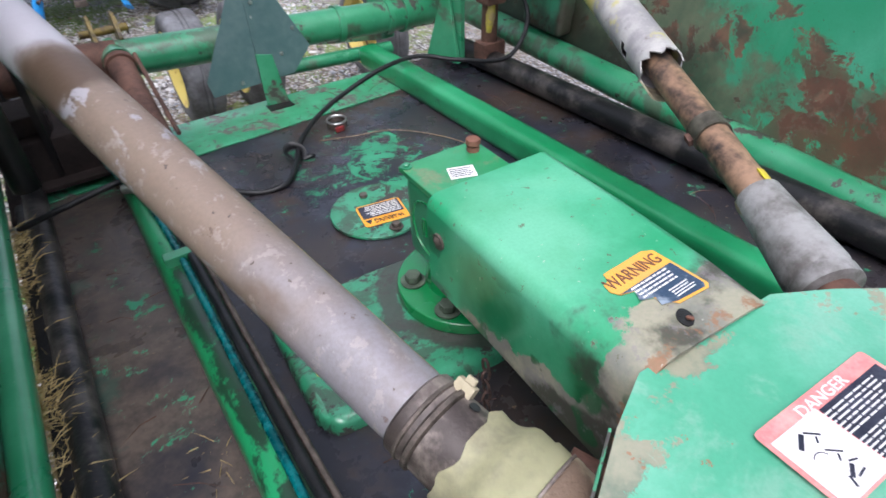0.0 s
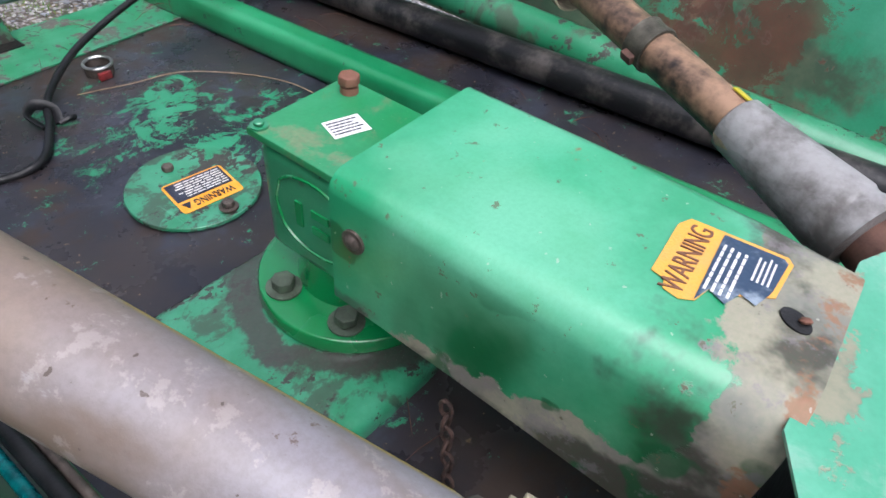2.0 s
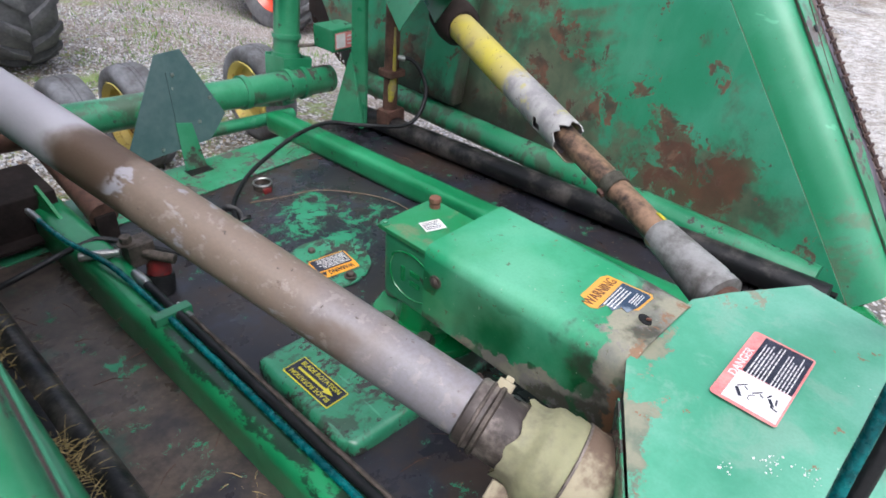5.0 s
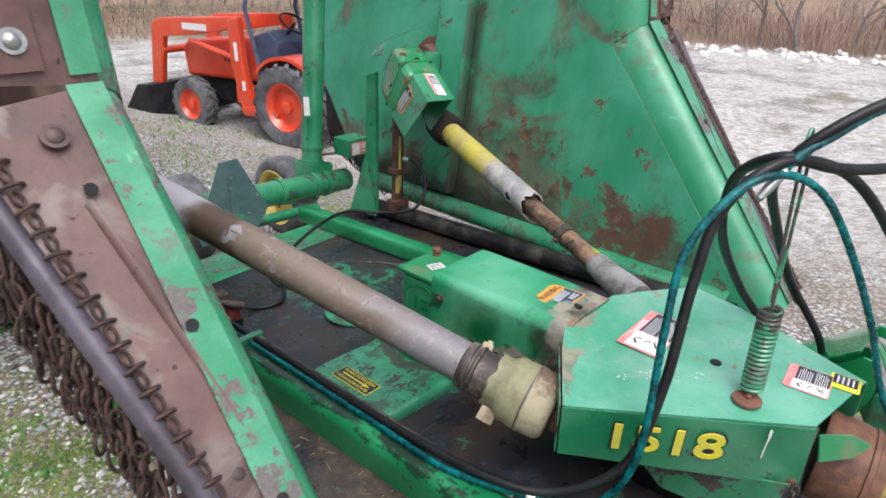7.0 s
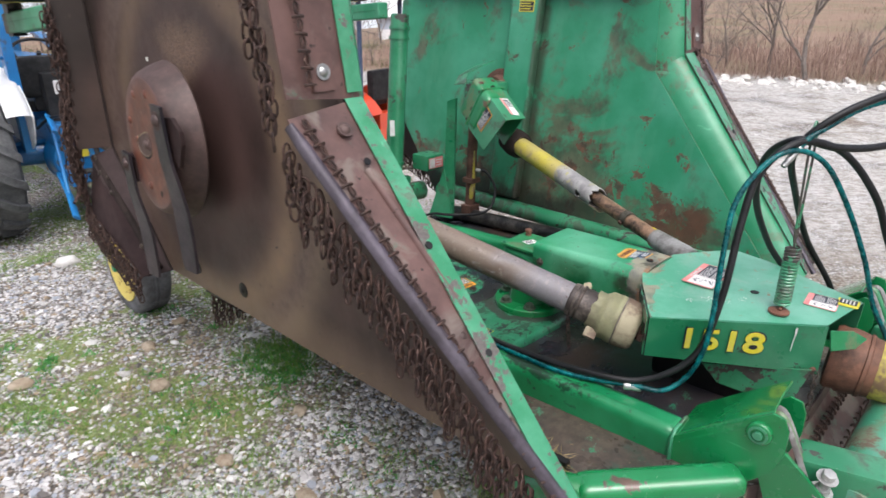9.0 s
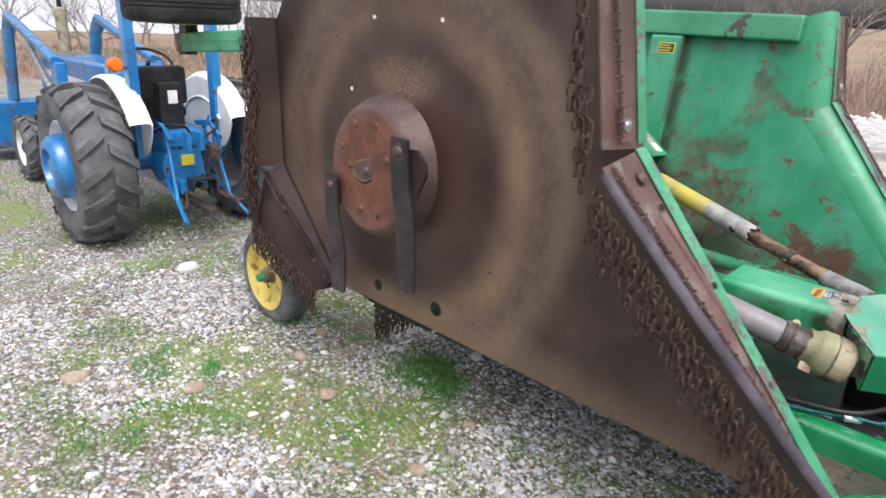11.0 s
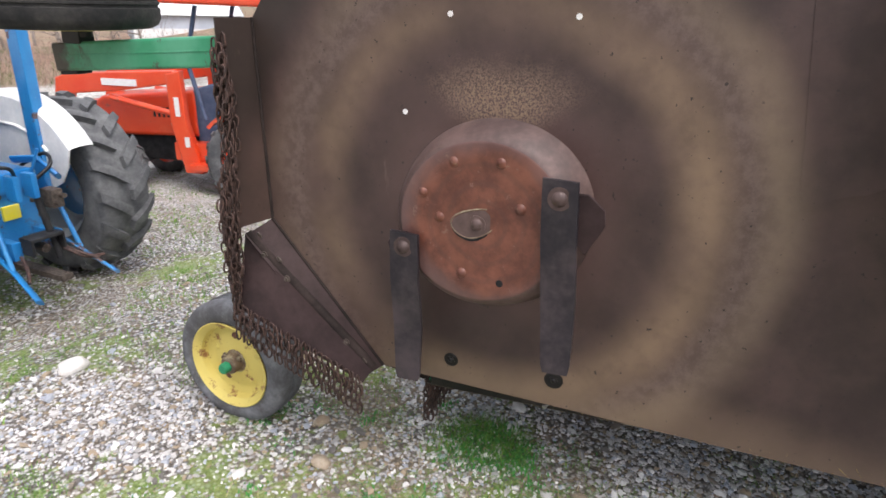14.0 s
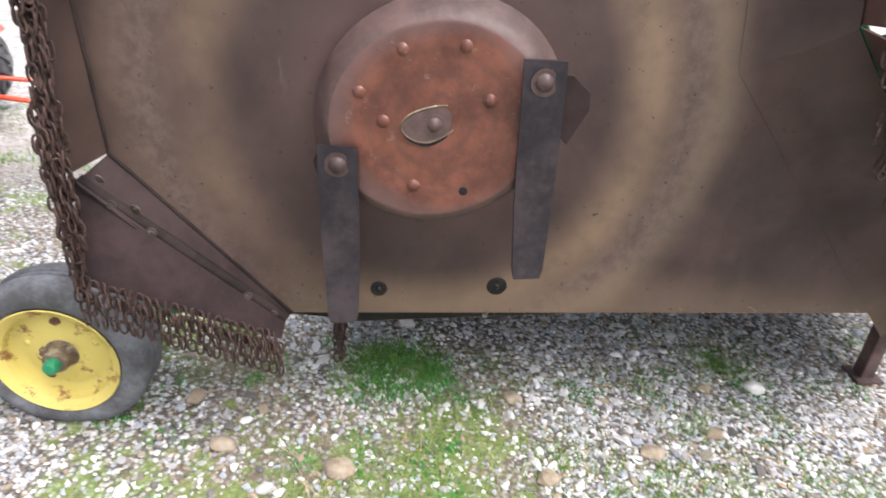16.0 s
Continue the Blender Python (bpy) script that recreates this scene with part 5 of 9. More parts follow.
part("side_sheet", skirt_side((0.287, 0.545, 0.864), (0.115, 0.077, 0.858), (0.02, 0.0, -0.14), (-0.02, 0.005, -0.17), (1, -0.4, 0)), "green", hood)
part("rear_lip", skirt_side((-0.415, 0.540, 0.846), (-0.252, 0.650, 0.865), (0.02, 0.012, -0.146), (0, 0.0, -0.03), (-0.5, 1, 0)), "green_worn", hood)
side_x = Vector((0.282, -0.418, 0.0)).normalized()
m = decal_frame((-0.288, 0.350, 0.788), side_x, (-0.13, -0.08, 1))
word("1518", 0.09, m @ pose(0, 0, 0.0062), "label_navy", hood, "model_number_outline", 0.0008, (0.236, 0.085), 0.0026)
word("1518", 0.09, m @ pose(-0.001, 0.001, 0.0082), "label_yellow", hood, "model_number", 0.0012, (0.227, 0.077), 0.0016)
part("seam_bolt", dome_bolt((-0.125, 0.135, 0.705), (-1, -0.65, 0), 0.012), "rust_red", hood)
# danger decal
m = decal_frame((-0.048, 0.511, 0.8745), (1, 0.02, 0.0), (-0.02, 1, 0.022))


def danger_decal(m, w, h, parent, seed, pictures=True):
    d = flat_rect(w, h, m, "label_red", parent, "danger_decal", label="faded red, white and navy danger decal", corner=0.006)
    flat_rect(w * 0.55, h * 0.76, m, "label_navy", d, "text_field", w * 0.195, -h * 0.085, 0.0008)
    flat_rect(w * 0.38, h * 0.80, m, "label_white", d, "picture_field", -w * 0.28, -h * 0.07, 0.0008)
    if pictures:
        word("DANGER", 0.02, m @ pose(w * 0.02, h * 0.385, 0.0012), "label_white", d, fit=(w * 0.42, h * 0.13))
    text_bars(w * 0.54, h * 0.32, 6, m, "label_white", d, w * 0.165, h * 0.09, 0.0016, seed)
    text_bars(w * 0.54, h * 0.30, 6, m, "label_white", d, w * 0.165, -h * 0.27, 0.0016, seed + 1)
    stroke = lambda x, y, length, wide, a: plate([(-length * w, -wide * h), (length * w, -wide * h), (length * w, wide * h), (-length * w, wide * h)], 0.0005, m @ pose(x * w, y * h, 0.0016, 0, 0, a))
    bow = lambda x, y, r: sweep([m @ Vector(((x + r * math.cos(a)) * w, y * h + r * w * math.sin(a), 0.0014)) for a in (0.3 + 0.3 * k for k in range(8))], 0.0007, 5)
    for marks in ((stroke(-0.34, 0.17, 0.050, 0.026, 35), stroke(-0.25, 0.17, 0.044, 0.010, -40), stroke(-0.262, 0.10, 0.020, 0.010, 50)),
                  (bow(-0.34, -0.08, 0.05), stroke(-0.25, -0.06, 0.044, 0.010, -40), stroke(-0.262, -0.13, 0.020, 0.010, 50)),
                  (stroke(-0.28, -0.28, 0.040, 0.022, 35), stroke(-0.33, -0.35, 0.030, 0.012, 70), stroke(-0.25, -0.34, 0.034, 0.012, 10), stroke(-0.22, -0.22, 0.026, 0.010, -20))):
        part("pictogram", joined(*marks), "label_navy", d, flat=True)
    return d


danger_decal(m, 0.198, 0.102, hood, 11)
m = decal_frame((0.02, 0.175, 0.8645), (1, 0.1, 0.0), (-0.1, 1, 0.02))
danger_decal(m, 0.105, 0.09, hood, 14, False)
m = decal_frame((0.068, 0.112, 0.8635), (1, 0.1, 0.0), (-0.1, 1, 0.02))
yd = flat_rect(0.062, 0.06, m, "label_yellow", hood, "caution_decal", label="yellow and navy caution decal", corner=0.004)
flat_rect(0.040, 0.048, m, "label_navy", yd, "text_field", 0.008, 0, 0.0008)
text_bars(0.034, 0.04, 4, m, "label_white", yd, 0.008, 0, 0.0016, 17)
part("bolt_hole", lathe([(0.013, 0), (0.013, 0.0025)], pose(-0.060, 0.352, 0.8672), 20), "black", hood, "dark oval hole")
part("front_bracket", sheet([(-0.14, 0.112, 0.850), (-0.085, 0.062, 0.845), (-0.055, 0.03, 0.82), (-0.08, 0.05, 0.79), (-0.135, 0.10, 0.785)], (-0.5, -1, 0), 0.005, 0.0015), "green_lid", hood)

splash = random.Random(77)
bits = []
for x, y, spread, count in ((-0.205, 0.440, 0.026, 26), (-0.262, 0.484, 0.010, 12), (-0.190, 0.392, 0.014, 16), (-0.150, 0.36, 0.02, 10), (-0.10, 0.60, 0.05, 9), (0.04, 0.42, 0.06, 10)):
    for _ in range(count):
        r = 0.0006 + 0.0022 * splash.random() ** 3
        px, py = x + splash.gauss(0, spread * 0.5), y + splash.gauss(0, spread * 0.4)
        bits.append(plate([(r * splash.uniform(0.6, 1.4) * math.cos(k), r * splash.uniform(0.6, 1.2) * math.sin(k)) for k in range(6)], 0.0008, pose(px, py, 0.868 + 0.012 * max(0.0, py - 0.42))))
specks = part("white_speckle", joined(*bits), "label_white", hood, flat=True)
tagged(specks, "dried white specks", kind="stuff")
drip = decal_frame((-0.186, 0.190, 0.820), side_x, (-0.13, -0.08, 1))
part("white_fleck", plate([(-0.001, -0.050), (0.0008, -0.052), (0.0014, -0.040), (0.0012, -0.008), (0.004, 0.018), (0.003, 0.032), (-0.002, 0.036), (-0.003, 0.026), (-0.0004, 0.008), (-0.0014, -0.028)], 0.0008, drip @ pose(0, 0, 0.0062)), "label_white", hood, "dried white drip on the hood side", flat=True)

# hose-holder spring on the hood
spring = thing("hose_spring", (-0.158, 0.246, 0.866), "rusty green coil spring holding up hydraulic hoses", "spring")
coil = [(-0.13 + 0.0200 * math.cos(a) + 0.045 * a / 113, 0.252 + 0.0200 * math.sin(a) + 0.01 * a / 113, 0.884 + 0.172 * a / 113) for a in (i * 113.0 / 400 for i in range(401))]
part("coil", sweep(coil, 0.0046, 6), "green_worn", spring, "coil of rusty green wire")
part("foot", joined(lathe([(0.03, 0), (0.03, 0.005)], pose(-0.155, 0.250, 0.868), 20), sweep([(-0.155, 0.25, 0.872), (-0.11, 0.25, 0.885)], 0.006, 8)), "rust_red", spring)
part("wire_loop", sweep(smooth_path([(-0.086, 0.262, 1.055), (-0.075, 0.265, 1.2), (-0.06, 0.27, 1.36), (-0.075, 0.275, 1.43), (-0.095, 0.275, 1.38), (-0.09, 0.27, 1.2), (-0.085, 0.265, 1.07)]), 0.0035, 6), "green_worn", spring)

# divider gearbox below the hood
divider = thing("divider_gearbox", (0, 0.45, DECK), "cast divider gearbox, blackened for the shade under the hood", "gearbox")
# casting and stand carry the hood's shade in their black colour
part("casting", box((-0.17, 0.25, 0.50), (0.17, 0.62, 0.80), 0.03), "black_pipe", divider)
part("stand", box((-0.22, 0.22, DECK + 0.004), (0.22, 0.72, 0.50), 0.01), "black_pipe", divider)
part("output_stub", sweep([(-0.15, 0.50, 0.69), (-0.26, 0.70, 0.735)], 0.028, 14), "rust", divider)
part("output_stub", sweep([(0.12, 0.50, 0.68), (0.20, 0.64, 0.72)], 0.028, 14), "rust", divider)
part("mount_wedge", sheet([(-0.235, 0.42, 0.655), (-0.150, 0.13, 0.715), (-0.150, 0.16, 0.600), (-0.175, 0.25, 0.575), (-0.215, 0.37, 0.595)], (-1, -0.4, 0), 0.006), "green_worn", divider)

# ---- drive shafts ----
def lerp(a, b, t):
    return tuple(p + (q - p) * t for p, q in zip(a, b))


def shaft_m(a, b):
    return basis(a, Vector(b) - Vector(a))


near_shaft = thing("drive_shaft", (-0.34, 0.80, 0.75), "long grey plastic-guarded drive shaft with dirty yellow cone", "drive shaft")
NA, NB = (-0.333, 0.618, 0.748), (-0.735, 2.08, 1.142)
L = (Vector(NB) - Vector(NA)).length
m = shaft_m(NA, NB)
part("guard_tube", lathe([(0.050, 0.225), (0.052, 0.24), (0.053, 0.6), (0.053, 1.0), (0.053, L)], m, 32), "tube_near", near_shaft)
cone = lathe([(0.0805, 0.052), (0.0825, 0.056), (0.0835, 0.074), (0.0805, 0.077), (0.0815, 0.097), (0.0785, 0.105), (0.0715, 0.113), (0.0665, 0.121), (0.0655, 0.132), (0.0672, 0.145)], m, 48, False)
inv = m.inverted()
for v in cone.verts:
    q = inv @ v.co
    if q.z > 0.12:
        a = math.atan2(q.y, q.x)
        q.z += 0.010 * noise.noise((3 * math.cos(a), 3 * math.sin(a), 1.0)) * (q.z - 0.12) / 0.025
        k = 1 + 0.05 * noise.noise((4 * math.cos(a), 4 * math.sin(a), 7.0))
        v.co = m @ Vector((q.x * k, q.y * k, q.z))
bmesh.ops.solidify(cone, geom=cone.faces, thickness=0.003)
part("cone", cone, "cone_pale", near_shaft, "pale yellow plastic cone with a ragged lip")
part("cone_base", lathe([(0.050, -0.014), (0.066, -0.013), (0.074, -0.006), (0.0800, 0.004), (0.0825, 0.020), (0.0830, 0.036), (0.0845, 0.040), (0.0845, 0.048), (0.0815, 0.0515)], m, 48), "cone", near_shaft, "dirty beige base of the cone")
part("cone_band", lathe([(0.0820, 0.0490), (0.0855, 0.0500), (0.0855, 0.0530), (0.0820, 0.0540)], m, 48), "collar", near_shaft)
part("collar", lathe([(0.050, 0.110), (0.056, 0.114), (0.0565, 0.160), (0.0555, 0.200), (0.0575, 0.205), (0.0575, 0.224), (0.054, 0.228)], m, 36), "collar", near_shaft, "brown scraped collar")
part("collar_ring", joined(lathe([(0.0560, 0.186), (0.0605, 0.189), (0.0605, 0.195), (0.0560, 0.198)], m, 36), lathe([(0.0560, 0.204), (0.0595, 0.206), (0.0595, 0.210), (0.0560, 0.212)], m, 36)), "bolt", near_shaft)
part("collar_tab", joined(box((-0.009, 0.054, 0.180), (0.009, 0.070, 0.208), 0.003, m @ pose(0, 0, 0, 0, 0, 45)), box((-0.004, 0.066, 0.186), (0.004, 0.078, 0.200), 0.002, m @ pose(0, 0, 0, 0, 0, 45))), "cone", near_shaft)
part("collar_hole", lathe([(0.007, 0), (0.007, 0.002)], m @ Matrix.Translation((0, 0, 0.168)) @ pose(0, 0, 0, 0, 0, 120) @ pose(0.0572, 0, 0, 0, 90, 0), 14), "black", near_shaft)
part("retainer_ear", box((-0.005, -0.104, 0.098), (0.010, -0.068, 0.138), 0.003, m @ pose(0, 0, 0, 0, 0, 52)), "cone", near_shaft)
part("universal_joint", joined(sweep([m @ Vector((0, 0, -0.10)), m @ Vector((0, 0, 0.02))], 0.034, 14), box((-0.05, -0.014, -0.06), (0.05, 0.014, -0.02), 0.004, m)), "rust", near_shaft)

far_shaft = thing("drive_shaft", (0.25, 0.72, 0.73), "bare telescoping drive shaft with a broken yellow guard tube", "drive shaft")
FA, FB = (0.1345, 0.51, 0.7784), (0.823, 2.04, 1.003)
L = (Vector(FB) - Vector(FA)).length
m = shaft_m(FA, FB)


def at_y(y):
    return (y - FA[1]) / (FB[1] - FA[1]) * L


def ragged(bm, m, h0, amount, seed):
    """Tears the end of a turned sheet: moves its last ring unevenly along the axis."""
    inv = m.inverted()
    for v in bm.verts:
        q = inv @ v.co
        if abs(q.z - h0) < 0.004:
            a = math.atan2(q.y, q.x)
            q.z += amount * (noise.noise((2.2 * math.cos(a), 2.2 * math.sin(a), seed)) + 0.5 * noise.noise((6 * math.cos(a), 6 * math.sin(a), seed + 3)))
            v.co = m @ q
    return bm


tube = ragged(lathe([(0.0485, at_y(1.235)), (0.0485, at_y(1.27)), (0.0488, at_y(1.34)), (0.0490, at_y(1.55)), (0.0490, at_y(2.0)), (0.047, at_y(2.03))], m, 36, False), m, at_y(1.235), 0.035, 4.0)
hole_at = m @ Matrix.Rotation(radians(348), 4, "Z") @ Vector((0.048, 0, at_y(1.325)))
bmesh.ops.subdivide_edges(tube, edges=[e for e in tube.edges if (((e.verts[0].co + e.verts[1].co) / 2) - hole_at).length < 0.09], cuts=3, use_grid_fill=True)
bmesh.ops.delete(tube, geom=[f for f in tube.faces if (f.calc_center_median() - hole_at).length < 0.017 + 0.006 * noise.noise(f.calc_center_median() * 60)], context="FACES")
bmesh.ops.solidify(tube, geom=tube.faces, thickness=0.003)
part("guard_tube", tube, "tube_far", far_shaft, "yellow plastic guard tube, grey and torn at its lower end")
tongue = lathe([(0.0492, at_y(1.190)), (0.0492, at_y(1.24))], m, 36, False)
bmesh.ops.delete(tongue, geom=[f for f in tongue.faces if (m.inverted() @ f.calc_center_median()).y > -0.026], context="FACES")
bmesh.ops.solidify(tongue, geom=tongue.faces, thickness=0.003)
part("torn_tongue", tongue, "cone", far_shaft, "torn pale tongue of the guard")
part("inner_tube", lathe([(0.0310, at_y(0.80)), (0.0310, at_y(1.34))], m, 24), "shaft_bare", far_shaft, "scraped brown steel inner tube")
part("clamp_band", lathe([(0.031, at_y(1.012)), (0.0355, at_y(1.012)), (0.0365, at_y(1.016)), (0.0352, at_y(1.022)), (0.0352, at_y(1.040)), (0.0370, at_y(1.044)), (0.031, at_y(1.046))], m, 28), "bolt_dark", far_shaft, "dark clamp band")
part("clamp_lug", box((-0.008, 0.032, at_y(1.018)), (0.006, 0.044, at_y(1.038)), 0.002, m @ pose(0, 0, 0, 0, 0, 250)), "rust", far_shaft)
part("cup", lathe([(0.033, at_y(0.866)), (0.0385, at_y(0.862)), (0.041, at_y(0.82)), (0.049, at_y(0.73)), (0.051, at_y(0.705)), (0.0485, at_y(0.700)), (0.0485, at_y(0.694)), (0.051, at_y(0.690)), (0.051, at_y(0.672)), (0.03, at_y(0.668))], m, 36), "cup", far_shaft, "grey dirty plastic cup")
part("cup_tear", sheet([m @ Vector((0.0400 * math.cos(a), 0.0400 * math.sin(a), at_y(y))) for a, y in ((radians(330), 0.855), (radians(350), 0.862), (radians(345), 0.835))], (0, 0, 1), 0.003), "cone", far_shaft, "pale torn edge of the cup")
part("cup_clip", box((-0.005, 0.031, at_y(0.866)), (0.009, 0.0345, at_y(0.892)), 0.002, m @ pose(0, 0, 0, 0, 0, 20)), "tube_yellow", far_shaft, "yellow clip")
part("universal_joint", joined(lathe([(0.030, 0.05), (0.040, 0.07), (0.040, 0.14), (0.034, at_y(0.67))], m, 20), box((-0.05, -0.014, 0.09), (0.05, 0.014, 0.14), 0.004, m)), "rust", far_shaft)

input_shaft = thing("input_shaft", (0.04, 0.06, 0.68), "brown and yellow shielded input drive shaft", "drive shaft")
m = shaft_m((0.015, 0.16, 0.70), (0.16, -0.95, 0.62))
part("bell", lathe([(0.06, 0.035), (0.098, 0.040), (0.104, 0.052), (0.101, 0.075), (0.106, 0.082), (0.100, 0.120), (0.092, 0.165), (0.084, 0.175)], m, 40), "bell_rust", input_shaft, "rust-stained brown bell")
part("shield_ring", lathe([(0.094, 0.128), (0.102, 0.132), (0.101, 0.142), (0.093, 0.146)], m, 40), "bell_rust", input_shaft)
part("yellow_bell", lathe([(0.088, 0.160), (0.094, 0.172), (0.090, 0.215), (0.070, 0.250), (0.058, 0.262), (0.054, 0.30)], m, 40), "bell_yellow", input_shaft)
part("guard_tube", lathe([(0.048, 0.27), (0.048, 1.1)], m, 30), "bell_yellow", input_shaft)

# ---- hitch at the front ----
hitch = thing("hitch_frame", (-0.5, 0.1, 0.45), "green hitch pivot brackets and tongue at the mower's front", "hitch")


def build_hitch(s):
    """Formed pivot bracket at the end of a frame rail, with the tongue arm, its links and adjuster bolt."""
    mx = Matrix(((0, 0, 1, 0), (1, 0, 0, 0), (0, 1, 0, 0), (0, 0, 0, 1)))
    # outer cheek runs on from the rail's side to the pivot
    cheek = [(0.30, 0.40), (0.352, 0.500), (0.352, 0.600), (0.118, 0.790), (0.088, 0.786), (0.074, 0.755), (0.072, 0.690), (0.092, 0.620), (0.150, 0.555), (0.18, 0.40)]
    part("pivot_plate", plate(cheek, 0.010, Matrix.Translation((0.580 * s - 0.005, 0, 0)) @ mx, 0.003), "green_clean", hitch, "clean green pivot plate")
    part("pivot_plate", plate([(y, z - 0.03 if z > 0.58 else z) for y, z in cheek], 0.010, Matrix.Translation((0.420 * s - 0.005, 0, 0)) @ mx, 0.003), "green_clean", hitch)
    # bent top sheet, folded over the outer cheek with a soft corner
    secs = []
    for y, z in ((0.352, 0.604), (0.24, 0.698), (0.12, 0.794)):
        secs.append([(0.586 * s, y - 0.012, z - 0.022), (0.583 * s, y - 0.004, z - 0.006), (0.572 * s, y, z), (0.49 * s, y + 0.006, z + 0.002), (0.390 * s, y + 0.010, z - 0.004)])
    part("pivot_top", loft(secs, 0.006), "green_clean", hitch, "folded green top of the bracket")
    part("weld_bead", sweep([(0.588 * s, 0.352, 0.50), (0.588 * s, 0.353, 0.592), (0.570 * s, 0.353, 0.610), (0.49 * s, 0.355, 0.612)], 0.006, 8), "green_worn", hitch)
    part("pivot_boss", lathe([(0.032, 0.0), (0.032, 0.010), (0.029, 0.014), (0.024, 0.015)], basis((0.584 * s, 0.137, 0.724), (s, 0, 0)), 28), "green_clean", hitch, "round green pivot boss")
    part("pivot_pin", joined(lathe([(0.024, 0.012), (0.024, 0.018), (0.018, 0.019), (0.017, 0.014)], basis((0.584 * s, 0.137, 0.724), (s, 0, 0)), 24), hexbolt((0.597 * s, 0.137, 0.724), (s, 0, 0), 0.013, 0.009, False)), "green_worn", hitch, "pivot bolt in a worn ring")
    part("tongue_arm", sheet([(0.565 * s, 0.150, 0.655), (0.565 * s, 0.075, 0.690), (0.555 * s, -0.03, 0.60), (0.525 * s, -0.16, 0.40), (0.535 * s, -0.01, 0.36), (0.555 * s, 0.10, 0.52)], (s, 0, 0), 0.014, 0.004), "green_clean", hitch, "green tongue cheek plate")
    part("tongue_beam", box((-0.055, 0, -0.06), (0.055, 1.55, 0.06), 0.018, basis((0.48 * s, 0.06, 0.60), (0, 0, 1), (-0.30 * s, -1, -0.06)) @ pose(0, 0, 0)), "green_worn", hitch, "green tongue beam with worn bare patches")
    for dx, d, mat in ((0.552, 0.0, "cup"), (0.525, 0.010, "green_lid"), (0.498, 0.018, "cup")):
        pts = [(dx * s, 0.125 + d, 0.752), (dx * s, 0.098 + d, 0.758), (dx * s, 0.070 + d, 0.722), (dx * s, 0.000 + d, 0.585), ((dx - 0.01) * s, -0.06 + d, 0.48)]
        part("link_strap", sweep(smooth_path(pts, 5), 0.0058, 8, squash=(1.4, 0.6)), mat, hitch, "flat pale link strap")
    part("adjuster_bolt", joined(hexbolt((0.548 * s, -0.022, 0.650), (0.2 * s, -0.2, 0.9), 0.017, 0.018), sweep([(0.548 * s, -0.022, 0.650), (0.540 * s, -0.012, 0.575)], 0.013, 10), hexbolt((0.542 * s, -0.015, 0.600), (0.2 * s, -0.2, 0.9), 0.019, 0.018)), "steel", hitch, "bright zinc adjuster bolt")


for s in (-1, 1):
    build_hitch(s)

part("cross_tube", sweep([(-0.50, -0.075, 0.545), (0.50, -0.075, 0.545)], 0.066, 28), "green_cross", hitch, "pale green cross tube with rust-brown patches")

# slanting front skirt of the deck with its row of chain
part("centre_skirt", sheet([(-0.50, 0.150, 0.476), (0.52, 0.150, 0.476), (0.52, 0.030, 0.345), (-0.50, 0.030, 0.345)], (0, -0.74, 0.67), 0.006), "skirt_front", mower, "rust-brown front skirt with a row of chain")


# ---- folding wings ----
def link_mesh(k, seed):
    """A hanging strand of k oval links, its top at the origin."""
    rnd = random.Random(seed)
    bits, z = [], 0.0
    for i in range(k):
        pts = []
        for j in range(12):
            a = 2 * math.pi * j / 12
            pts.append((0.0115 * math.cos(a), 0, 0.0195 * math.sin(a) + (0.005 if math.sin(a) > 0 else -0.005)))
        m = Matrix.Translation((0, 0, z - 0.021)) @ pose(0, 0, 0, rnd.uniform(-9, 9), rnd.uniform(-9, 9), 90 * (i % 2) + rnd.uniform(-22, 22))
        bits.append(sweep([m @ Vector(p) for p in pts], 0.0039, 5, True))
        z -= 0.040
    bm = joined(*bits)
    bmesh.ops.recalc_face_normals(bm, faces=bm.faces)
    me = bpy.data.meshes.new("chain")
    bm.to_mesh(me)
    bm.free()
    me.materials.append(M["chain"])
    me.polygons.foreach_set("use_smooth", [True] * len(me.polygons))
    return me


STRANDS = {k: [link_mesh(k, 10 * k + s) for s in range(2)] for k in (2, 3, 4, 5, 6, 7, 8)}
chain_rnd = random.Random(4)


def hang(at, k, parent, tilt=(0, 0)):
    ob = new("chain", chain_rnd.choice(STRANDS[k]))
    ob.parent = parent
    ob.matrix_parent_inverse = parent.matrix_world.inverted()
    ob.matrix_basis = Matrix.Translation(at) @ pose(0, 0, 0, tilt[0], tilt[1], chain_rnd.uniform(0, 180))
    return ob


def chain_row(p, q, normal, count, parent, place=None, across=0.017, gauge=0.0040):
    """Chain laid along a skirt plate: each link crossing the plate on a short pin, tied by links between."""
    p, q, nrm = Vector(p), Vector(q), Vector(normal).normalized()
    d = (q - p).normalized()
    side = d.cross(nrm).normalized()
    step = (q - p).length / count
    for i in range(count):
        c = p + d * step * (i + 0.5) + nrm * 0.009
        turn = chain_rnd.uniform(-0.14, 0.14)
        a, b = (side + d * turn).normalized(), (d - side * turn).normalized()
        pin = [c + a * across * u + nrm * 0.009 * (1 - abs(u) ** 3) for u in (-1.0, -0.7, -0.2, 0.2, 0.7, 1.0)]
        loop = [c + b * (step * 0.50) + nrm * 0.003 + b * step * 0.36 * math.cos(t) + a * 0.0065 * math.sin(t) for t in (k * math.pi / 5 for k in range(10))]
        bm = joined(sweep(pin, gauge, 6), sweep(loop, gauge * 0.85, 5, True))
        if place is not None:
            bm.transform(place)
        part("chain_link", bm, "chain", parent)


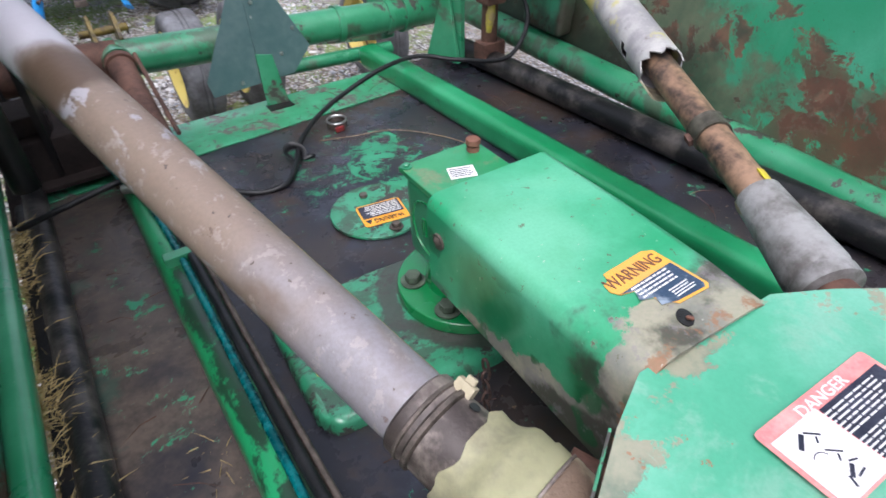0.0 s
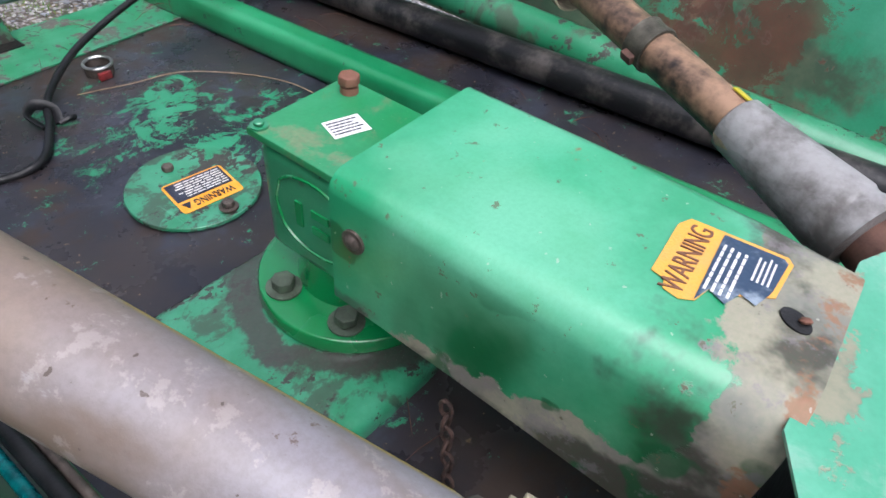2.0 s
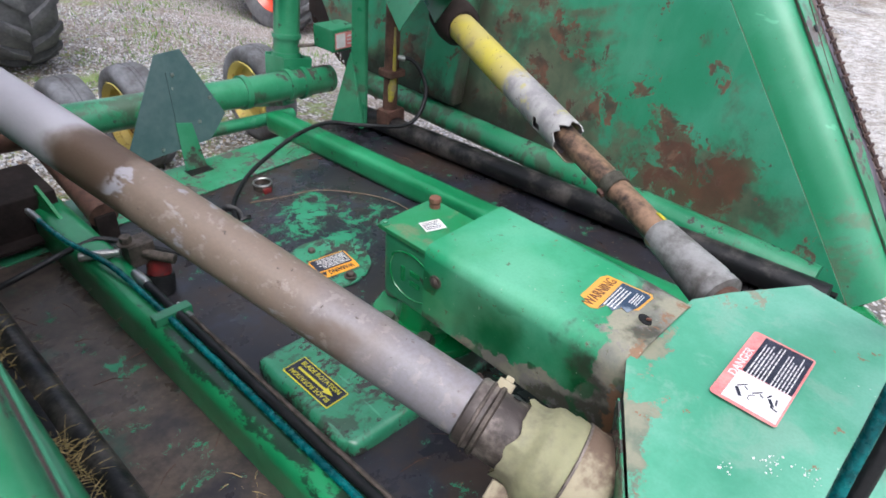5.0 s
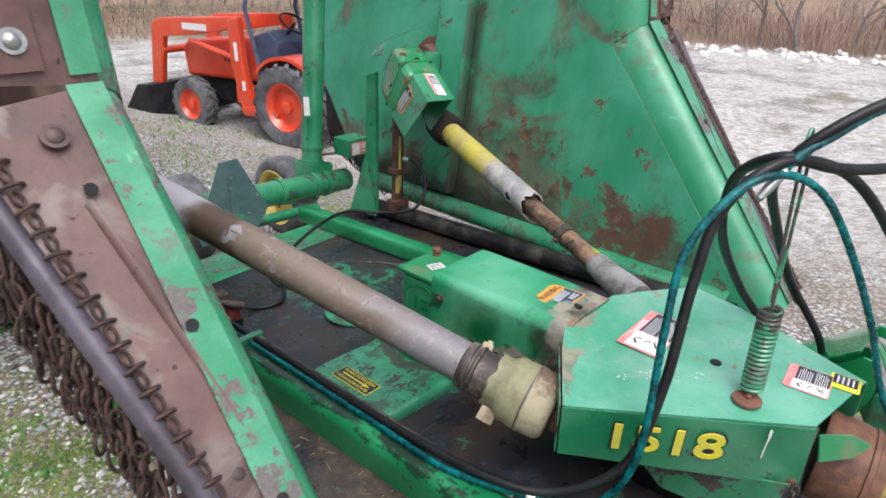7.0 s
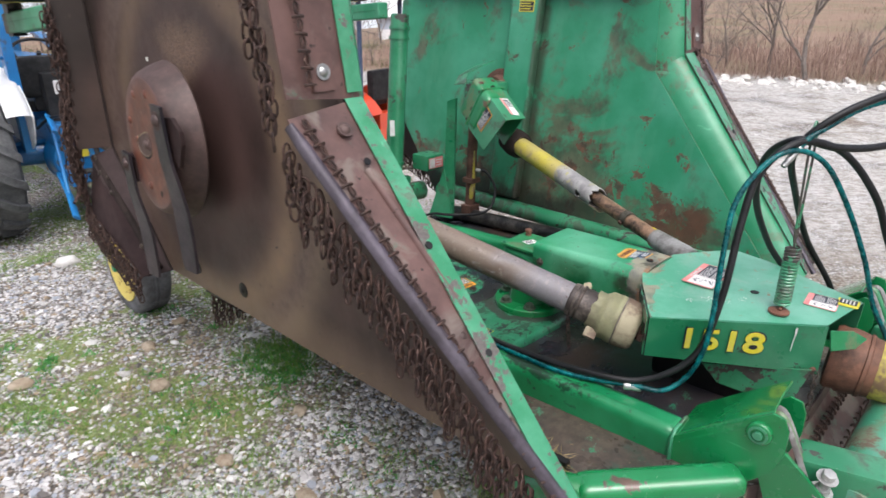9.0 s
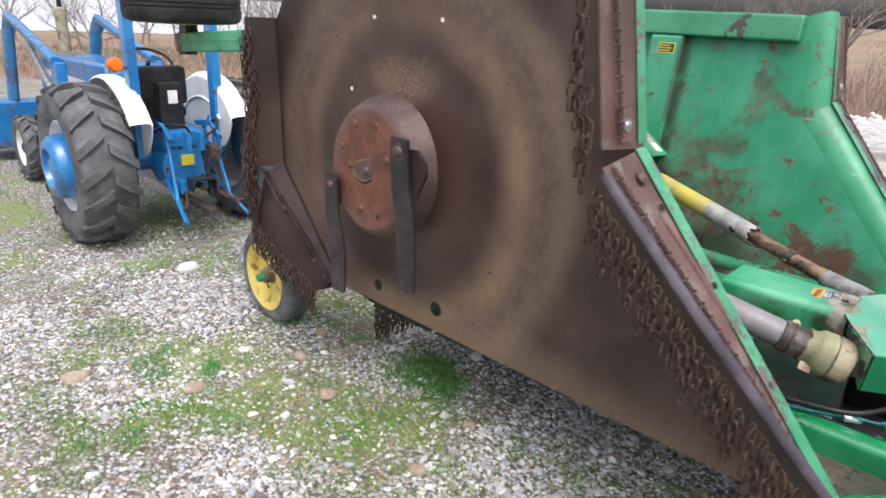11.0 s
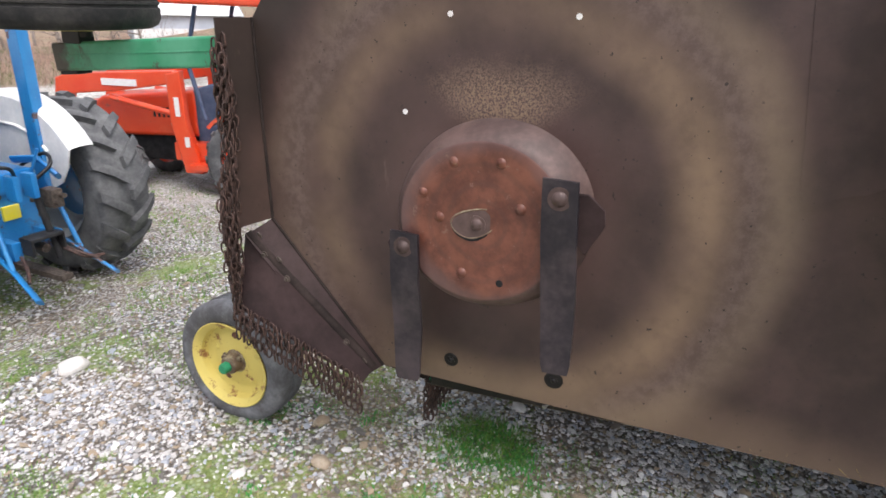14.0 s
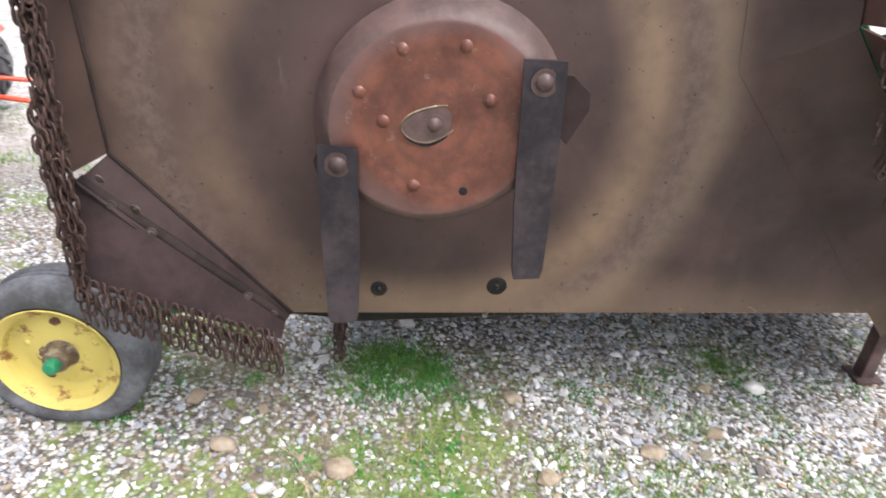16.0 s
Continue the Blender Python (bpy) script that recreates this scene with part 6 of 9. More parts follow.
chain_row((-0.46, 0.098, 0.425), (0.50, 0.098, 0.425), (0, -0.74, 0.67), 26, mower)
for i in range(44):
    hang((-0.48 + 0.98 * i / 43, 0.034, 0.352 + 0.008 * (i % 2)), (2, 3)[i % 2], mower)
loose = part("loose_chain", joined(*[sweep([Vector((-0.128 + 0.003 * i + 0.007 * math.cos(u) * (i % 2), 0.122 + 0.007 * math.cos(u) * ((i + 1) % 2), 0.690 - 0.021 * i + 0.014 * math.sin(u))) for u in (j * math.pi / 5 for j in range(10))], 0.0026, 5, True) for i in range(9)]), "bolt")
tagged(loose, "short pale chain hanging from the hood's front bolt", "chain")


def build_wing(near):
    """A wing folded upright. Built with x outward from the deck sheet, then set at its side and lean."""
    if near:
        place = Matrix.Translation((-0.915, 0, 0)) @ Matrix.Diagonal((-1, 1, 1, 1))
        ztop, label = 1.99, "folded mower wing showing its grimy brown underside"
    else:
        place = Matrix(((1, 0.035, 0.15, 0.91 - 0.035 * 0.7 - 0.15 * 0.6), (0, 1, 0, 0), (0, 0, 1, 0), (0, 0, 0, 1)))
        ztop, label = 1.93, "folded mower wing showing its rusty green top side"
    wing = thing("mower_wing", (place @ Vector((0, 1.7, 0.5)))[:], label, "mower wing", "folded wings")

    def put(name, bm, mat, label="", flat=False, parent=wing):
        bm.transform(place)
        return part(name, bm, mat, parent, label, flat)

    yz = Matrix(((0, 0, 1, 0), (1, 0, 0, 0), (0, 1, 0, 0), (0, 0, 0, 1)))
    fold0, fold1, fold2 = (0.50, 0.505), (1.30, 1.41), (1.37, ztop)
    rear0, rear1, rear2, rear3 = (2.755, 0.505), (3.235, 1.05), (3.26, ztop - 0.2), (3.12, ztop)
    out = [fold0, rear0, rear1, rear2, rear3, fold2, fold1]
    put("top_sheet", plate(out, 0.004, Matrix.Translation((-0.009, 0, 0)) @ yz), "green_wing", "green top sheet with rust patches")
    put("underside", plate(out, 0.004, Matrix.Translation((-0.0045, 0, 0)) @ yz), "underside" if near else "rust", "brown grimy underside with tan rings")
    # front edge: bevel and skirt, lower diagonal and upper upright
    s0, s1, s2 = (0.425, 0.585), (1.195, 1.495), (1.285, ztop)

    def bevel_line(p, a):
        line = []
        for i in range(11):
            t = i / 10
            k = math.sin(math.pi * t) ** 0.8 * 0.046
            line.append((0.105 * t - k * 0.55, p[0] + (a[0] - p[0]) * t - k * 0.66, p[1] + (a[1] - p[1]) * t + k * 0.5))
        return line

    for p, q, a, b in ((fold0, fold1, s0, s1), (fold1, fold2, s1, s2)):
        n_low_in, n_up_in = (Vector((d[1], -d[0])).normalized() for d in ((fold1[0] - fold0[0], fold1[1] - fold0[1]), (fold2[0] - fold1[0], fold2[1] - fold1[1])))
        mitre = (n_low_in + n_up_in).normalized()
        inner = []
        for e, o in ((p, a), (q, b)):
            n_in = mitre if e == fold1 else n_low_in if e == fold0 else n_up_in
            inner.append([(0.0015, e[0] + 0.16 * n_in.x, e[1] + 0.16 * n_in.y), (0.006, e[0] + 0.09 * n_in.x, e[1] + 0.09 * n_in.y), (0.018, e[0] + 0.035 * n_in.x, e[1] + 0.035 * n_in.y), (0.042, e[0], e[1]), (0.075, (e[0] + o[0]) / 2 + 0.01, (e[1] + o[1]) / 2 - 0.005), (0.108, o[0] + 0.008, o[1] - 0.006)])
        put("bevel_lining", loft(inner, 0.001), "underside" if near else "rust", "grimy inner face of the front edge")
        put("edge_bevel", loft([bevel_line(p, a), bevel_line(q, b)], 0.004), "green_edge" if not near else "green_strip", "rounded green front edge")
    n_low = Vector((0, -0.76, 0.65))
    put("front_skirt", sheet([(0.06, *s0), (0.06, *s1), (0.30, s1[0] - 0.005, s1[1] - 0.03), (0.11 if near else 0.205, s0[0] + 0.005, s0[1] + 0.01)], n_low, 0.006), "skirt_front", "rusty front skirt plate")
    put("front_skirt", sheet([(0.06, *s1), (0.06, *s2), (0.29, s2[0], s2[1]), (0.29, s1[0] + 0.01, s1[1] + 0.02)], (0, -1, 0.2), 0.006), "skirt_front")
    wide = 0.115 if near else 0.152
    strip = lambda a, b, w0, w1: [(w0, *a), (w0, *b), (w1, *b), (w1, *a)]
    put("painted_strip", sheet([(v.x, v.y, v.z) for v in (Vector(p) + n_low * 0.007 for p in strip(s0, s1, 0.055, wide))], n_low, 0.003), "green_strip", "chipped green strip")
    put("painted_strip", sheet([(v.x, v.y, v.z) for v in (Vector(p) + Vector((0, -0.007, 0.001)) for p in strip((s1[0], s1[1] + 0.02), s2, 0.055, 0.105))], (0, -1, 0.2), 0.003), "green_strip")
    a, b = Vector((0.105, s0[0] - 0.005, s0[1] + 0.01)), Vector((0.30, s1[0] - 0.01, s1[1] - 0.045))
    run = (b - a).normalized()
    flat = run.cross(n_low).normalized()
    flat = flat if flat.x > 0 else -flat
    rings = []
    for t, w in ((-0.02, 0.009), (0.0, 0.014), (0.25, 0.018), (0.6, 0.019), (0.95, 0.017), (1.0, 0.011)):
        c = a.lerp(b, t) + n_low * 0.008 + Vector((0.0, 0.0, -0.010 * math.sin(math.pi * max(t, 0.0))))
        rings.append([c + flat * w * math.cos(u) + n_low * (0.011 * math.sin(u) - 0.010 * max(0.0, math.cos(u)) ** 2) for u in (k * math.pi / 8 for k in range(16))])
    bar = polys([v for ring in rings for v in ring], [(i * 16 + j, i * 16 + (j + 1) % 16, (i + 1) * 16 + (j + 1) % 16, (i + 1) * 16 + j) for i in range(len(rings) - 1) for j in range(16)] + [tuple(range(15, -1, -1)), tuple(range(80, 96))])
    put("skid_bar", bar, "skid", "worn bare steel skid bar")
    put("plate_crease", sweep([Vector((0.16, 1.06, 1.335)) + n_low * 0.006, Vector((0.10, 0.80, 1.024)) + n_low * 0.006], 0.006, 8, squash=(1.6, 0.6)), "skirt_front")
    for w, y, z in ((0.165, 1.13, 1.434), (0.135, 0.963, 1.20), (0.13, 0.747, 0.955)):
        put("skirt_bolt", dome_bolt(Vector((w, y, z)) + n_low * 0.0, n_low, 0.015), "skirt")
    put("skirt_bolt", dome_bolt((0.175, 1.195, 1.575), (0, -1, 0.2), 0.014), "steel", "zinc bolt")
    put("bolt_hole", lathe([(0.011, 0), (0.011, 0.002)], basis(Vector((0.15, 1.07, 1.352)) + n_low * 0.008, n_low), 14), "black")
    put("bolt_hole", lathe([(0.011, 0), (0.011, 0.002)], basis(Vector((0.10, 0.90, 1.148)) + n_low * 0.012, n_low), 14), "black")
    put("bolt_hole", lathe([(0.011, 0), (0.011, 0.002)], basis(Vector((0.09, 0.70, 0.905)) + n_low * 0.012, n_low), 14), "black")
    put("skirt_bracket", sheet([(0.14, 1.20, 1.525), (0.21, 1.20, 1.525), (0.21, 1.215, 1.62), (0.14, 1.215, 1.62)], (0, -1, 0.2), 0.012), "skirt_front")

    # chain curtain with its row of staples
    def curtain(p, q, count, ks):
        p, q = Vector(p), Vector(q)
        for i in range(count):
            t = (i + 0.5) / count
            at = p.lerp(q, t) - n_low * 0.034 + Vector((chain_rnd.uniform(-0.012, 0.010), chain_rnd.uniform(-0.006, 0.006), -0.012))
            hang((place @ at)[:], chain_rnd.choice(ks), wing)

    curtain((0.125, s0[0] + 0.02, s0[1] + 0.02), (0.315, s1[0] - 0.02, s1[1] - 0.05), 56, (3, 4, 4, 5))
    if near:
        chain_row(Vector((0.112, s0[0] + 0.02, s0[1] + 0.02)), Vector((0.262, s1[0] - 0.02, s1[1] - 0.05)) + n_low * 0.004, n_low, 27, wing, place)
    if not near:
        chain_row(Vector((0.178, *s0)) + n_low * 0.006, Vector((0.178, *s1)) + n_low * 0.006, n_low, 34, wing, place, 0.015, 0.0048)
    for i in range(10):
        t = (i + 0.5) / 10
        at = Vector((0.30, s1[0] + 0.03, s1[1] + 0.03)).lerp(Vector((0.30, s2[0] + 0.02, s2[1] - 0.02)), t)
        hang((place @ (at + Vector((chain_rnd.uniform(0, 0.02), chain_rnd.uniform(0.0, 0.03), 0))))[:], chain_rnd.choice((4, 4, 5)), wing)
    chain_row(Vector((0.225, s1[0] - 0.006, s1[1] + 0.03)), Vector((0.225, s2[0] - 0.006, s2[1] - 0.02)), (0, -1, 0.2), 11, wing, place)

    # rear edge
    # the near wing's lower rear skirt takes the darkest skirt brown
    put("rear_skirt", sheet([(-0.004, *rear0), (-0.004, *rear1), (0.10, rear1[0] + 0.06, rear1[1] - 0.05), (0.11, rear0[0] + 0.04, rear0[1] - 0.01)], (0, 1, -0.9), 0.005), "skirt_low" if near else "green_worn", "rear skirt plate")
    put("rear_skirt", sheet([(-0.004, *rear1), (-0.004, *rear2), (0.16, rear2[0] + 0.03, rear2[1]), (0.16, rear1[0] + 0.04, rear1[1])], (0, 1, 0), 0.005), "underside" if near else "green_worn")
    put("fold_seam", sweep([(0.004, *rear0), (0.004, *rear1), (0.004, *rear2)], 0.006, 8), "grime" if near else "green_wing")
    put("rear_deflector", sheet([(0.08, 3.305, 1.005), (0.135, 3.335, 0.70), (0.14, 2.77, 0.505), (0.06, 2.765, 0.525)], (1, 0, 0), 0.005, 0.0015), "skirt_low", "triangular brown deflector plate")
    put("deflector_flange", sweep([(0.078, 3.300, 1.000), (0.062, 2.768, 0.527)], 0.019, 10), "grime", "folded flange above the deflector")
    for k in (0.15, 0.33, 0.8):
        put("flange_bolt", hexbolt((0.094 - 0.016 * k, 3.300 - 0.532 * k, 1.000 - 0.473 * k), (1, 0, 0), 0.010, 0.008), "bolt", "")
    for w, y, z in ((0.075, 3.231, 1.01), (0.060, 3.158, 0.916), (0.052, 2.901, 0.627), (0.055, 2.80, 0.555)):
        put("skirt_bolt", dome_bolt((w + 0.022, y, z), (1, 0.4, -0.4), 0.009), "bolt")
    for i in range(46):
        t = i / 45
        at = Vector((0.15 + 0.02 * math.sin(7 * t), 3.295 - 0.01 * t, 1.02 + (ztop - 0.25 - 1.02) * t))
        hang((place @ (at + Vector((chain_rnd.uniform(-0.02, 0.03), chain_rnd.uniform(-0.02, 0.025), 0))))[:], chain_rnd.choice((5, 6, 7)), wing)
    for row, lift in ((0, 0.014), (1, -0.014)):
        for i in range(24):
            at = Vector((0.150 + 0.010 * row, 3.335, 0.715 + lift)).lerp(Vector((0.155 + 0.010 * row, 2.775, 0.515 + lift)), (i + 0.5 * row) / 23.5)
            hang((place @ at)[:], 3 if row else 2, wing)
    for i in range(7):
        hang((place @ Vector((0.15, 3.31 + 0.012 * (i % 3), 0.99 - 0.03 * i)))[:], chain_rnd.choice((4, 5)), wing)

    # top side: hinge tube, top tube and rib
    put("hinge_tube", sweep([(-0.05 if not near else -0.040, 0.60, 0.560), (-0.05 if not near else -0.040, 2.68, 0.560)], 0.045 if not near else 0.030, 18), "green_axle" if not near else "green", "round green tube along the hinge edge")
    put("top_tube", box((-0.07, 1.40, ztop - 0.14), (-0.0095, 3.1, ztop - 0.005), 0.016, None, 3), "green", "square green tube along the outer edge")
    put("rib", box((-0.075, 2.03, 0.62), (-0.0095, 2.24, ztop - 0.142), 0.02, None, 3), "green_wing", "pressed rib across the wing")
    return wing, place


near_wing, near_place = build_wing(True)
far_wing, far_place = build_wing(False)

# small decal high on the far wing rib
m = far_place @ decal_frame((-0.0765, 2.12, 1.715), (0, -1, 0), (0, 0, 1))
fd = flat_rect(0.105, 0.06, m, "label_yellow", far_wing, "rib_decal", label="small yellow and dark decal")
flat_rect(0.095, 0.05, m, "label_navy", fd, "text_field", lift=0.0008)
text_bars(0.085, 0.042, 3, m, "label_yellow", fd, 0, 0, 0.0016, 21)

# blade pan on the near wing's underside
pan = thing("blade_pan", (-1.10, 2.306, 1.22), "round rust-red blade pan bolted to the mower spindle", "blade pan")
pm = basis((-0.918, 2.306, 1.22), (-1, 0.12, 0.0))
OVAL = pm @ Matrix.Rotation(radians(26.7), 4, "Z") @ Matrix.Diagonal((1.13, 1.0, 1.0, 1.0)) @ Matrix.Rotation(radians(-26.7), 4, "Z")
part("spindle_housing", lathe([(0.11, 0.0), (0.11, 0.03), (0.075, 0.05), (0.07, 0.12)], pm, 28), "rust", pan)
part("dish_side", lathe([(0.02, 0.110), (0.24, 0.080), (0.300, 0.078), (0.306, 0.086), (0.298, 0.115), (0.276, 0.165), (0.262, 0.181), (0.252, 0.187)], OVAL, 64, False), "skirt", pan, "grimy brown rim of the dish")
part("dish_face", lathe([(0.252, 0.187), (0.244, 0.190), (0.222, 0.189), (0.205, 0.1925), (0.188, 0.1885), (0.135, 0.1875), (0.118, 0.190), (0.09, 0.189), (0.05, 0.190), (0.045, 0.186), (0.005, 0.185)], OVAL, 64), "disc_rust", pan, "flat rust-red face")


def on_pan(y, z, h):
    v = Vector((-0.918 + 0.12 * (y - 2.306), y, z)) + Vector((-1, 0.12, 0)).normalized() * h
    return v


for y, z in ((2.232, 1.438), (2.518, 1.299), (2.158, 1.296), (2.36, 1.03), (2.45, 1.22), (2.40, 1.42)):
    part("dimple", lathe([(0.019, -0.004), (0.016, 0.002), (0.009, 0.006), (0.001, 0.007)], basis(on_pan(2.306 + 0.92 * (y - 2.306), 1.22 + 0.92 * (z - 1.22), 0.190), (-1, 0.12, 0)), 16), "disc_rust", pan)
part("pan_hole", lathe([(0.012, 0), (0.012, 0.002)], basis(on_pan(2.221, 1.04, 0.1905), (-1, 0.12, 0)), 14), "black", pan)
oval = [(0.080 * math.cos(a) + 0.012 * math.sin(2 * a), 0.044 * math.sin(a) + 0.020 * math.cos(a)) for a in (i * math.pi / 14 for i in range(28))]
part("spindle_recess", joined(*[plate(oval, 0.0025, decal_frame(on_pan(2.306, 1.22, 0.1895), (0, -1, 0), (0, 0, 1)), 0.0008)]), "skirt", pan, "dusty pressed oval around the spindle nut")
# black oval set off below the plate, leaving a dark crescent
part("recess_crescent", plate(oval, 0.0015, decal_frame(on_pan(2.303, 1.214, 0.1892), (0, -1, 0), (0, 0, 1)) @ Matrix.Diagonal((1.06, 1.10, 1.0, 1.0))), "black", pan)
part("recess_rim", sweep([decal_frame(on_pan(2.306, 1.22, 0.1915), (0, -1, 0), (0, 0, 1)) @ Vector((x * 1.03 - 0.001, y * 1.05 + 0.002, 0)) for x, y in oval], 0.0024, 6, True), "cone", pan)
part("spindle_nut", dome_bolt(on_pan(2.306, 1.22, 0.192), (-1, 0, 0), 0.019), "skirt", pan)
for (by, bz), lean, length in (((2.044, 1.352), 2.5, 0.575), ((2.554, 1.104), 0.0, 0.525)):
    if by < 2.3:
        ear = [(0.02, 0.012), (-0.050, 0.016), (-0.098, -0.024), (-0.104, -0.070), (-0.056, -0.165), (0.03, -0.06)]
    else:
        ear = [(-0.02, -0.075), (0.045, -0.085), (0.078, -0.050), (0.092, 0.000), (0.076, 0.030), (0.030, 0.044), (-0.02, 0.03)]
    # ears coloured dark for the shade they stand in
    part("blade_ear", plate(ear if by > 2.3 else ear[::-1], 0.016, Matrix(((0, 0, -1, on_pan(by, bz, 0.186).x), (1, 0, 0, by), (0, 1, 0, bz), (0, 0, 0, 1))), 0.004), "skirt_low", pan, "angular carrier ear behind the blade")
    secs = []
    for t, wid, off, tw in ((-0.092, 0.052, 0.0, 0), (0.0, 0.053, 0.0, 0), (0.25, 0.053, 0.004, 2), (0.42, 0.053, 0.018, 5), (0.58, 0.052, 0.028, 9), (0.75, 0.049, 0.030, 11), (0.95, 0.045, 0.030, 12), (1.0, 0.038, 0.030, 12)):
        zz, yy = bz - t * length, by - lean * 0.01 * t
        c, sn = math.cos(radians(tw)), math.sin(radians(tw))
        secs.append([on_pan(yy + u * wid * c, zz, 0.220 - off + u * wid * sn) for u in (-1.0, -0.9, 0.0, 0.9, 1.0)])
    blade = part("blade", loft(secs, 0.012), "blade_steel", pan, "dark worn free-swinging blade hanging from its bolt")
    part("blade_bolt", dome_bolt(on_pan(by, bz, 0.220), (-1, 0, 0), 0.023), "skirt", blade)
for y, z, r in ((2.08, 0.612, 0.034), (2.471, 0.600, 0.028)):
    part("blade_mark", joined(lathe([(r, 0), (r * 0.8, 0.004)], basis((-0.9155, y, z), (-1, 0, 0)), 20), dome_bolt((-0.918, y, z), (-1, 0, 0), 0.010)), "black_pipe", near_wing, "dark greasy bolt spot")
# daylight through four small holes, put on as white discs
for y, z in ((2.664, 1.51), (2.511, 1.823), (2.111, 1.827), (1.398, 1.856)):
    part("daylight_disc", lathe([(0.009, 0), (0.009, 0.0015)], basis((-0.9155, y, z), (-1, 0, 0)), 14), "label_white", near_wing, "white disc for daylight through a small round hole")

# ---- wing gearboxes with their shields ----
def wing_gearbox(place, near):
    gb = thing("wing_gearbox", (place @ Vector((-0.1, 2.25, 1.2)))[:], "green wing gearbox with angular shield and decals" if not near else "green cast wing gearbox on its rusty base", "gearbox", "wing gearboxes")

    def put(name, bm, mat, label="", parent=gb):
        bm.transform(place)
        return part(name, bm, mat, parent, label)

    put("round_base", lathe([(0.14, 0), (0.14, 0.02), (0.105, 0.025), (0.10, 0.10)], basis((-0.012, 2.28, 1.22), (-1, 0, 0)), 36), "rust")
    put("casting", box((-0.24, 2.17, 1.12), (-0.08, 2.40, 1.30), 0.025), "green_worn")
    return gb


fg = wing_gearbox(far_place, False)
wing_gearbox(near_place, True)
shaft_dir = (Vector(FB) - Vector(FA)).normalized()
lift_dir = Vector((0.329, 0.822, 0.4625)).normalized()


def gear_part(name, bm, mat, label="", parent=fg):
    return part(name, bm, mat, parent, label)


# three-sided shield over the shaft's end, open towards the shaft
ridge, foot, brow = Vector((0.570, 1.870, 1.155)), Vector((0.565, 2.010, 0.975)), Vector((0.712, 1.860, 1.150))
sill = brow + (foot - ridge) * 0.9
run = lift_dir * 0.26
lip = Vector((0.012, -0.004, -0.003))
gear_part("shield_plate", sheet([ridge, foot, foot + run, ridge + run], (-1, -0.1, 0.2), 0.005, 0.0018), "green", "shield side with orange decal")
gear_part("shield_plate", sheet([ridge - lip * 0.3, ridge - lip * 0.3 + run, brow + lip + run, brow + lip], (0, -0.4, 1), 0.005, 0.0018), "green")
gear_part("shield_plate", sheet([brow, sill, sill + run, brow + run], (1, 0.1, -0.2), 0.005, 0.0018), "green")
# cast case behind the shield, its cap bolted on
across = (brow - ridge).normalized()
frame_m = Matrix((across, lift_dir, across.cross(lift_dir))).transposed().to_4x4()
frame_m.translation = (ridge + foot + brow + sill) / 4 + run
case = gear_part("gear_case", box((-0.090, -0.10, -0.118), (0.085, 0.125, 0.122), 0.040, frame_m, 4), "green_lid", "dusty green cast gear case")
gear_part("case_flange", box((-0.096, -0.012, -0.124), (0.091, 0.006, 0.128), 0.012, frame_m, 3), "green_lid", "", case)
for x, z in ((-0.078, 0.095), (0.070, 0.100), (-0.080, -0.02), (0.0, 0.118), (-0.080, -0.09)):
    gear_part("case_bolt", hexbolt(frame_m @ Vector((x, 0.006, z)), lift_dir, 0.011, 0.010), "bolt", "", case)
for x, y in ((-0.055, 0.055), (0.040, 0.070)):
    gear_part("case_plug", dome_bolt(frame_m @ Vector((x, y, 0.117)), frame_m.to_3x3() @ Vector((0, 0, 1)), 0.013), "rust", "", case)
gear_part("bent_flap", loft([[(0.600, 2.19, 1.318), (0.655, 2.215, 1.365), (0.74, 2.225, 1.388), (0.905, 2.235, 1.418)], [(0.635, 2.30, 1.300), (0.685, 2.31, 1.345), (0.77, 2.32, 1.370), (0.925, 2.33, 1.400)]], 0.006), "green", "bent green flap above the gear case")
gear_part("shaft_boot", lathe([(0.058, -0.02), (0.074, 0.0), (0.078, 0.05), (0.070, 0.13), (0.05, 0.15)], basis(Vector(FB) - shaft_dir * 0.135, shaft_dir), 28), "grime", "black greasy boot")
mid = (ridge + foot) / 2 + lift_dir * 0.155
along_face = (ridge - foot).normalized()
face_n = along_face.cross(lift_dir).normalized()
face_n = face_n if face_n.x < 0 else -face_n
x_ax = along_face if along_face.cross(lift_dir).dot(face_n) > 0 else -along_face
m = decal_frame(mid + face_n * 0.0065 + along_face * 0.01, x_ax, lift_dir)
d = flat_rect(0.125, 0.105, m, "label_orange", fg, "warning_decal", label="orange and grey warning decal", corner=0.004)
flat_rect(0.115, 0.066, m, "label_navy", d, "text_field", 0, -0.014, 0.0008)
text_bars(0.105, 0.056, 5, m, "label_white", d, 0, -0.014, 0.0016, 31)
top_n = lift_dir.cross(across).normalized()
top_n = top_n if top_n.z > 0 else -top_n
m = decal_frame((ridge + brow) / 2 + across * 0.018 + lift_dir * 0.105 + top_n * 0.0075, lift_dir, top_n.cross(lift_dir))
d = flat_rect(0.150, 0.058, m, "label_white", fg, "danger_decal", label="red and white danger decal", corner=0.004)
flat_rect(0.150, 0.014, m, "label_red", d, "header", 0, 0.021, 0.0008)
flat_rect(0.062, 0.036, m, "label_navy", d, "text_field", 0.030, -0.006, 0.0008)
text_bars(0.055, 0.032, 4, m, "label_white", d, 0.030, -0.006, 0.0016, 33)


# ---- rear of the mower ----
part("axle_tube", sweep([(-0.80, 2.80, 0.648), (0.86, 2.80, 0.535)], 0.063, 24), "green_axle", mower, "round green axle tube")
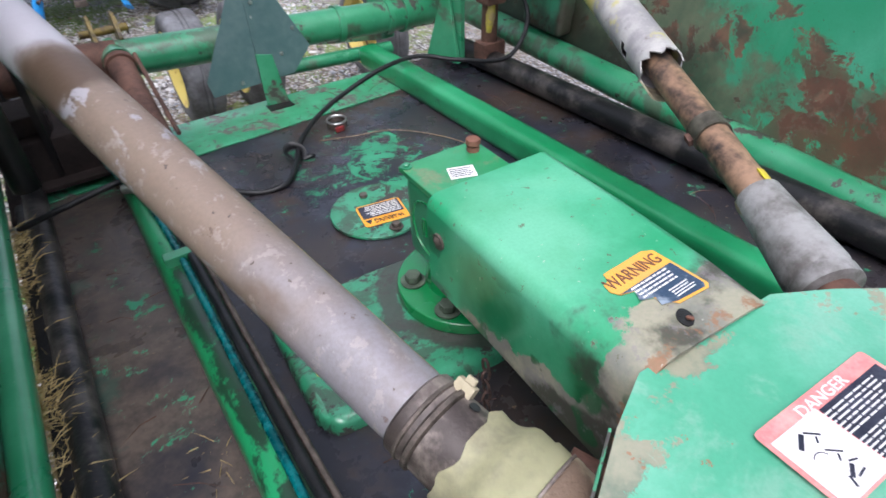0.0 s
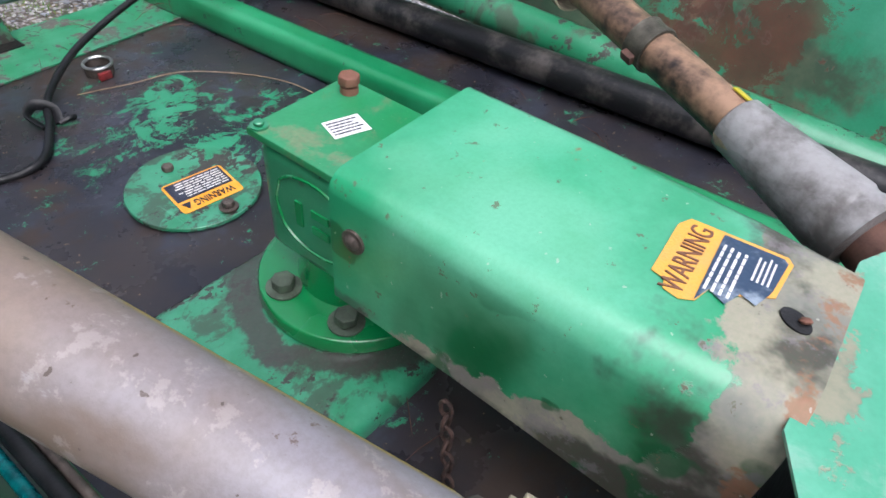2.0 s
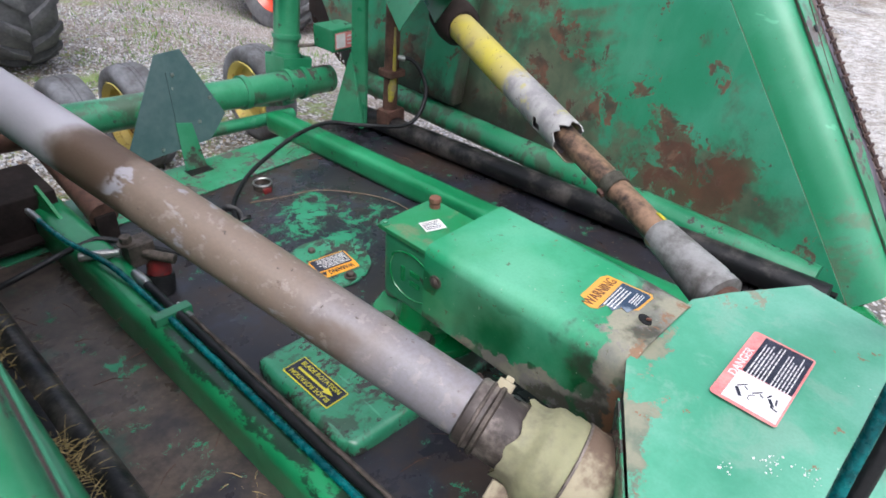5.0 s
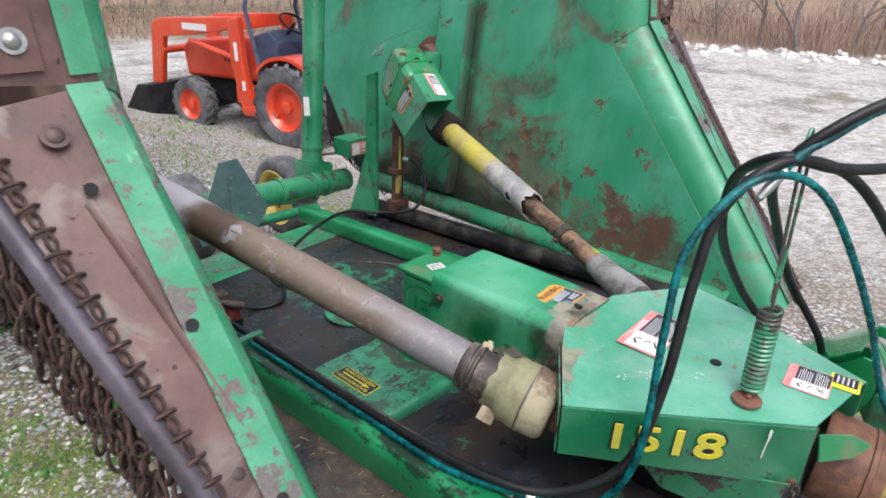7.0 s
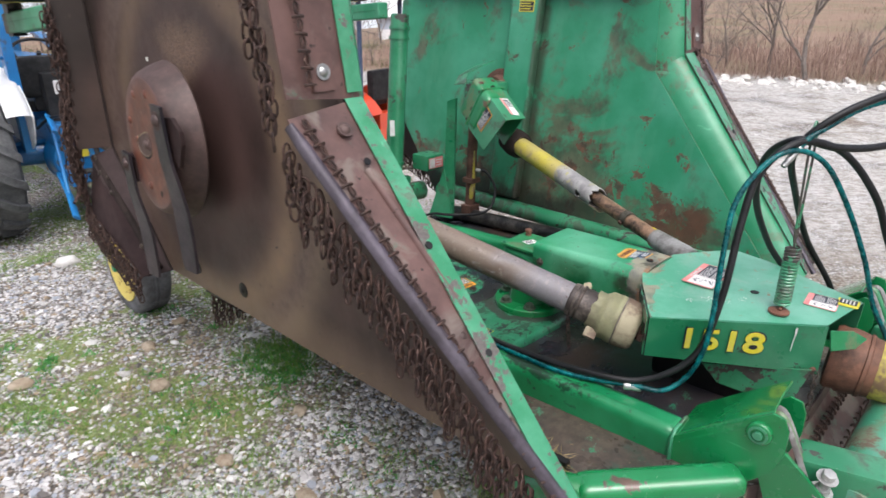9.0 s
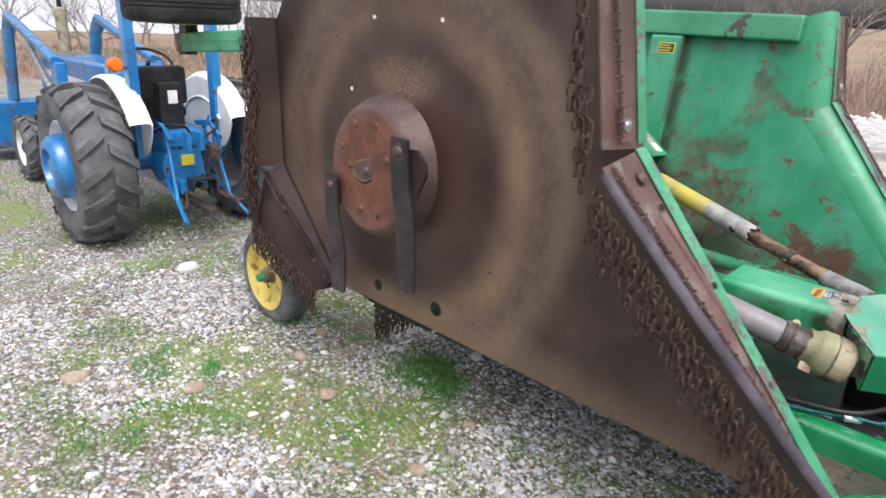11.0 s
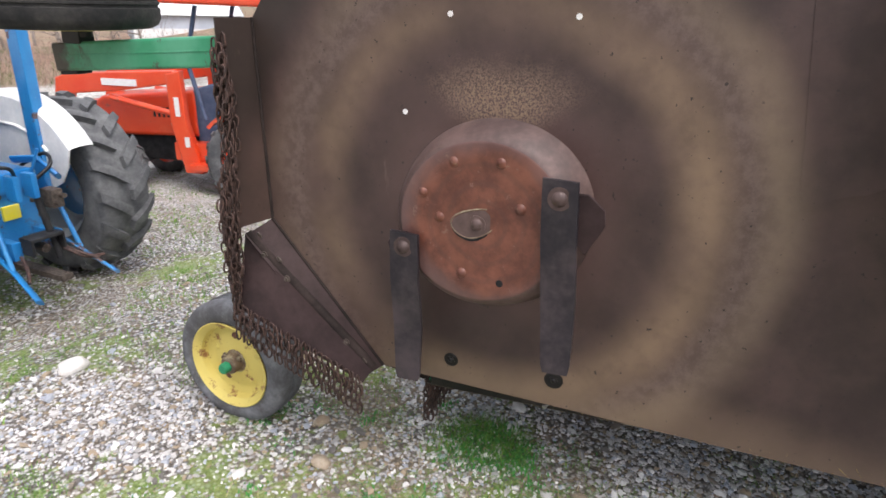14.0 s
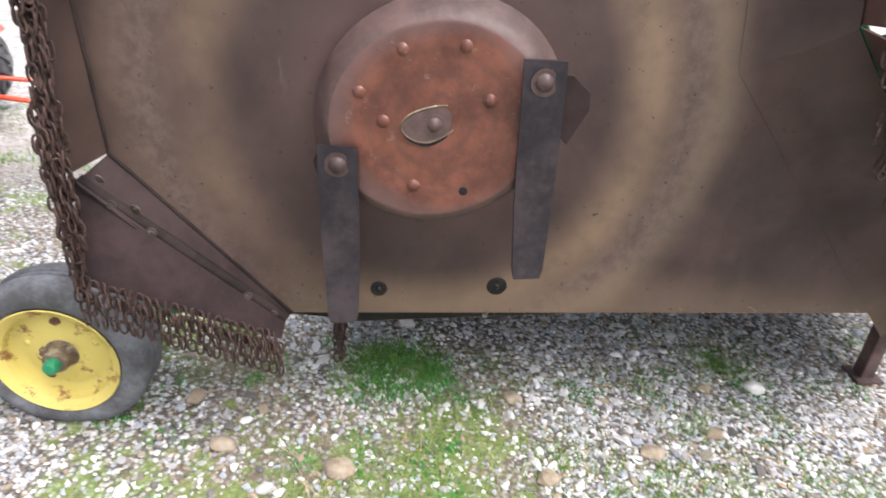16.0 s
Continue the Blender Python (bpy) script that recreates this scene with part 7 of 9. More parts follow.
for x in (0.62, 0.70, 0.40):
    part("axle_band", lathe([(0.066, -0.012), (0.073, -0.012), (0.073, 0.012), (0.066, 0.012)], basis((x, 2.80, 0.648 - 0.0681 * (x + 0.8)), (1, 0, -0.0681)), 24), "green", mower)
part("axle_sleeve", sweep([(-0.81, 2.80, 0.649), (-0.42, 2.80, 0.622)], 0.066, 24), "rust", mower, "rusty bare end of the axle")
# square socket for the wing strut standing on the axle, and the tie bar below
wall = 0.010
sock = pose(0.672, 2.862, 0.475, -6, 8, 0)
part("strut_socket", joined(box((-0.075, -0.075, 0), (0.075, -0.075 + wall, 0.175), 0.003, sock), box((-0.075, 0.075 - wall, 0), (0.075, 0.075, 0.190), 0.003, sock), box((-0.075, -0.064, 0), (-0.075 + wall, 0.064, 0.180), 0.003, sock), box((0.075 - wall, -0.064, 0), (0.075, 0.064, 0.180), 0.003, sock)), "green", mower, "square green socket on the axle, open on top")
part("tie_bar", sweep([(0.10, 2.74, 0.470), (0.60, 2.74, 0.440)], 0.028, 16), "green", mower, "lower green tie bar")
for s in (-1, 1):
    part("walking_arm", box((0.0, 0, -0.04), (0.07, 0.85, 0.04), 0.012, basis((0.62 * s - 0.035, 2.80, 0.50), (0, 0.33, 1), (0, 1, -0.33))), "green_worn", mower)
for i in range(84):
    x = -0.80 + 1.56 * i / 83
    hang((x, 2.61 + 0.016 * (i % 2), 0.385 + 0.012 * (i % 2)), 5 if i % 3 else 4, mower)
part("chain_bar", box((-0.80, 2.590, 0.385), (0.80, 2.612, 0.405), 0.004), "skirt_dark", mower)


def tyre_profile(R, w, tread=0.01):
    return [(R * 0.685, -w * 0.42), (R * 0.735, -w * 0.50), (R * 0.88, -w * 0.50), (R * 0.965, -w * 0.43), (R, -w * 0.30), (R, -w * 0.10), (R - tread, -w * 0.08), (R - tread, -w * 0.04), (R, -w * 0.02),
            (R, w * 0.02), (R - tread, w * 0.04), (R - tread, w * 0.08), (R, w * 0.10), (R, w * 0.30), (R * 0.965, w * 0.43), (R * 0.88, w * 0.50), (R * 0.735, w * 0.50), (R * 0.685, w * 0.42)]


def gauge_wheel(name, at, axis, label, group="", R=0.262, w=0.17, rubber="rubber_pale"):
    t = thing(name, at, label, "wheel", group)
    m = basis(at, axis)
    part("tyre", lathe(tyre_profile(R, w, 0.006), m, 56, False), rubber, t, "weathered ribbed tyre")
    e = w * 0.5
    rim = part("rim", lathe([(R * 0.60, e - 0.022), (R * 0.665, e - 0.006), (R * 0.700, e + 0.004), (R * 0.712, e + 0.001), (R * 0.700, e - 0.006), (R * 0.655, e - 0.014), (R * 0.615, e - 0.030), (R * 0.585, e - 0.060), (R * 0.50, e - 0.070), (R * 0.42, e - 0.066), (R * 0.28, e - 0.052), (R * 0.20, e - 0.050), (0.003, e - 0.050)], m, 52, False), "rim", t, "yellow steel rim with rust stains")
    part("rim_back", lathe([(R * 0.70, -e), (R * 0.60, -e + 0.025), (R * 0.5, -0.02), (0.003, -0.02)], m, 32, False), "rim", rim)
    for i in range(5):
        a = radians(72 * i + 20)
        part("wheel_nut", dome_bolt(m @ Vector((R * 0.40 * math.cos(a), R * 0.40 * math.sin(a), e - 0.066)), m.to_3x3() @ Vector((0, 0, 1)), 0.013), "rust_red" if i % 2 else "rim", rim)
    for a in (radians(40), radians(160)):
        part("hub_bolt", hexbolt(m @ Vector((0.052 * math.cos(a), 0.052 * math.sin(a), e - 0.040)), m.to_3x3() @ Vector((0, 0, 1)), 0.012, 0.018), "cone", rim)
    part("hub", lathe([(0.062, 0.025), (0.058, 0.045), (0.046, 0.052), (0.043, 0.095), (0.036, 0.102)], m, 24), "cone", t, "dirty hub")
    if name == "transport_wheel":
        part("hub_cap", lathe([(0.026, 0.10), (0.026, 0.128), (0.021, 0.136), (0.002, 0.137)], m, 18), "hydraulic_green", t, "green hub cap")
    return t


gauge_wheel("transport_wheel", (-0.795, 3.560, 0.281), (-1, 0.05, 0), "yellow-rimmed mower transport wheel with grey tyre", "transport wheels", 0.302, 0.19)
gauge_wheel("transport_wheel", (-0.06, 3.575, 0.250), (1, 0, 0), "yellow-rimmed mower transport wheel with grey tyre", "transport wheels")
gauge_wheel("transport_wheel", (0.24, 3.575, 0.250), (-1, 0, 0), "yellow-rimmed mower transport wheel with grey tyre", "transport wheels")
gauge_wheel("transport_wheel", (0.90, 3.50, 0.250), (-1, 0, 0), "yellow-rimmed mower transport wheel with grey tyre", "transport wheels")

# slow-moving-vehicle plate
smv = thing("warning_plate", (0.01, 2.55, deck_z(2.55)), "grey-green back of a triangular slow-vehicle plate on a bracket", "sign")
m = decal_frame((-0.012, 2.565, 0.67), (1, 0.12, 0), (0, 0.06, 1))
part("sheet_plate", plate([(-0.185, -0.155), (0.125, -0.155), (0.205, -0.075), (0.068, 0.195), (-0.032, 0.195), (-0.195, -0.098)], 0.003, m, 0.001), "smv", smv)
part("stiffener", box((-0.006, -0.06, 0.003), (0.006, 0.13, 0.008), 0.002, m), "smv", smv)
part("bracket", sheet([(-0.02, 2.555, 0.62), (0.035, 2.545, 0.61), (0.060, 2.53, deck_z(2.5)), (-0.02, 2.54, deck_z(2.5))], (0, -1, 0), 0.006, 0.002), "green_axle", smv, "dark green bracket")
part("bracket_foot", box((-0.025, 2.49, 0), (0.065, 2.545, 0.006), 0.002, pose(0, 0, deck_z(2.5) + 0.004)), "black_pipe", smv)
for x, y in ((0.005, 0.09), (0.02, 0.135), (-0.075, -0.115), (0.09, -0.055), (0.15, 0.02)):
    part("rivet", lathe([(0.007, 0), (0.006, 0.003)], m @ pose(x, y - 0.02, 0.003), 12), "steel", smv)

# wing wheel struts: upright tube, bar and gauge wheel lying flat with the wing folded
def wing_strut(s):
    st = thing("wing_wheel_strut", (0.75 * s, 2.9, 0.56), "upright green tube strut carrying the wing's gauge wheel", "strut", "wing wheel struts")
    if s > 0:
        part("strut_tube", sweep([(0.675, 2.88, 0.555), (0.82, 2.93, 1.66)], 0.058, 22), "green", st)
        for z in (0.66, 0.74, 1.52, 1.58):
            t = (z - 0.555) / 1.105
            part("strut_band", lathe([(0.058, -0.01), (0.066, -0.01), (0.066, 0.01), (0.058, 0.01)], basis((0.675 + 0.145 * t, 2.88 + 0.05 * t, z), (0.145, 0.05, 1.105)), 22), "green", st)
        part("crank_rod", sweep([(0.72, 2.84, 0.70), (0.86, 2.78, 0.70)], 0.008, 8), "bolt", st)
        m = decal_frame((0.655, 2.85, 0.98), (0.7, -0.7, 0), (0, 0, 1))
        flat_rect(0.03, 0.10, m, "label_white", st, "strut_sticker", lift=0.012)
    x = 1.03 * s
    bm_at = pose(x - 0.015 * s, 3.30, 1.626, -4.2)
    part("wheel_beam", box((-0.045, 0, 0), (0.045, 0.80, 0.106), 0.012, bm_at, 3), "green_beam", st, "green square wheel beam, dark and bare at its outer end")
    part("beam_rib", box((-0.0475, 0.01, 0.056), (0.0475, 0.77, 0.061), 0.001, bm_at), "green_beam", st)
    part("beam_foot", box((-0.035, 0.70, -0.014), (0.035, 0.79, 0.002), 0.004, bm_at), "black_pipe", st)
    part("beam_end", box((x - 0.035, 3.94, 1.675), (x + 0.035, 4.03, 1.735), 0.006), "black_pipe", st)
    part("wheel_stub", sweep([(x, 3.95, 1.70), (x, 3.95, 1.76)], 0.03, 14), "black_pipe", st)
    return gauge_wheel("gauge_wheel", (x + 0.03 * s, 3.97, 1.825), (0, 0, -1), "black wing gauge wheel lying flat above its beam", "wing wheels", 0.312, 0.18, "rubber_dark")


wing_strut(-1)
wing_strut(1)

# near rear corner: dark hinge box and axle hangers added to blacken it, and the greasy lift cylinder
part("corner_box", joined(box((-0.815, 2.36, 0.44), (-0.50, 2.60, 0.60), 0.012), box((-0.83, 2.31, 0.464), (-0.49, 2.36, 0.478), 0.003), box((-0.80, 2.40, 0.60), (-0.68, 2.56, 0.66), 0.01)), "grime", mower, "dark box added to blacken the deck corner")
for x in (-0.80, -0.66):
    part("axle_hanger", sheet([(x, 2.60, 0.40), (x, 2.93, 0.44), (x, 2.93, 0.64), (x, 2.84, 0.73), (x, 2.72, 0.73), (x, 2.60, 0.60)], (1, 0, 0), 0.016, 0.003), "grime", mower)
lift = thing("lift_cylinder", (-0.43, 2.55, 0.60), "rusty hydraulic lift cylinder with yellow greasy fork over the axle", "cylinder")
part("barrel", sweep([(-0.435, 2.20, 0.555), (-0.43, 2.70, 0.640)], 0.042, 20), "rust", lift, "rusty brown barrel")
part("end_ring", lathe([(0.042, -0.015), (0.050, -0.013), (0.050, 0.013), (0.042, 0.015)], basis((-0.43, 2.69, 0.638), (0, 1, 0.17)), 20), "rust", lift)
part("green_cone", lathe([(0.050, 0.0), (0.046, 0.03), (0.026, 0.085), (0.022, 0.14)], basis((-0.43, 2.71, 0.642), (0, 1, 0.17)), 18), "green", lift, "green end cap")
part("side_line", sweep([(-0.382, 2.20, 0.585), (-0.378, 2.68, 0.668)], 0.007, 8), "rust", lift)
for x in (-0.475, -0.395):
    part("fork_cheek", sheet([(x, 2.82, 0.60), (x, 2.92, 0.60), (x, 2.94, 0.72), (x, 2.90, 0.755), (x, 2.85, 0.75), (x, 2.80, 0.69)], (1, 0, 0), 0.014, 0.003), "grease", lift, "fork cheek smeared with yellow grease")
part("fork_pin", sweep([(-0.51, 2.88, 0.70), (-0.35, 2.88, 0.70)], 0.014, 14), "grease", lift)
part("split_pin", sweep(smooth_path([(-0.355, 2.88, 0.72), (-0.355, 2.882, 0.68), (-0.35, 2.90, 0.668)], 4), 0.003, 6), "bolt", lift)
part("base_lug", box((-0.465, 2.19, 0.468), (-0.405, 2.25, 0.56), 0.006), "grime", lift)

# far-side bracket by the wing gearbox
post = thing("wing_lift_link", (0.72, 2.4, 0.47), "green upright lift link with yellow grease and rusty cylinder", "link")
part("link_plate", sheet([(0.715, 2.45, 0.46), (0.715, 2.41, 1.19), (0.735, 2.36, 1.21), (0.735, 2.38, 0.47)], (-1, 0, 0), 0.02, 0.004), "green", post)
part("cylinder", sweep([(0.79, 2.30, 0.55), (0.80, 2.29, 1.05)], 0.030, 16), "rust", post, "dark rusty cylinder")
part("grease", sweep([(0.77, 2.275, 0.60), (0.775, 2.27, 0.66), (0.78, 2.265, 0.72), (0.78, 2.262, 0.9)], [0.010, 0.018, 0.008, 0.005], 10), "tube_yellow", post, "yellow grease")
part("clevis", box((0.74, 2.26, 0.49), (0.84, 2.33, 0.56), 0.008), "rust", post)
part("clamp", box((0.75, 2.25, 0.70), (0.83, 2.33, 0.73), 0.006), "rust", post)
part("gusset", sheet([(0.66, 2.52, 0.47), (0.70, 2.36, 0.47), (0.70, 2.43, 0.78)], (-1, 0, 0), 0.012, 0.003), "green", post)
label_box = thing("label_box", (0.86, 2.72, 0.72), "small green box with red and white decal", "box")
part("body", box((0.78, 2.66, 0.70), (0.93, 2.80, 0.80), 0.01), "green", label_box)
m = decal_frame((0.855, 2.656, 0.75), (1, 0, 0), (0, 0, 1))
d = flat_rect(0.13, 0.07, m, "label_red", label_box, "danger_decal", lift=0.002)
flat_rect(0.05, 0.06, m, "label_white", d, "picture_field", -0.035, 0, 0.003)
text_bars(0.06, 0.05, 3, m, "label_white", d, 0.03, 0, 0.003, 41)
near_link = thing("wing_lift_link", (-0.72, 2.4, 0.47), "lift link and cylinder blackened for the shade beside the wing", "link")
# plate and cylinder coloured black for the shade beside the wing
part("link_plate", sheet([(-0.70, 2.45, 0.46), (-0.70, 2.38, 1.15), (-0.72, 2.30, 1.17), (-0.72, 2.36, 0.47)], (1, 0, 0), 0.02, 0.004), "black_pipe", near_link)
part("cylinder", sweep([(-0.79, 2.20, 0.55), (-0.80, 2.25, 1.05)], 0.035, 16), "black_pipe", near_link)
part("gusset", sheet([(-0.58, 2.38, deck_z(2.3) + 0.004), (-0.52, 2.02, deck_z(2.0) + 0.004), (-0.55, 2.38, 0.62)], (1, 0, 0), 0.012, 0.003), "green_clean", near_link)

# ---- hoses and lines ----
def hose(points, r, mat, label, category="hose", n=10, steps=8):
    path = smooth_path(points, steps)
    ob = part("hydraulic_hose", sweep(path, r, n), mat)
    for at, inward in ((path[0], path[1] - path[0]), (path[-1], path[-2] - path[-1])):
        part("end_fitting", lathe([(r * 0.8, -0.03), (r * 1.05, -0.028), (r * 1.05, -0.012), (r * 1.25, -0.010), (r * 1.28, 0.035), (r * 1.02, 0.040)], basis(at, inward), 14), "steel", ob, "crimped steel fitting")
    return tagged(ob, label, category)


hose([(-0.875, 2.10, 0.49), (-0.73, 2.06, 0.54), (-0.54, 2.08, 0.56), (-0.47, 2.06, 0.552), (-0.286, 1.985, deck_z(2) + 0.012), (-0.176, 1.96, deck_z(2) + 0.012), (-0.10, 2.06, deck_z(2) + 0.014), (-0.05, 2.155, 0.465), (0.05, 2.25, 0.48), (0.165, 2.31, 0.50), (0.36, 2.36, 0.535), (0.52, 2.37, 0.54), (0.64, 2.30, 0.52), (0.75, 2.14, 0.55), (0.84, 2.14, 0.66), (0.85, 2.22, 0.76), (0.80, 2.28, 0.78)], 0.0085, "hose", "thin black hose lying across the deck", steps=10)
tie = part("rubber_band", joined(sweep(smooth_path([(-0.100, 2.085, deck_z(2.1) + 0.004), (-0.112, 2.120, deck_z(2.1) + 0.026), (-0.085, 2.135, deck_z(2.1) + 0.034), (-0.062, 2.110, deck_z(2.1) + 0.024), (-0.070, 2.080, deck_z(2.1) + 0.006)]), 0.009, 8, squash=(0.5, 1.3)), sweep(smooth_path([(-0.070, 2.080, deck_z(2.1) + 0.006), (-0.048, 2.075, deck_z(2.1) + 0.012), (-0.035, 2.085, deck_z(2.1) + 0.004)], 4), 0.006, 6)), "hose")
tagged(tie, "black rubber band looped round the thin hose", "tie")
band = thing("hose_clamp", (0.115, 2.235, deck_z(2.23)), "loose steel hose clamp lying on the deck", "clamp")
part("ring", lathe([(0.031, 0.0), (0.033, 0.0), (0.033, 0.022), (0.031, 0.022), (0.031, 0.0)], pose(0.115, 2.235, deck_z(2.23) + 0.002), 30, False), "bolt", band)
part("top_ring", sweep([(0.115 + 0.032 * math.cos(a), 2.235 + 0.032 * math.sin(a), deck_z(2.23) + 0.025) for a in (i * math.pi / 12 for i in range(24))], 0.004, 6, True), "steel", band)
part("screw_box", box((0.090, 2.188, 0.002), (0.122, 2.200, 0.020), 0.003, pose(0, 0, deck_z(2.23))), "red_dull", band, "red and dark screw box")

# added strip that closes the hinge gap and keeps it dark
part("hinge_strip", box((-0.860, 0.60, 0.470), (-0.80, 2.60, 0.480), 0.003), "grime", mower, "dark strip added to close the gap under the hinge")
part("deck_hole", joined(lathe([(0.030, 0), (0.028, 0.003)], pose(0.196, 1.625, deck_z(1.625) + 0.001), 24)), "rust", mower, "rusty ring")
part("hole_bolt", hexbolt((0.196, 1.625, deck_z(1.625) + 0.003), (0, 0, 1), 0.012, 0.008, False), "black_pipe", mower)
# lines on the near rail
RZ = deck_z(1.57) + 0.121
hose([(-0.60, 2.25, 0.60), (-0.585, 2.08, 0.595), (-0.545, 1.90, RZ + 0.004), (-0.532, 1.72, RZ - 0.003), (-0.530, 1.40, RZ + 0.004), (-0.532, 1.0, RZ + 0.015), (-0.53, 0.75, RZ + 0.022), (-0.48, 0.53, 0.635), (-0.45, 0.451, 0.64), (-0.41, 0.401, 0.691), (-0.40, 0.37, 0.782), (-0.39, 0.363, 0.89), (-0.36, 0.373, 1.092), (-0.32, 0.374, 1.235), (-0.25, 0.328, 1.339), (-0.17, 0.276, 1.361), (-0.08, 0.222, 1.309), (0.0, 0.161, 1.178), (0.06, 0.099, 1.018), (0.10, 0.031, 0.829), (0.12, -0.10, 0.70), (0.16, -0.45, 0.75), (0.2, -0.9, 0.80)], 0.0078, "teal", "teal hydraulic hose along the frame rail and up over the hood", steps=8)
hose([(-0.510, 1.80, RZ - 0.002), (-0.509, 1.35, RZ + 0.007), (-0.510, 0.95, RZ + 0.018), (-0.51, 0.648, 0.640), (-0.46, 0.501, 0.662), (-0.40, 0.391, 0.764), (-0.36, 0.356, 0.951), (-0.30, 0.359, 1.157), (-0.25, 0.349, 1.299), (-0.17, 0.285, 1.383), (-0.02, 0.203, 1.342), (0.08, 0.115, 1.209), (0.12, 0.057, 1.063), (0.15, -0.04, 0.85), (0.20, -0.3, 0.78), (0.28, -0.9, 0.80)], 0.0105, "hose", "black hydraulic hose along the frame rail and up over the hood", steps=8)
hose([(0.30, 0.36, 0.66), (0.28, 0.331, 0.799), (0.20, 0.405, 0.948), (0.05, 0.43, 1.135), (-0.05, 0.40, 1.298), (-0.15, 0.300, 1.385), (-0.06, 0.224, 1.362), (0.05, 0.165, 1.350), (0.15, 0.108, 1.354), (0.4, -0.05, 1.36), (0.9, -0.5, 1.3)], 0.0110, "hose", "black hydraulic hose looped over the hood", steps=8)
hose([(0.46, 0.20, 0.60), (0.42, 0.226, 0.76), (0.30, 0.313, 0.962), (0.05, 0.323, 1.191), (-0.12, 0.305, 1.343), (-0.10, 0.23, 1.447), (0.05, 0.123, 1.512), (0.25, -0.03, 1.54), (0.6, -0.4, 1.5), (1.0, -0.9, 1.35)], 0.0105, "hose", "black hydraulic hose rising to the tractor side", steps=8)
hose([(-0.19, 0.295, 1.34), (-0.15, 0.270, 1.392), (-0.10, 0.235, 1.425), (0.0, 0.185, 1.468), (0.1, 0.11, 1.492), (0.3, -0.05, 1.51), (0.65, -0.42, 1.47), (1.05, -0.9, 1.32)], 0.0078, "teal", "teal hydraulic hose rising to the tractor side", steps=8)
hose([(-0.490, 1.62, RZ - 0.006), (-0.492, 1.2, RZ + 0.005), (-0.492, 0.62, RZ + 0.022)], 0.006, "bolt", "thin steel line clipped to the frame rail", "pipe")
coupling = thing("hose_coupling", (-0.48, 0.53, 0.61), "bright crimped hose fitting", "fitting")
part("ferrule", lathe([(0.013, 0), (0.0150, 0.003), (0.0150, 0.020), (0.0135, 0.022), (0.0135, 0.026), (0.0150, 0.028), (0.0150, 0.050), (0.011, 0.054)], basis((-0.488, 0.560, 0.628), (0.045, -0.1, 0.004)), 14), "steel", coupling)
part("ferrule", lathe([(0.012, 0), (0.012, 0.05), (0.009, 0.07)], basis((-0.505, 0.56, 0.575), (0.05, -0.1, -0.02)), 14), "steel", coupling)
valve = thing("hydraulic_valve", (-0.46, 1.90, 0.53), "steel and red hydraulic valve with hose fittings", "valve")
part("fitting", lathe([(0.011, 0), (0.013, 0.005), (0.013, 0.07), (0.010, 0.075), (0.010, 0.10)], basis((-0.58, 2.00, 0.575), (0.1, -0.06, 0.005)), 14), "steel", valve)
part("body", joined(box((-0.49, 1.90, 0.545), (-0.42, 1.96, 0.61), 0.008), hexbolt((-0.48, 1.93, 0.61), (0, 0, 1), 0.016, 0.02), sweep([(-0.46, 1.92, 0.58), (-0.40, 1.84, 0.57)], 0.014, 10)), "bolt", valve)
part("red_cap", lathe([(0.032, 0), (0.032, 0.04), (0.028, 0.045)], basis((-0.425, 1.90, 0.505), (0.2, 0.2, 1)), 22), "red_dull", valve, "faded red cap")
part("dark_canister", lathe([(0.038, 0), (0.038, 0.06)], basis((-0.435, 1.89, 0.445), (0.2, 0.2, 1)), 22), "black", valve)
part("rail_clip", box((-0.566, 1.60, -0.012), (-0.476, 1.628, 0.013), 0.004, pose(0, 0, RZ)), "green_worn", mower)

# safety chain below the cover
sc = part("safety_chain", joined(*[sweep([Vector((-0.195 - 0.002 * i + 0.008 * math.cos(u) * (i % 2), 0.955 - 0.004 * i + 0.008 * math.cos(u) * ((i + 1) % 2), 0.640 - 0.021 * i + 0.014 * math.sin(u))) for u in (j * math.pi / 5 for j in range(10))], 0.0028, 5, True) for i in range(8)]), "chain")
tagged(sc, "short rusty safety chain hanging from the cover", "chain")
# front stand
stand = thing("skid_foot", (-0.66, 0.47, 0.0), "rusty flat steel parking foot under the deck", "stand")
part("leg", box((-0.70, 0.34, 0.02), (-0.64, 0.40, 0.30), 0.005, None), "skirt", stand)
part("leg", box((-0.69, 0.345, 0.28), (-0.645, 0.395, 0.44), 0.005, None), "skirt", stand)
part("shoe", box((-0.73, 0.31, 0.0), (-0.61, 0.43, 0.02), 0.004), "skirt", stand)

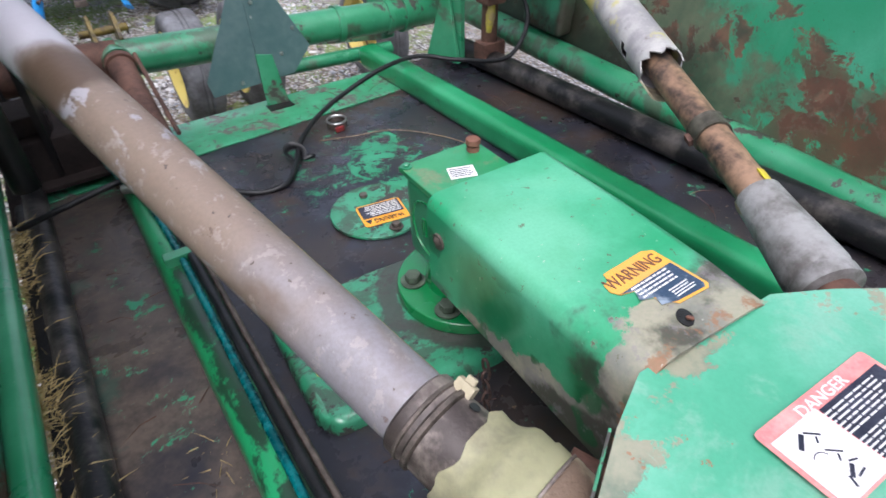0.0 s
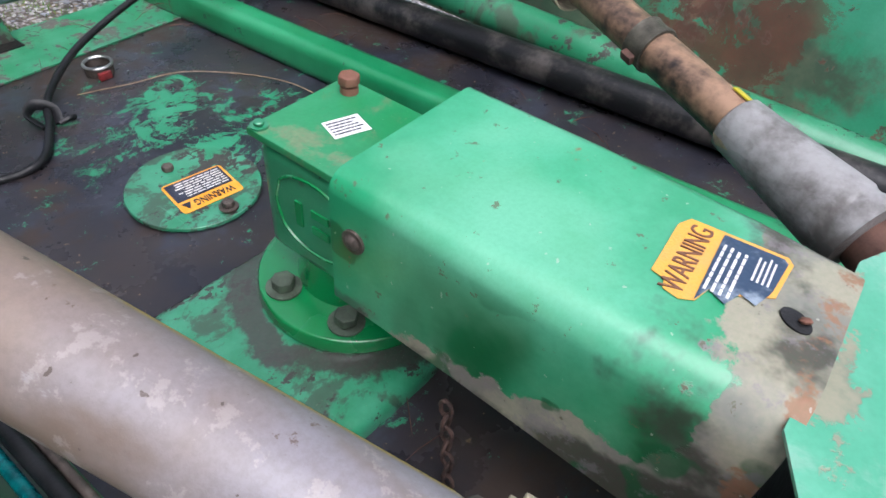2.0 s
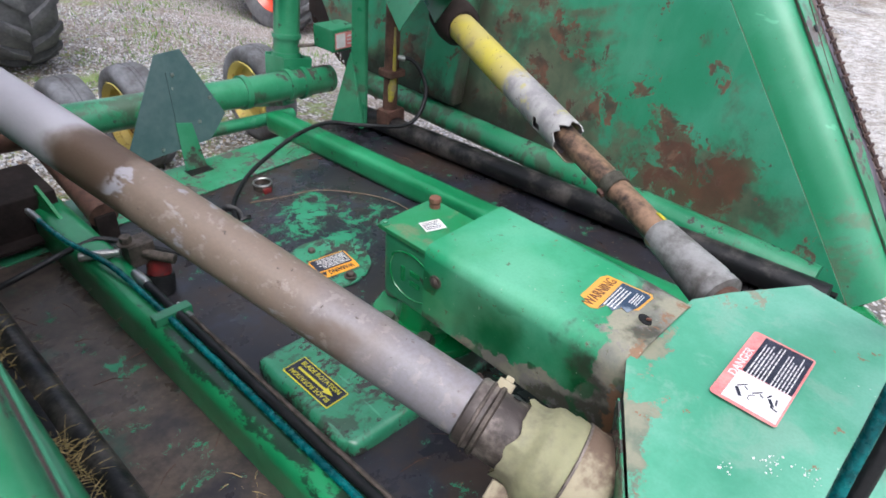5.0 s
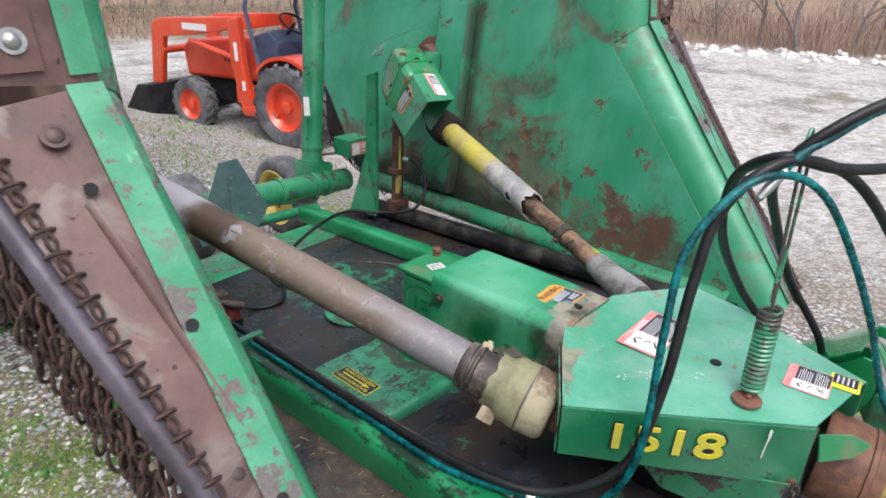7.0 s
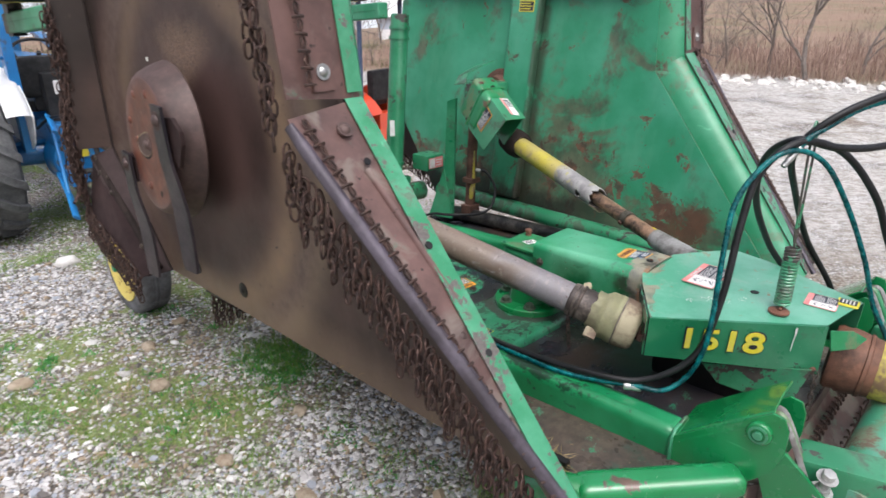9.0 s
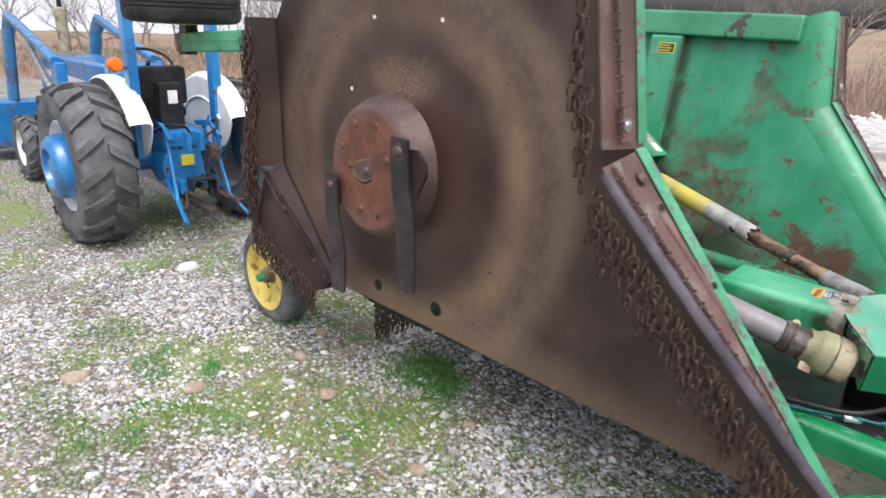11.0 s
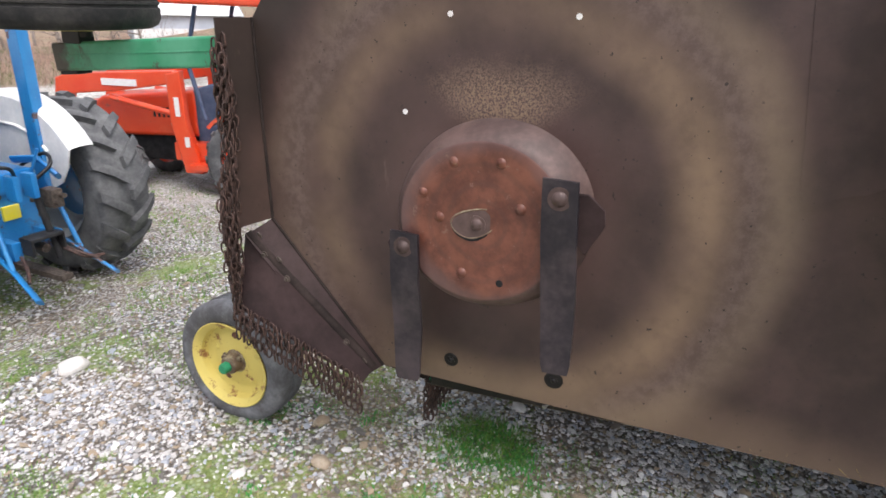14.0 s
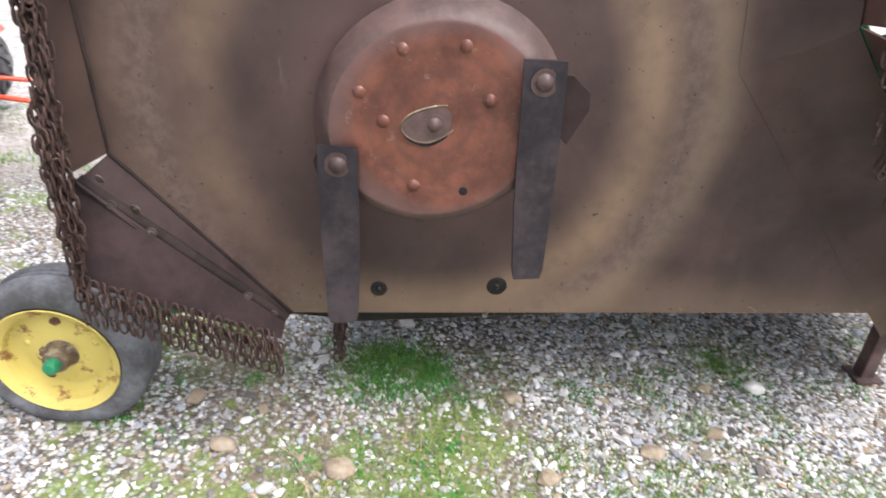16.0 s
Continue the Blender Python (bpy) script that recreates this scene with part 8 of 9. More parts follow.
# hay and twigs in the hinge gap and on the deck
def litter(name, spots, count, length, mat, label, category, seed, lift=0.004, spread=0.05):
    rnd = random.Random(seed)
    verts, faces = [], []
    for _ in range(count):
        cx, cy, cz, sx, sy = rnd.choice(spots)
        p = Vector((cx + rnd.gauss(0, sx), cy + rnd.uniform(-sy, sy), cz + lift + abs(rnd.gauss(0, spread * 0.22))))
        a, e, ln = rnd.uniform(0, 6.28), rnd.uniform(-0.1, 0.5), length * rnd.uniform(0.4, 1.2)
        d = Vector((math.cos(a) * math.cos(e), math.sin(a) * math.cos(e), math.sin(e))) * ln
        o = Vector((-d.y, d.x, 0)).normalized() * 0.0006
        mid = p + d * 0.5 + Vector((0, 0, 0.1 * ln))
        b = len(verts)
        verts += [p - o, p + o, mid + o, mid - o, p + d + o * 0.4, p + d - o * 0.4, p + Vector((0, 0, 0.002)), mid + Vector((0, 0, 0.002)), p + d]
        faces += [(b, b + 1, b + 2, b + 3), (b + 3, b + 2, b + 4, b + 5), (b + 1, b + 6, b + 7, b + 2), (b, b + 3, b + 7, b + 6), (b + 2, b + 7, b + 8), (b + 7, b + 3, b + 8)]
    ob = part(name, polys(verts, faces), mat, flat=True)
    return tagged(ob, label, category, kind="stuff")


litter("hay_litter", [(-0.842, 1.35, 0.475, 0.014, 0.75), (-0.840, 1.05, 0.50, 0.016, 0.45), (-0.842, 0.85, 0.51, 0.016, 0.3)], 3600, 0.06, "hay", "dry hay caught along the wing hinge", "hay", 51)
litter("grass_clippings", [(-0.66, 0.55, DECK, 0.05, 0.16), (-0.64, 0.42, DECK, 0.05, 0.08), (-0.62, 0.9, DECK, 0.02, 0.3), (-0.70, 0.62, DECK, 0.03, 0.2)], 420, 0.045, "hay", "dry clippings lying on the deck", "clippings", 52)
litter("straw_scraps", [(-0.2, 0.98, DECK, 0.10, 0.03), (0.2, 2.35, DECK, 0.25, 0.1), (-0.65, 1.5, DECK, 0.08, 0.5), (0.6, 1.5, DECK, 0.06, 0.6)], 70, 0.10, "rust", "thin twigs and stems on the deck", "twigs", 53)
tw = part("baling_twine", sweep(smooth_path([(0.02, 2.17, deck_z(2.2) + 0.004), (0.13, 2.12, deck_z(2.1) + 0.005), (0.24, 2.08, deck_z(2) + 0.004), (0.34, 1.96, deck_z(2) + 0.005), (0.37, 1.82, deck_z(1.8) + 0.012), (0.36, 1.68, deck_z(1.7) + 0.01), (0.34, 1.62, deck_z(1.7) + 0.004)], 6), 0.0016, 5), "twine")
tagged(tw, "frayed baling twine lying on the deck", "twine")


# ---- parked tractors ----
def lug_tyre(R, w, lugs, m):
    """A tractor tyre with raised slanting bars."""
    return lathe([(R * 0.53, -w * 0.36), (R * 0.64, -w * 0.48), (R * 0.86, -w * 0.48), (R * 0.92, -w * 0.40), (R * 0.93, 0.0), (R * 0.92, w * 0.40), (R * 0.86, w * 0.48), (R * 0.64, w * 0.48), (R * 0.53, w * 0.36)], m, 48, False)


def tread_bars(R, w, lugs, m, wheel):
    """The slanting bars of a tractor tyre, two meshes shared all round it."""
    made = []
    for s in (-1, 1):
        verts = []
        for t, rr in ((0.0, 1.0), (0.5, 0.995), (1.0, 0.93)):
            ang, z = -0.24 * t, s * w * (0.02 + 0.48 * t)
            for da in (-0.056, 0.056):
                for r in (R * 0.88, R * rr):
                    verts.append((r * math.cos(ang + da), r * math.sin(ang + da), z))
        fs = []
        for k in (0, 4):
            fs += [(k, k + 1, k + 5, k + 4), (k + 2, k + 6, k + 7, k + 3), (k + 1, k + 3, k + 7, k + 5)]
        fs += [(0, 2, 3, 1), (8, 9, 11, 10)]
        bm = polys(verts, fs)
        bmesh.ops.recalc_face_normals(bm, faces=bm.faces)
        me = bpy.data.meshes.new("tread_bar")
        bm.to_mesh(me)
        bm.free()
        me.materials.append(M["rubber"])
        made.append(me)
    for i in range(lugs):
        for k, me in enumerate(made):
            ob = new("tread_bar", me)
            ob.parent = wheel
            ob.matrix_basis = m @ pose(0, 0, 0, 0, 0, 360 * (i + 0.5 * k) / lugs)


def tractor_wheel(R, w, lugs, at, axis, parent, rim, hub, name="wheel"):
    m = basis(at, axis)
    wheel = part("rear_wheel" if name == "wheel" else name, lug_tyre(R, w, lugs, m), "rubber", parent, "lugged black tractor tyre")
    tread_bars(R, w, lugs, m, wheel)
    part("rim", lathe([(R * 0.53, -w * 0.36), (R * 0.555, -w * 0.40), (R * 0.54, -w * 0.33), (R * 0.48, -w * 0.28), (R * 0.47, w * 0.24), (R * 0.54, w * 0.33), (R * 0.56, w * 0.40), (R * 0.545, w * 0.415), (R * 0.52, w * 0.34), (R * 0.45, w * 0.26), (R * 0.43, w * 0.10), (R * 0.30, w * 0.08), (R * 0.22, w * 0.16), (R * 0.14, w * 0.17), (0.003, w * 0.17)], m, 44, False), rim, wheel)
    part("hub", lathe([(R * 0.38, w * 0.06), (R * 0.40, w * 0.40), (R * 0.38, w * 0.58), (R * 0.33, w * 0.66), (R * 0.24, w * 0.67), (R * 0.22, w * 0.56), (R * 0.12, w * 0.55), (R * 0.11, w * 0.62), (0.003, w * 0.62)] if hub == "blue" else [(R * 0.16, w * 0.12), (R * 0.15, w * 0.32), (R * 0.10, w * 0.36), (0.003, w * 0.36)], m, 28), hub, wheel)
    return wheel


def rounded_slab(outline, x0, x1, bevel=0.03):
    """A side outline (y, z) widened from x0 to x1."""
    yz = Matrix(((0, 0, 1, x0), (1, 0, 0, 0), (0, 1, 0, 0), (0, 0, 0, 1)))
    return plate(outline, x1 - x0, yz, bevel, 3)


def fender_shell(R, x0, x1, a0, a1, m, crown=0.05, inner=0.28):
    """A curved mudguard over a wheel at m's origin."""
    secs = []
    for i in range(13):
        a = radians(a0 + (a1 - a0) * i / 12)
        line = []
        for x, r in ((x0, R * inner), (x0, R * 0.98), (x0 + 0.03, R + crown), (x1, R + crown), (x1, R + crown - 0.04)):
            line.append(m @ Vector((x, r * math.cos(a), r * math.sin(a))))
        secs.append(line)
    return loft(secs, 0.006)


# blue tractor
TB = pose(-0.29, 6.12, -0.145, 0, 0, -2.5)
bt = thing("blue_tractor", TB.translation[:], "blue utility tractor with white fenders and front loader", "tractor")


def b_put(name, bm, mat, label="", parent=bt):
    bm.transform(TB @ Matrix.Translation((0, -0.28, 0)))
    return part(name, bm, mat, parent, label)


rot = TB.to_3x3()
for s in (-1, 1):
    tractor_wheel(0.675, 0.44, 17, TB @ Vector((0.70 * s, 0, 0.655)), rot @ Vector((s, 0, 0)), bt, "white", "blue")
    # inner panel shaped round the wheel, with a rounded crown over the tyre
    yz = Matrix(((0, 0, 1, 0.34 * s), (1, 0, 0, 0.28), (0, 1, 0, 0.645), (0, 0, 0, 1)))
    rim_line = [(0.70 * math.cos(radians(d)), 0.70 * math.sin(radians(d))) for d in range(34, 157, 8)]
    foot = [(-0.60, 0.16), (-0.52, 0.06), (-0.30, 0.10), (0.0, 0.12), (0.34, 0.10), (0.46, 0.16), (0.54, 0.27)]
    fend = b_put("fender", plate([(-u, v) for u, v in (rim_line + foot)][::-1], 0.012, yz, 0.004), "white", "white rounded fender")
    secs = []
    for d in range(34, 157, 8):
        c, q = math.cos(radians(d)), math.sin(radians(d))
        secs.append([(0.34 * s + x * s, 0.28 - r * c, 0.645 + r * q) for x, r in ((0.0, 0.69), (0.012, 0.722), (0.05, 0.740), (0.12, 0.740), (0.165, 0.730), (0.175, 0.715))])
    b_put("fender_crown", loft(secs, 0.005), "white", "", fend)
    b_put("fender_crease", sweep([(0.335 * s, 0.28 - 0.52 * math.cos(radians(d)), 0.645 + 0.52 * math.sin(radians(d))) for d in range(44, 150, 12)], 0.012, 8), "white", "", fend)
    b_put("axle_housing", lathe([(0.13, 0.12), (0.10, 0.2), (0.09, 0.5)], basis((0, 0.28, 0.645), (s, 0, 0)), 20), "blue")
    b_put("lower_link", sweep([(0.20 * s, -0.12, 0.52), (0.23 * s, -0.42, 0.40), (0.27 * s, -0.66, 0.28)], 0.028, 10, squash=(0.5, 1.3)), "blue", "blue lower lift arm")
    b_put("lift_rod", sweep([(0.23 * s, -0.40, 0.42), (0.20 * s, -0.22, 0.88)], 0.016, 8), "blue")
    b_put("roll_bar_post", box((0.35 * s - 0.04, -0.06, 0.72), (0.35 * s + 0.04, 0.05, 2.5), 0.012), "blue", "blue roll bar post")
    b_put("loader_arm", rounded_slab([(1.52, 0.70), (1.72, 0.70), (1.74, 1.34), (1.56, 1.38)], 0.47 * s - 0.05, 0.47 * s + 0.05, 0.02), "blue", "blue loader upright")
    b_put("loader_boom", sweep([(0.47 * s, 1.60, 1.36), (0.47 * s, 3.3, 1.72), (0.47 * s, 3.55, 1.55), (0.47 * s, 3.9, 0.7)], 0.075, 10, squash=(0.7, 1.2)), "blue")
b_put("rear_housing", joined(lathe([(0.20, -0.12), (0.22, -0.10), (0.22, 0.05), (0.24, 0.10)], basis((0, 0.0, 0.62), (0, 1, 0)), 30), box((-0.18, -0.1, 0.42), (0.18, 1.2, 0.86), 0.05)), "blue", "blue rear axle housing")
b_put("lift_cover", box((-0.20, -0.14, 0.80), (0.20, 0.30, 0.94), 0.03), "blue")
b_put("yellow_tag", box((-0.06, -0.140, 0.64), (0.05, -0.118, 0.73), 0.002), "label_yellow")
b_put("power_shaft", sweep([(0, -0.30, 0.50), (0, -0.40, 0.49)], 0.03, 12), "bolt")
b_put("drawbar", box((-0.04, -0.55, 0.30), (0.04, 0.2, 0.34), 0.008), "bolt")
b_put("top_link", sweep([(0.05, -0.32, 0.84), (0.08, -0.40, 0.40)], 0.022, 10), "black")
b_put("stabiliser_chain", sweep(smooth_path([(0.12, -0.38, 0.45), (0.2, -0.48, 0.38), (0.30, -0.52, 0.37)]), 0.011, 6), "chain")
for s in (-1, 1):
    b_put("lift_arm", sweep([(0.16 * s, 0.0, 0.98), (0.20 * s, -0.18, 1.00), (0.21 * s, -0.34, 0.90)], 0.03, 10, squash=(0.6, 1.2)), "blue", "blue upper lift arm")
    b_put("bracket", box((0.14 * s - 0.03, -0.34, 0.44), (0.14 * s + 0.03, -0.10, 0.56), 0.012), "blue")
    b_put("check_chain", sweep(smooth_path([(0.13 * s, -0.34, 0.46), (0.18 * s, -0.46, 0.41), (0.24 * s, -0.55, 0.37)]), 0.012, 6), "chain")
b_put("top_link_bracket", joined(box((-0.09, -0.36, 0.80), (-0.05, -0.26, 0.96), 0.01), box((0.02, -0.36, 0.80), (0.06, -0.26, 0.96), 0.01)), "blue")
b_put("shaft_guard", joined(box((-0.11, -0.44, 0.56), (0.11, -0.32, 0.58), 0.004), box((-0.11, -0.44, 0.47), (-0.095, -0.32, 0.57), 0.004), box((0.095, -0.44, 0.47), (0.11, -0.32, 0.57), 0.004)), "black", "black shaft guard")
for a in (i * math.pi / 5 for i in range(10)):
    b_put("housing_bolt", hexbolt((0.185 * math.cos(a), -0.122, 0.62 + 0.185 * math.sin(a)), (0, -1, 0), 0.012, 0.012), "bolt")
b_put("hydraulic_line", sweep(smooth_path([(0.10, -0.28, 0.90), (0.20, -0.30, 0.98), (0.26, -0.16, 1.02), (0.24, 0.1, 0.9)]), 0.012, 8), "hose")
b_put("hydraulic_line", sweep(smooth_path([(-0.02, -0.28, 0.93), (-0.10, -0.34, 1.02), (-0.20, -0.2, 1.0), (-0.24, 0.1, 0.88)]), 0.012, 8), "hose")
b_put("outlet_block", joined(box((0.10, -0.40, 0.72), (0.18, -0.28, 0.84), 0.01), sweep([(0.12, -0.40, 0.76), (0.12, -0.44, 0.76)], 0.016, 10), sweep([(0.16, -0.40, 0.80), (0.16, -0.44, 0.80)], 0.016, 10)), "bolt")
b_put("lift_lever", sweep([(0.12, -0.2, 0.9), (0.16, -0.26, 1.08)], 0.01, 8), "blue")
b_put("seat", joined(box((-0.28, 0.18, 1.0), (0.16, 0.62, 1.1), 0.04), box((-0.28, 0.12, 1.12), (0.16, 0.22, 1.46), 0.06), box((-0.20, 0.14, 1.02), (-0.12, 0.2, 1.2), 0.01), box((0.0, 0.14, 1.02), (0.08, 0.2, 1.2), 0.01)), "black", "black seat")
tool = b_put("tool_box", box((-0.15, -0.02, 0.93), (0.05, 0.10, 1.33), 0.012), "black", "black box behind the seat")
b_put("box_sticker", box((-0.08, -0.0240, 1.16), (0.0, -0.0205, 1.27), 0.001), "label_white", parent=tool)
b_put("bonnet", rounded_slab([(0.9, 0.85), (3.3, 0.85), (3.32, 1.25), (3.2, 1.34), (0.95, 1.40), (0.9, 1.35)], -0.27, 0.27, 0.06), "blue", "blue bonnet")
b_put("bonnet_stripe", box((-0.276, 1.0, 1.12), (-0.270, 3.2, 1.19), 0.001), "white")
b_put("bonnet_badge", box((-0.277, 2.2, 1.21), (-0.270, 2.7, 1.28), 0.001), "label_red")
b_put("dash", rounded_slab([(0.62, 0.86), (0.92, 0.86), (0.92, 1.42), (0.72, 1.36)], -0.25, 0.25, 0.03), "blue")
b_put("steering_wheel", sweep([(0.20 * math.cos(a), 0.55 + 0.17 * math.sin(a), 1.46 + 0.10 * math.sin(a)) for a in (i * math.pi / 14 for i in range(28))], 0.014, 8, True), "black")
b_put("steering_post", sweep([(0, 0.55, 1.46), (0, 0.72, 1.25)], 0.02, 8), "black")
b_put("muffler", lathe([(0.055, 0), (0.06, 0.02), (0.06, 0.46), (0.03, 0.48)], pose(-0.05, 2.93, 1.38), 20), "cone", "tan upright muffler")
b_put("exhaust_pipe", sweep([(-0.05, 2.93, 1.84), (-0.05, 2.93, 2.4)], 0.025, 12), "black")
b_put("flasher", joined(lathe([(0.05, 0), (0.06, 0.03), (0.045, 0.06), (0.003, 0.065)], basis((-0.52, -0.16, 1.50), (0, -1, 0.1)), 20), lathe([(0.055, -0.03), (0.055, 0)], basis((-0.52, -0.16, 1.50), (0, -1, 0.1)), 20)), "amber", "amber warning lamp")
b_put("flasher_bracket", sweep([(-0.52, -0.13, 1.48), (-0.36, 0.0, 1.46)], 0.014, 8), "blue")
b_put("floor_plate", box((-0.5, 0.2, 0.74), (0.5, 0.95, 0.77), 0.006), "blue")
for s in (-1, 1):
    tractor_wheel(0.36, 0.2, 16, TB @ Vector((0.62 * s, 2.45, 0.36)), rot @ Vector((s, 0, 0)), bt, "white", "bolt", "front_wheel")
b_put("front_axle", box((-0.55, 2.68, 0.34), (0.55, 2.78, 0.46), 0.02), "blue")
b_put("loader_cylinder", sweep([(-0.47, 1.65, 0.85), (-0.47, 2.7, 1.50)], 0.035, 12), "steel")
b_put("bucket", rounded_slab([(3.8, 0.15), (4.5, 0.12), (4.35, 0.25), (3.95, 0.75), (3.8, 0.72)], -0.8, 0.8, 0.02), "blue")

# orange-red tractor
TR = pose(3.62, 6.66, -0.45, 0, 0, 12)
rt = thing("red_tractor", TR.translation[:], "orange-red compact tractor with front loader and canopy", "tractor")


def r_put(name, bm, mat, label="", parent=rt):
    bm.transform(TR)
    return part(name, bm, mat, parent, label)


rot = TR.to_3x3()
for s in (-1, 1):
    tractor_wheel(0.52, 0.32, 18, TR @ Vector((0.53 * s, 0, 0.52)), rot @ Vector((s, 0, 0)), rt, "orange", "orange")
    tractor_wheel(0.36, 0.22, 16, TR @ Vector((0.53 * s, 1.72, 0.36)), rot @ Vector((s, 0, 0)), rt, "orange", "orange", "front_wheel")
    r_put("fender", fender_shell(0.56, 0.30 * s, 0.64 * s, 40, 150, pose(0, 0, 0.52), 0.03), "orange", "orange curved fender")
    r_put("canopy_post", sweep([(0.44 * s, -0.30, 0.95), (0.44 * s, -0.32, 2.2)], 0.03, 10), "grey_plastic", "grey canopy post")
    r_put("canopy_post", sweep([(0.46 * s, 0.55, 0.95), (0.44 * s, 0.72, 1.6), (0.44 * s, 0.55, 2.2)], 0.026, 10), "grey_plastic")
    up = r_put("loader_upright", rounded_slab([(0.62, 0.30), (0.86, 0.30), (0.98, 0.9), (0.98, 1.46), (0.80, 1.50), (0.78, 0.9)], 0.46 * s - 0.05, 0.46 * s + 0.05, 0.02), "orange", "orange loader upright")
    r_put("loader_boom", rounded_slab([(0.82, 1.36), (0.88, 1.50), (2.25, 1.42), (2.42, 1.36), (2.62, 0.40), (2.46, 0.28), (2.22, 1.18), (1.6, 1.24)], 0.46 * s - 0.045, 0.46 * s + 0.045, 0.02), "orange", "bent orange loader boom")
    r_put("loader_cylinder", sweep([(0.46 * s, 0.86, 0.98), (0.46 * s, 1.75, 1.16)], 0.035, 12), "orange")
    r_put("white_mark", box((0.46 * s - 0.056 if s < 0 else 0.46 * s + 0.051, 1.35, 1.30), (0.46 * s - 0.051 if s < 0 else 0.46 * s + 0.056, 1.80, 1.38), 0.001), "label_white", parent=up)
    r_put("white_mark", box((0.46 * s - 0.056 if s < 0 else 0.46 * s + 0.051, 0.84, 0.98), (0.46 * s - 0.051 if s < 0 else 0.46 * s + 0.056, 0.90, 1.20), 0.001), "label_white", parent=up)
    r_put("white_mark", box((0.46 * s - 0.056 if s < 0 else 0.46 * s + 0.051, 0.76, 0.62), (0.46 * s - 0.051 if s < 0 else 0.46 * s + 0.056, 0.82, 0.74), 0.001), "label_white", parent=up)
    r_put("step", box((0.30 * s, 0.15, 0.36), (0.62 * s, 0.75, 0.44), 0.015), "orange")
    r_put("side_frame", box((0.28 * s, 0.1, 0.44), (0.46 * s, 1.0, 0.66), 0.02), "orange")
r_put("bonnet", rounded_slab([(0.75, 0.70), (2.1, 0.66), (2.14, 1.06), (2.0, 1.14), (0.75, 1.26)], -0.29, 0.29, 0.06), "orange", "orange bonnet")
r_put("dash_panel", rounded_slab([(0.42, 0.62), (0.78, 0.62), (0.80, 1.26), (0.55, 1.34), (0.38, 1.22)], -0.28, 0.28, 0.04), "grey_plastic", "grey dash cowl")
r_put("chassis", box((-0.18, -0.3, 0.36), (0.18, 2.0, 0.72), 0.03), "black")
r_put("front_axle", box((-0.45, 1.66, 0.28), (0.45, 1.78, 0.42), 0.02), "black")
r_put("steering_wheel", sweep([(0.19 * math.cos(a), 0.34 + 0.16 * math.sin(a), 1.42 + 0.11 * math.sin(a)) for a in (i * math.pi / 14 for i in range(28))], 0.013, 8, True), "black")
r_put("steering_post", sweep([(0, 0.34, 1.42), (0, 0.54, 1.22)], 0.02, 8), "black")
r_put("seat", joined(box((-0.22, -0.25, 0.86), (0.22, 0.18, 0.96), 0.04), box((-0.22, -0.33, 0.94), (0.22, -0.22, 1.34), 0.04)), "black", "black seat")
r_put("canopy", rounded_slab([(-0.65, 2.20), (0.95, 2.22), (0.92, 2.30), (-0.62, 2.30)], -0.62, 0.62, 0.03), "orange", "orange canopy roof")
r_put("bucket", rounded_slab([(2.35, 0.08), (3.1, 0.04), (2.95, 0.16), (2.60, 0.55), (2.38, 0.56)], -0.75, 0.75, 0.02), "black", "dark loader bucket")
r_put("cross_tube", sweep([(-0.5, 2.3, 1.0), (0.5, 2.3, 1.0)], 0.05, 12), "orange")
r_put("grille_vents", joined(*[box((-0.296, 1.0 + 0.06 * i, 0.92), (-0.290, 1.03 + 0.06 * i, 1.04), 0.001) for i in range(6)]), "black")
r_put("rear_hitch", joined(box((-0.25, -0.45, 0.40), (0.25, -0.28, 0.80), 0.02), sweep([(-0.3, -0.35, 0.42), (-0.36, -0.85, 0.35)], 0.025, 8), sweep([(0.3, -0.35, 0.42), (0.36, -0.85, 0.35)], 0.025, 8)), "orange")


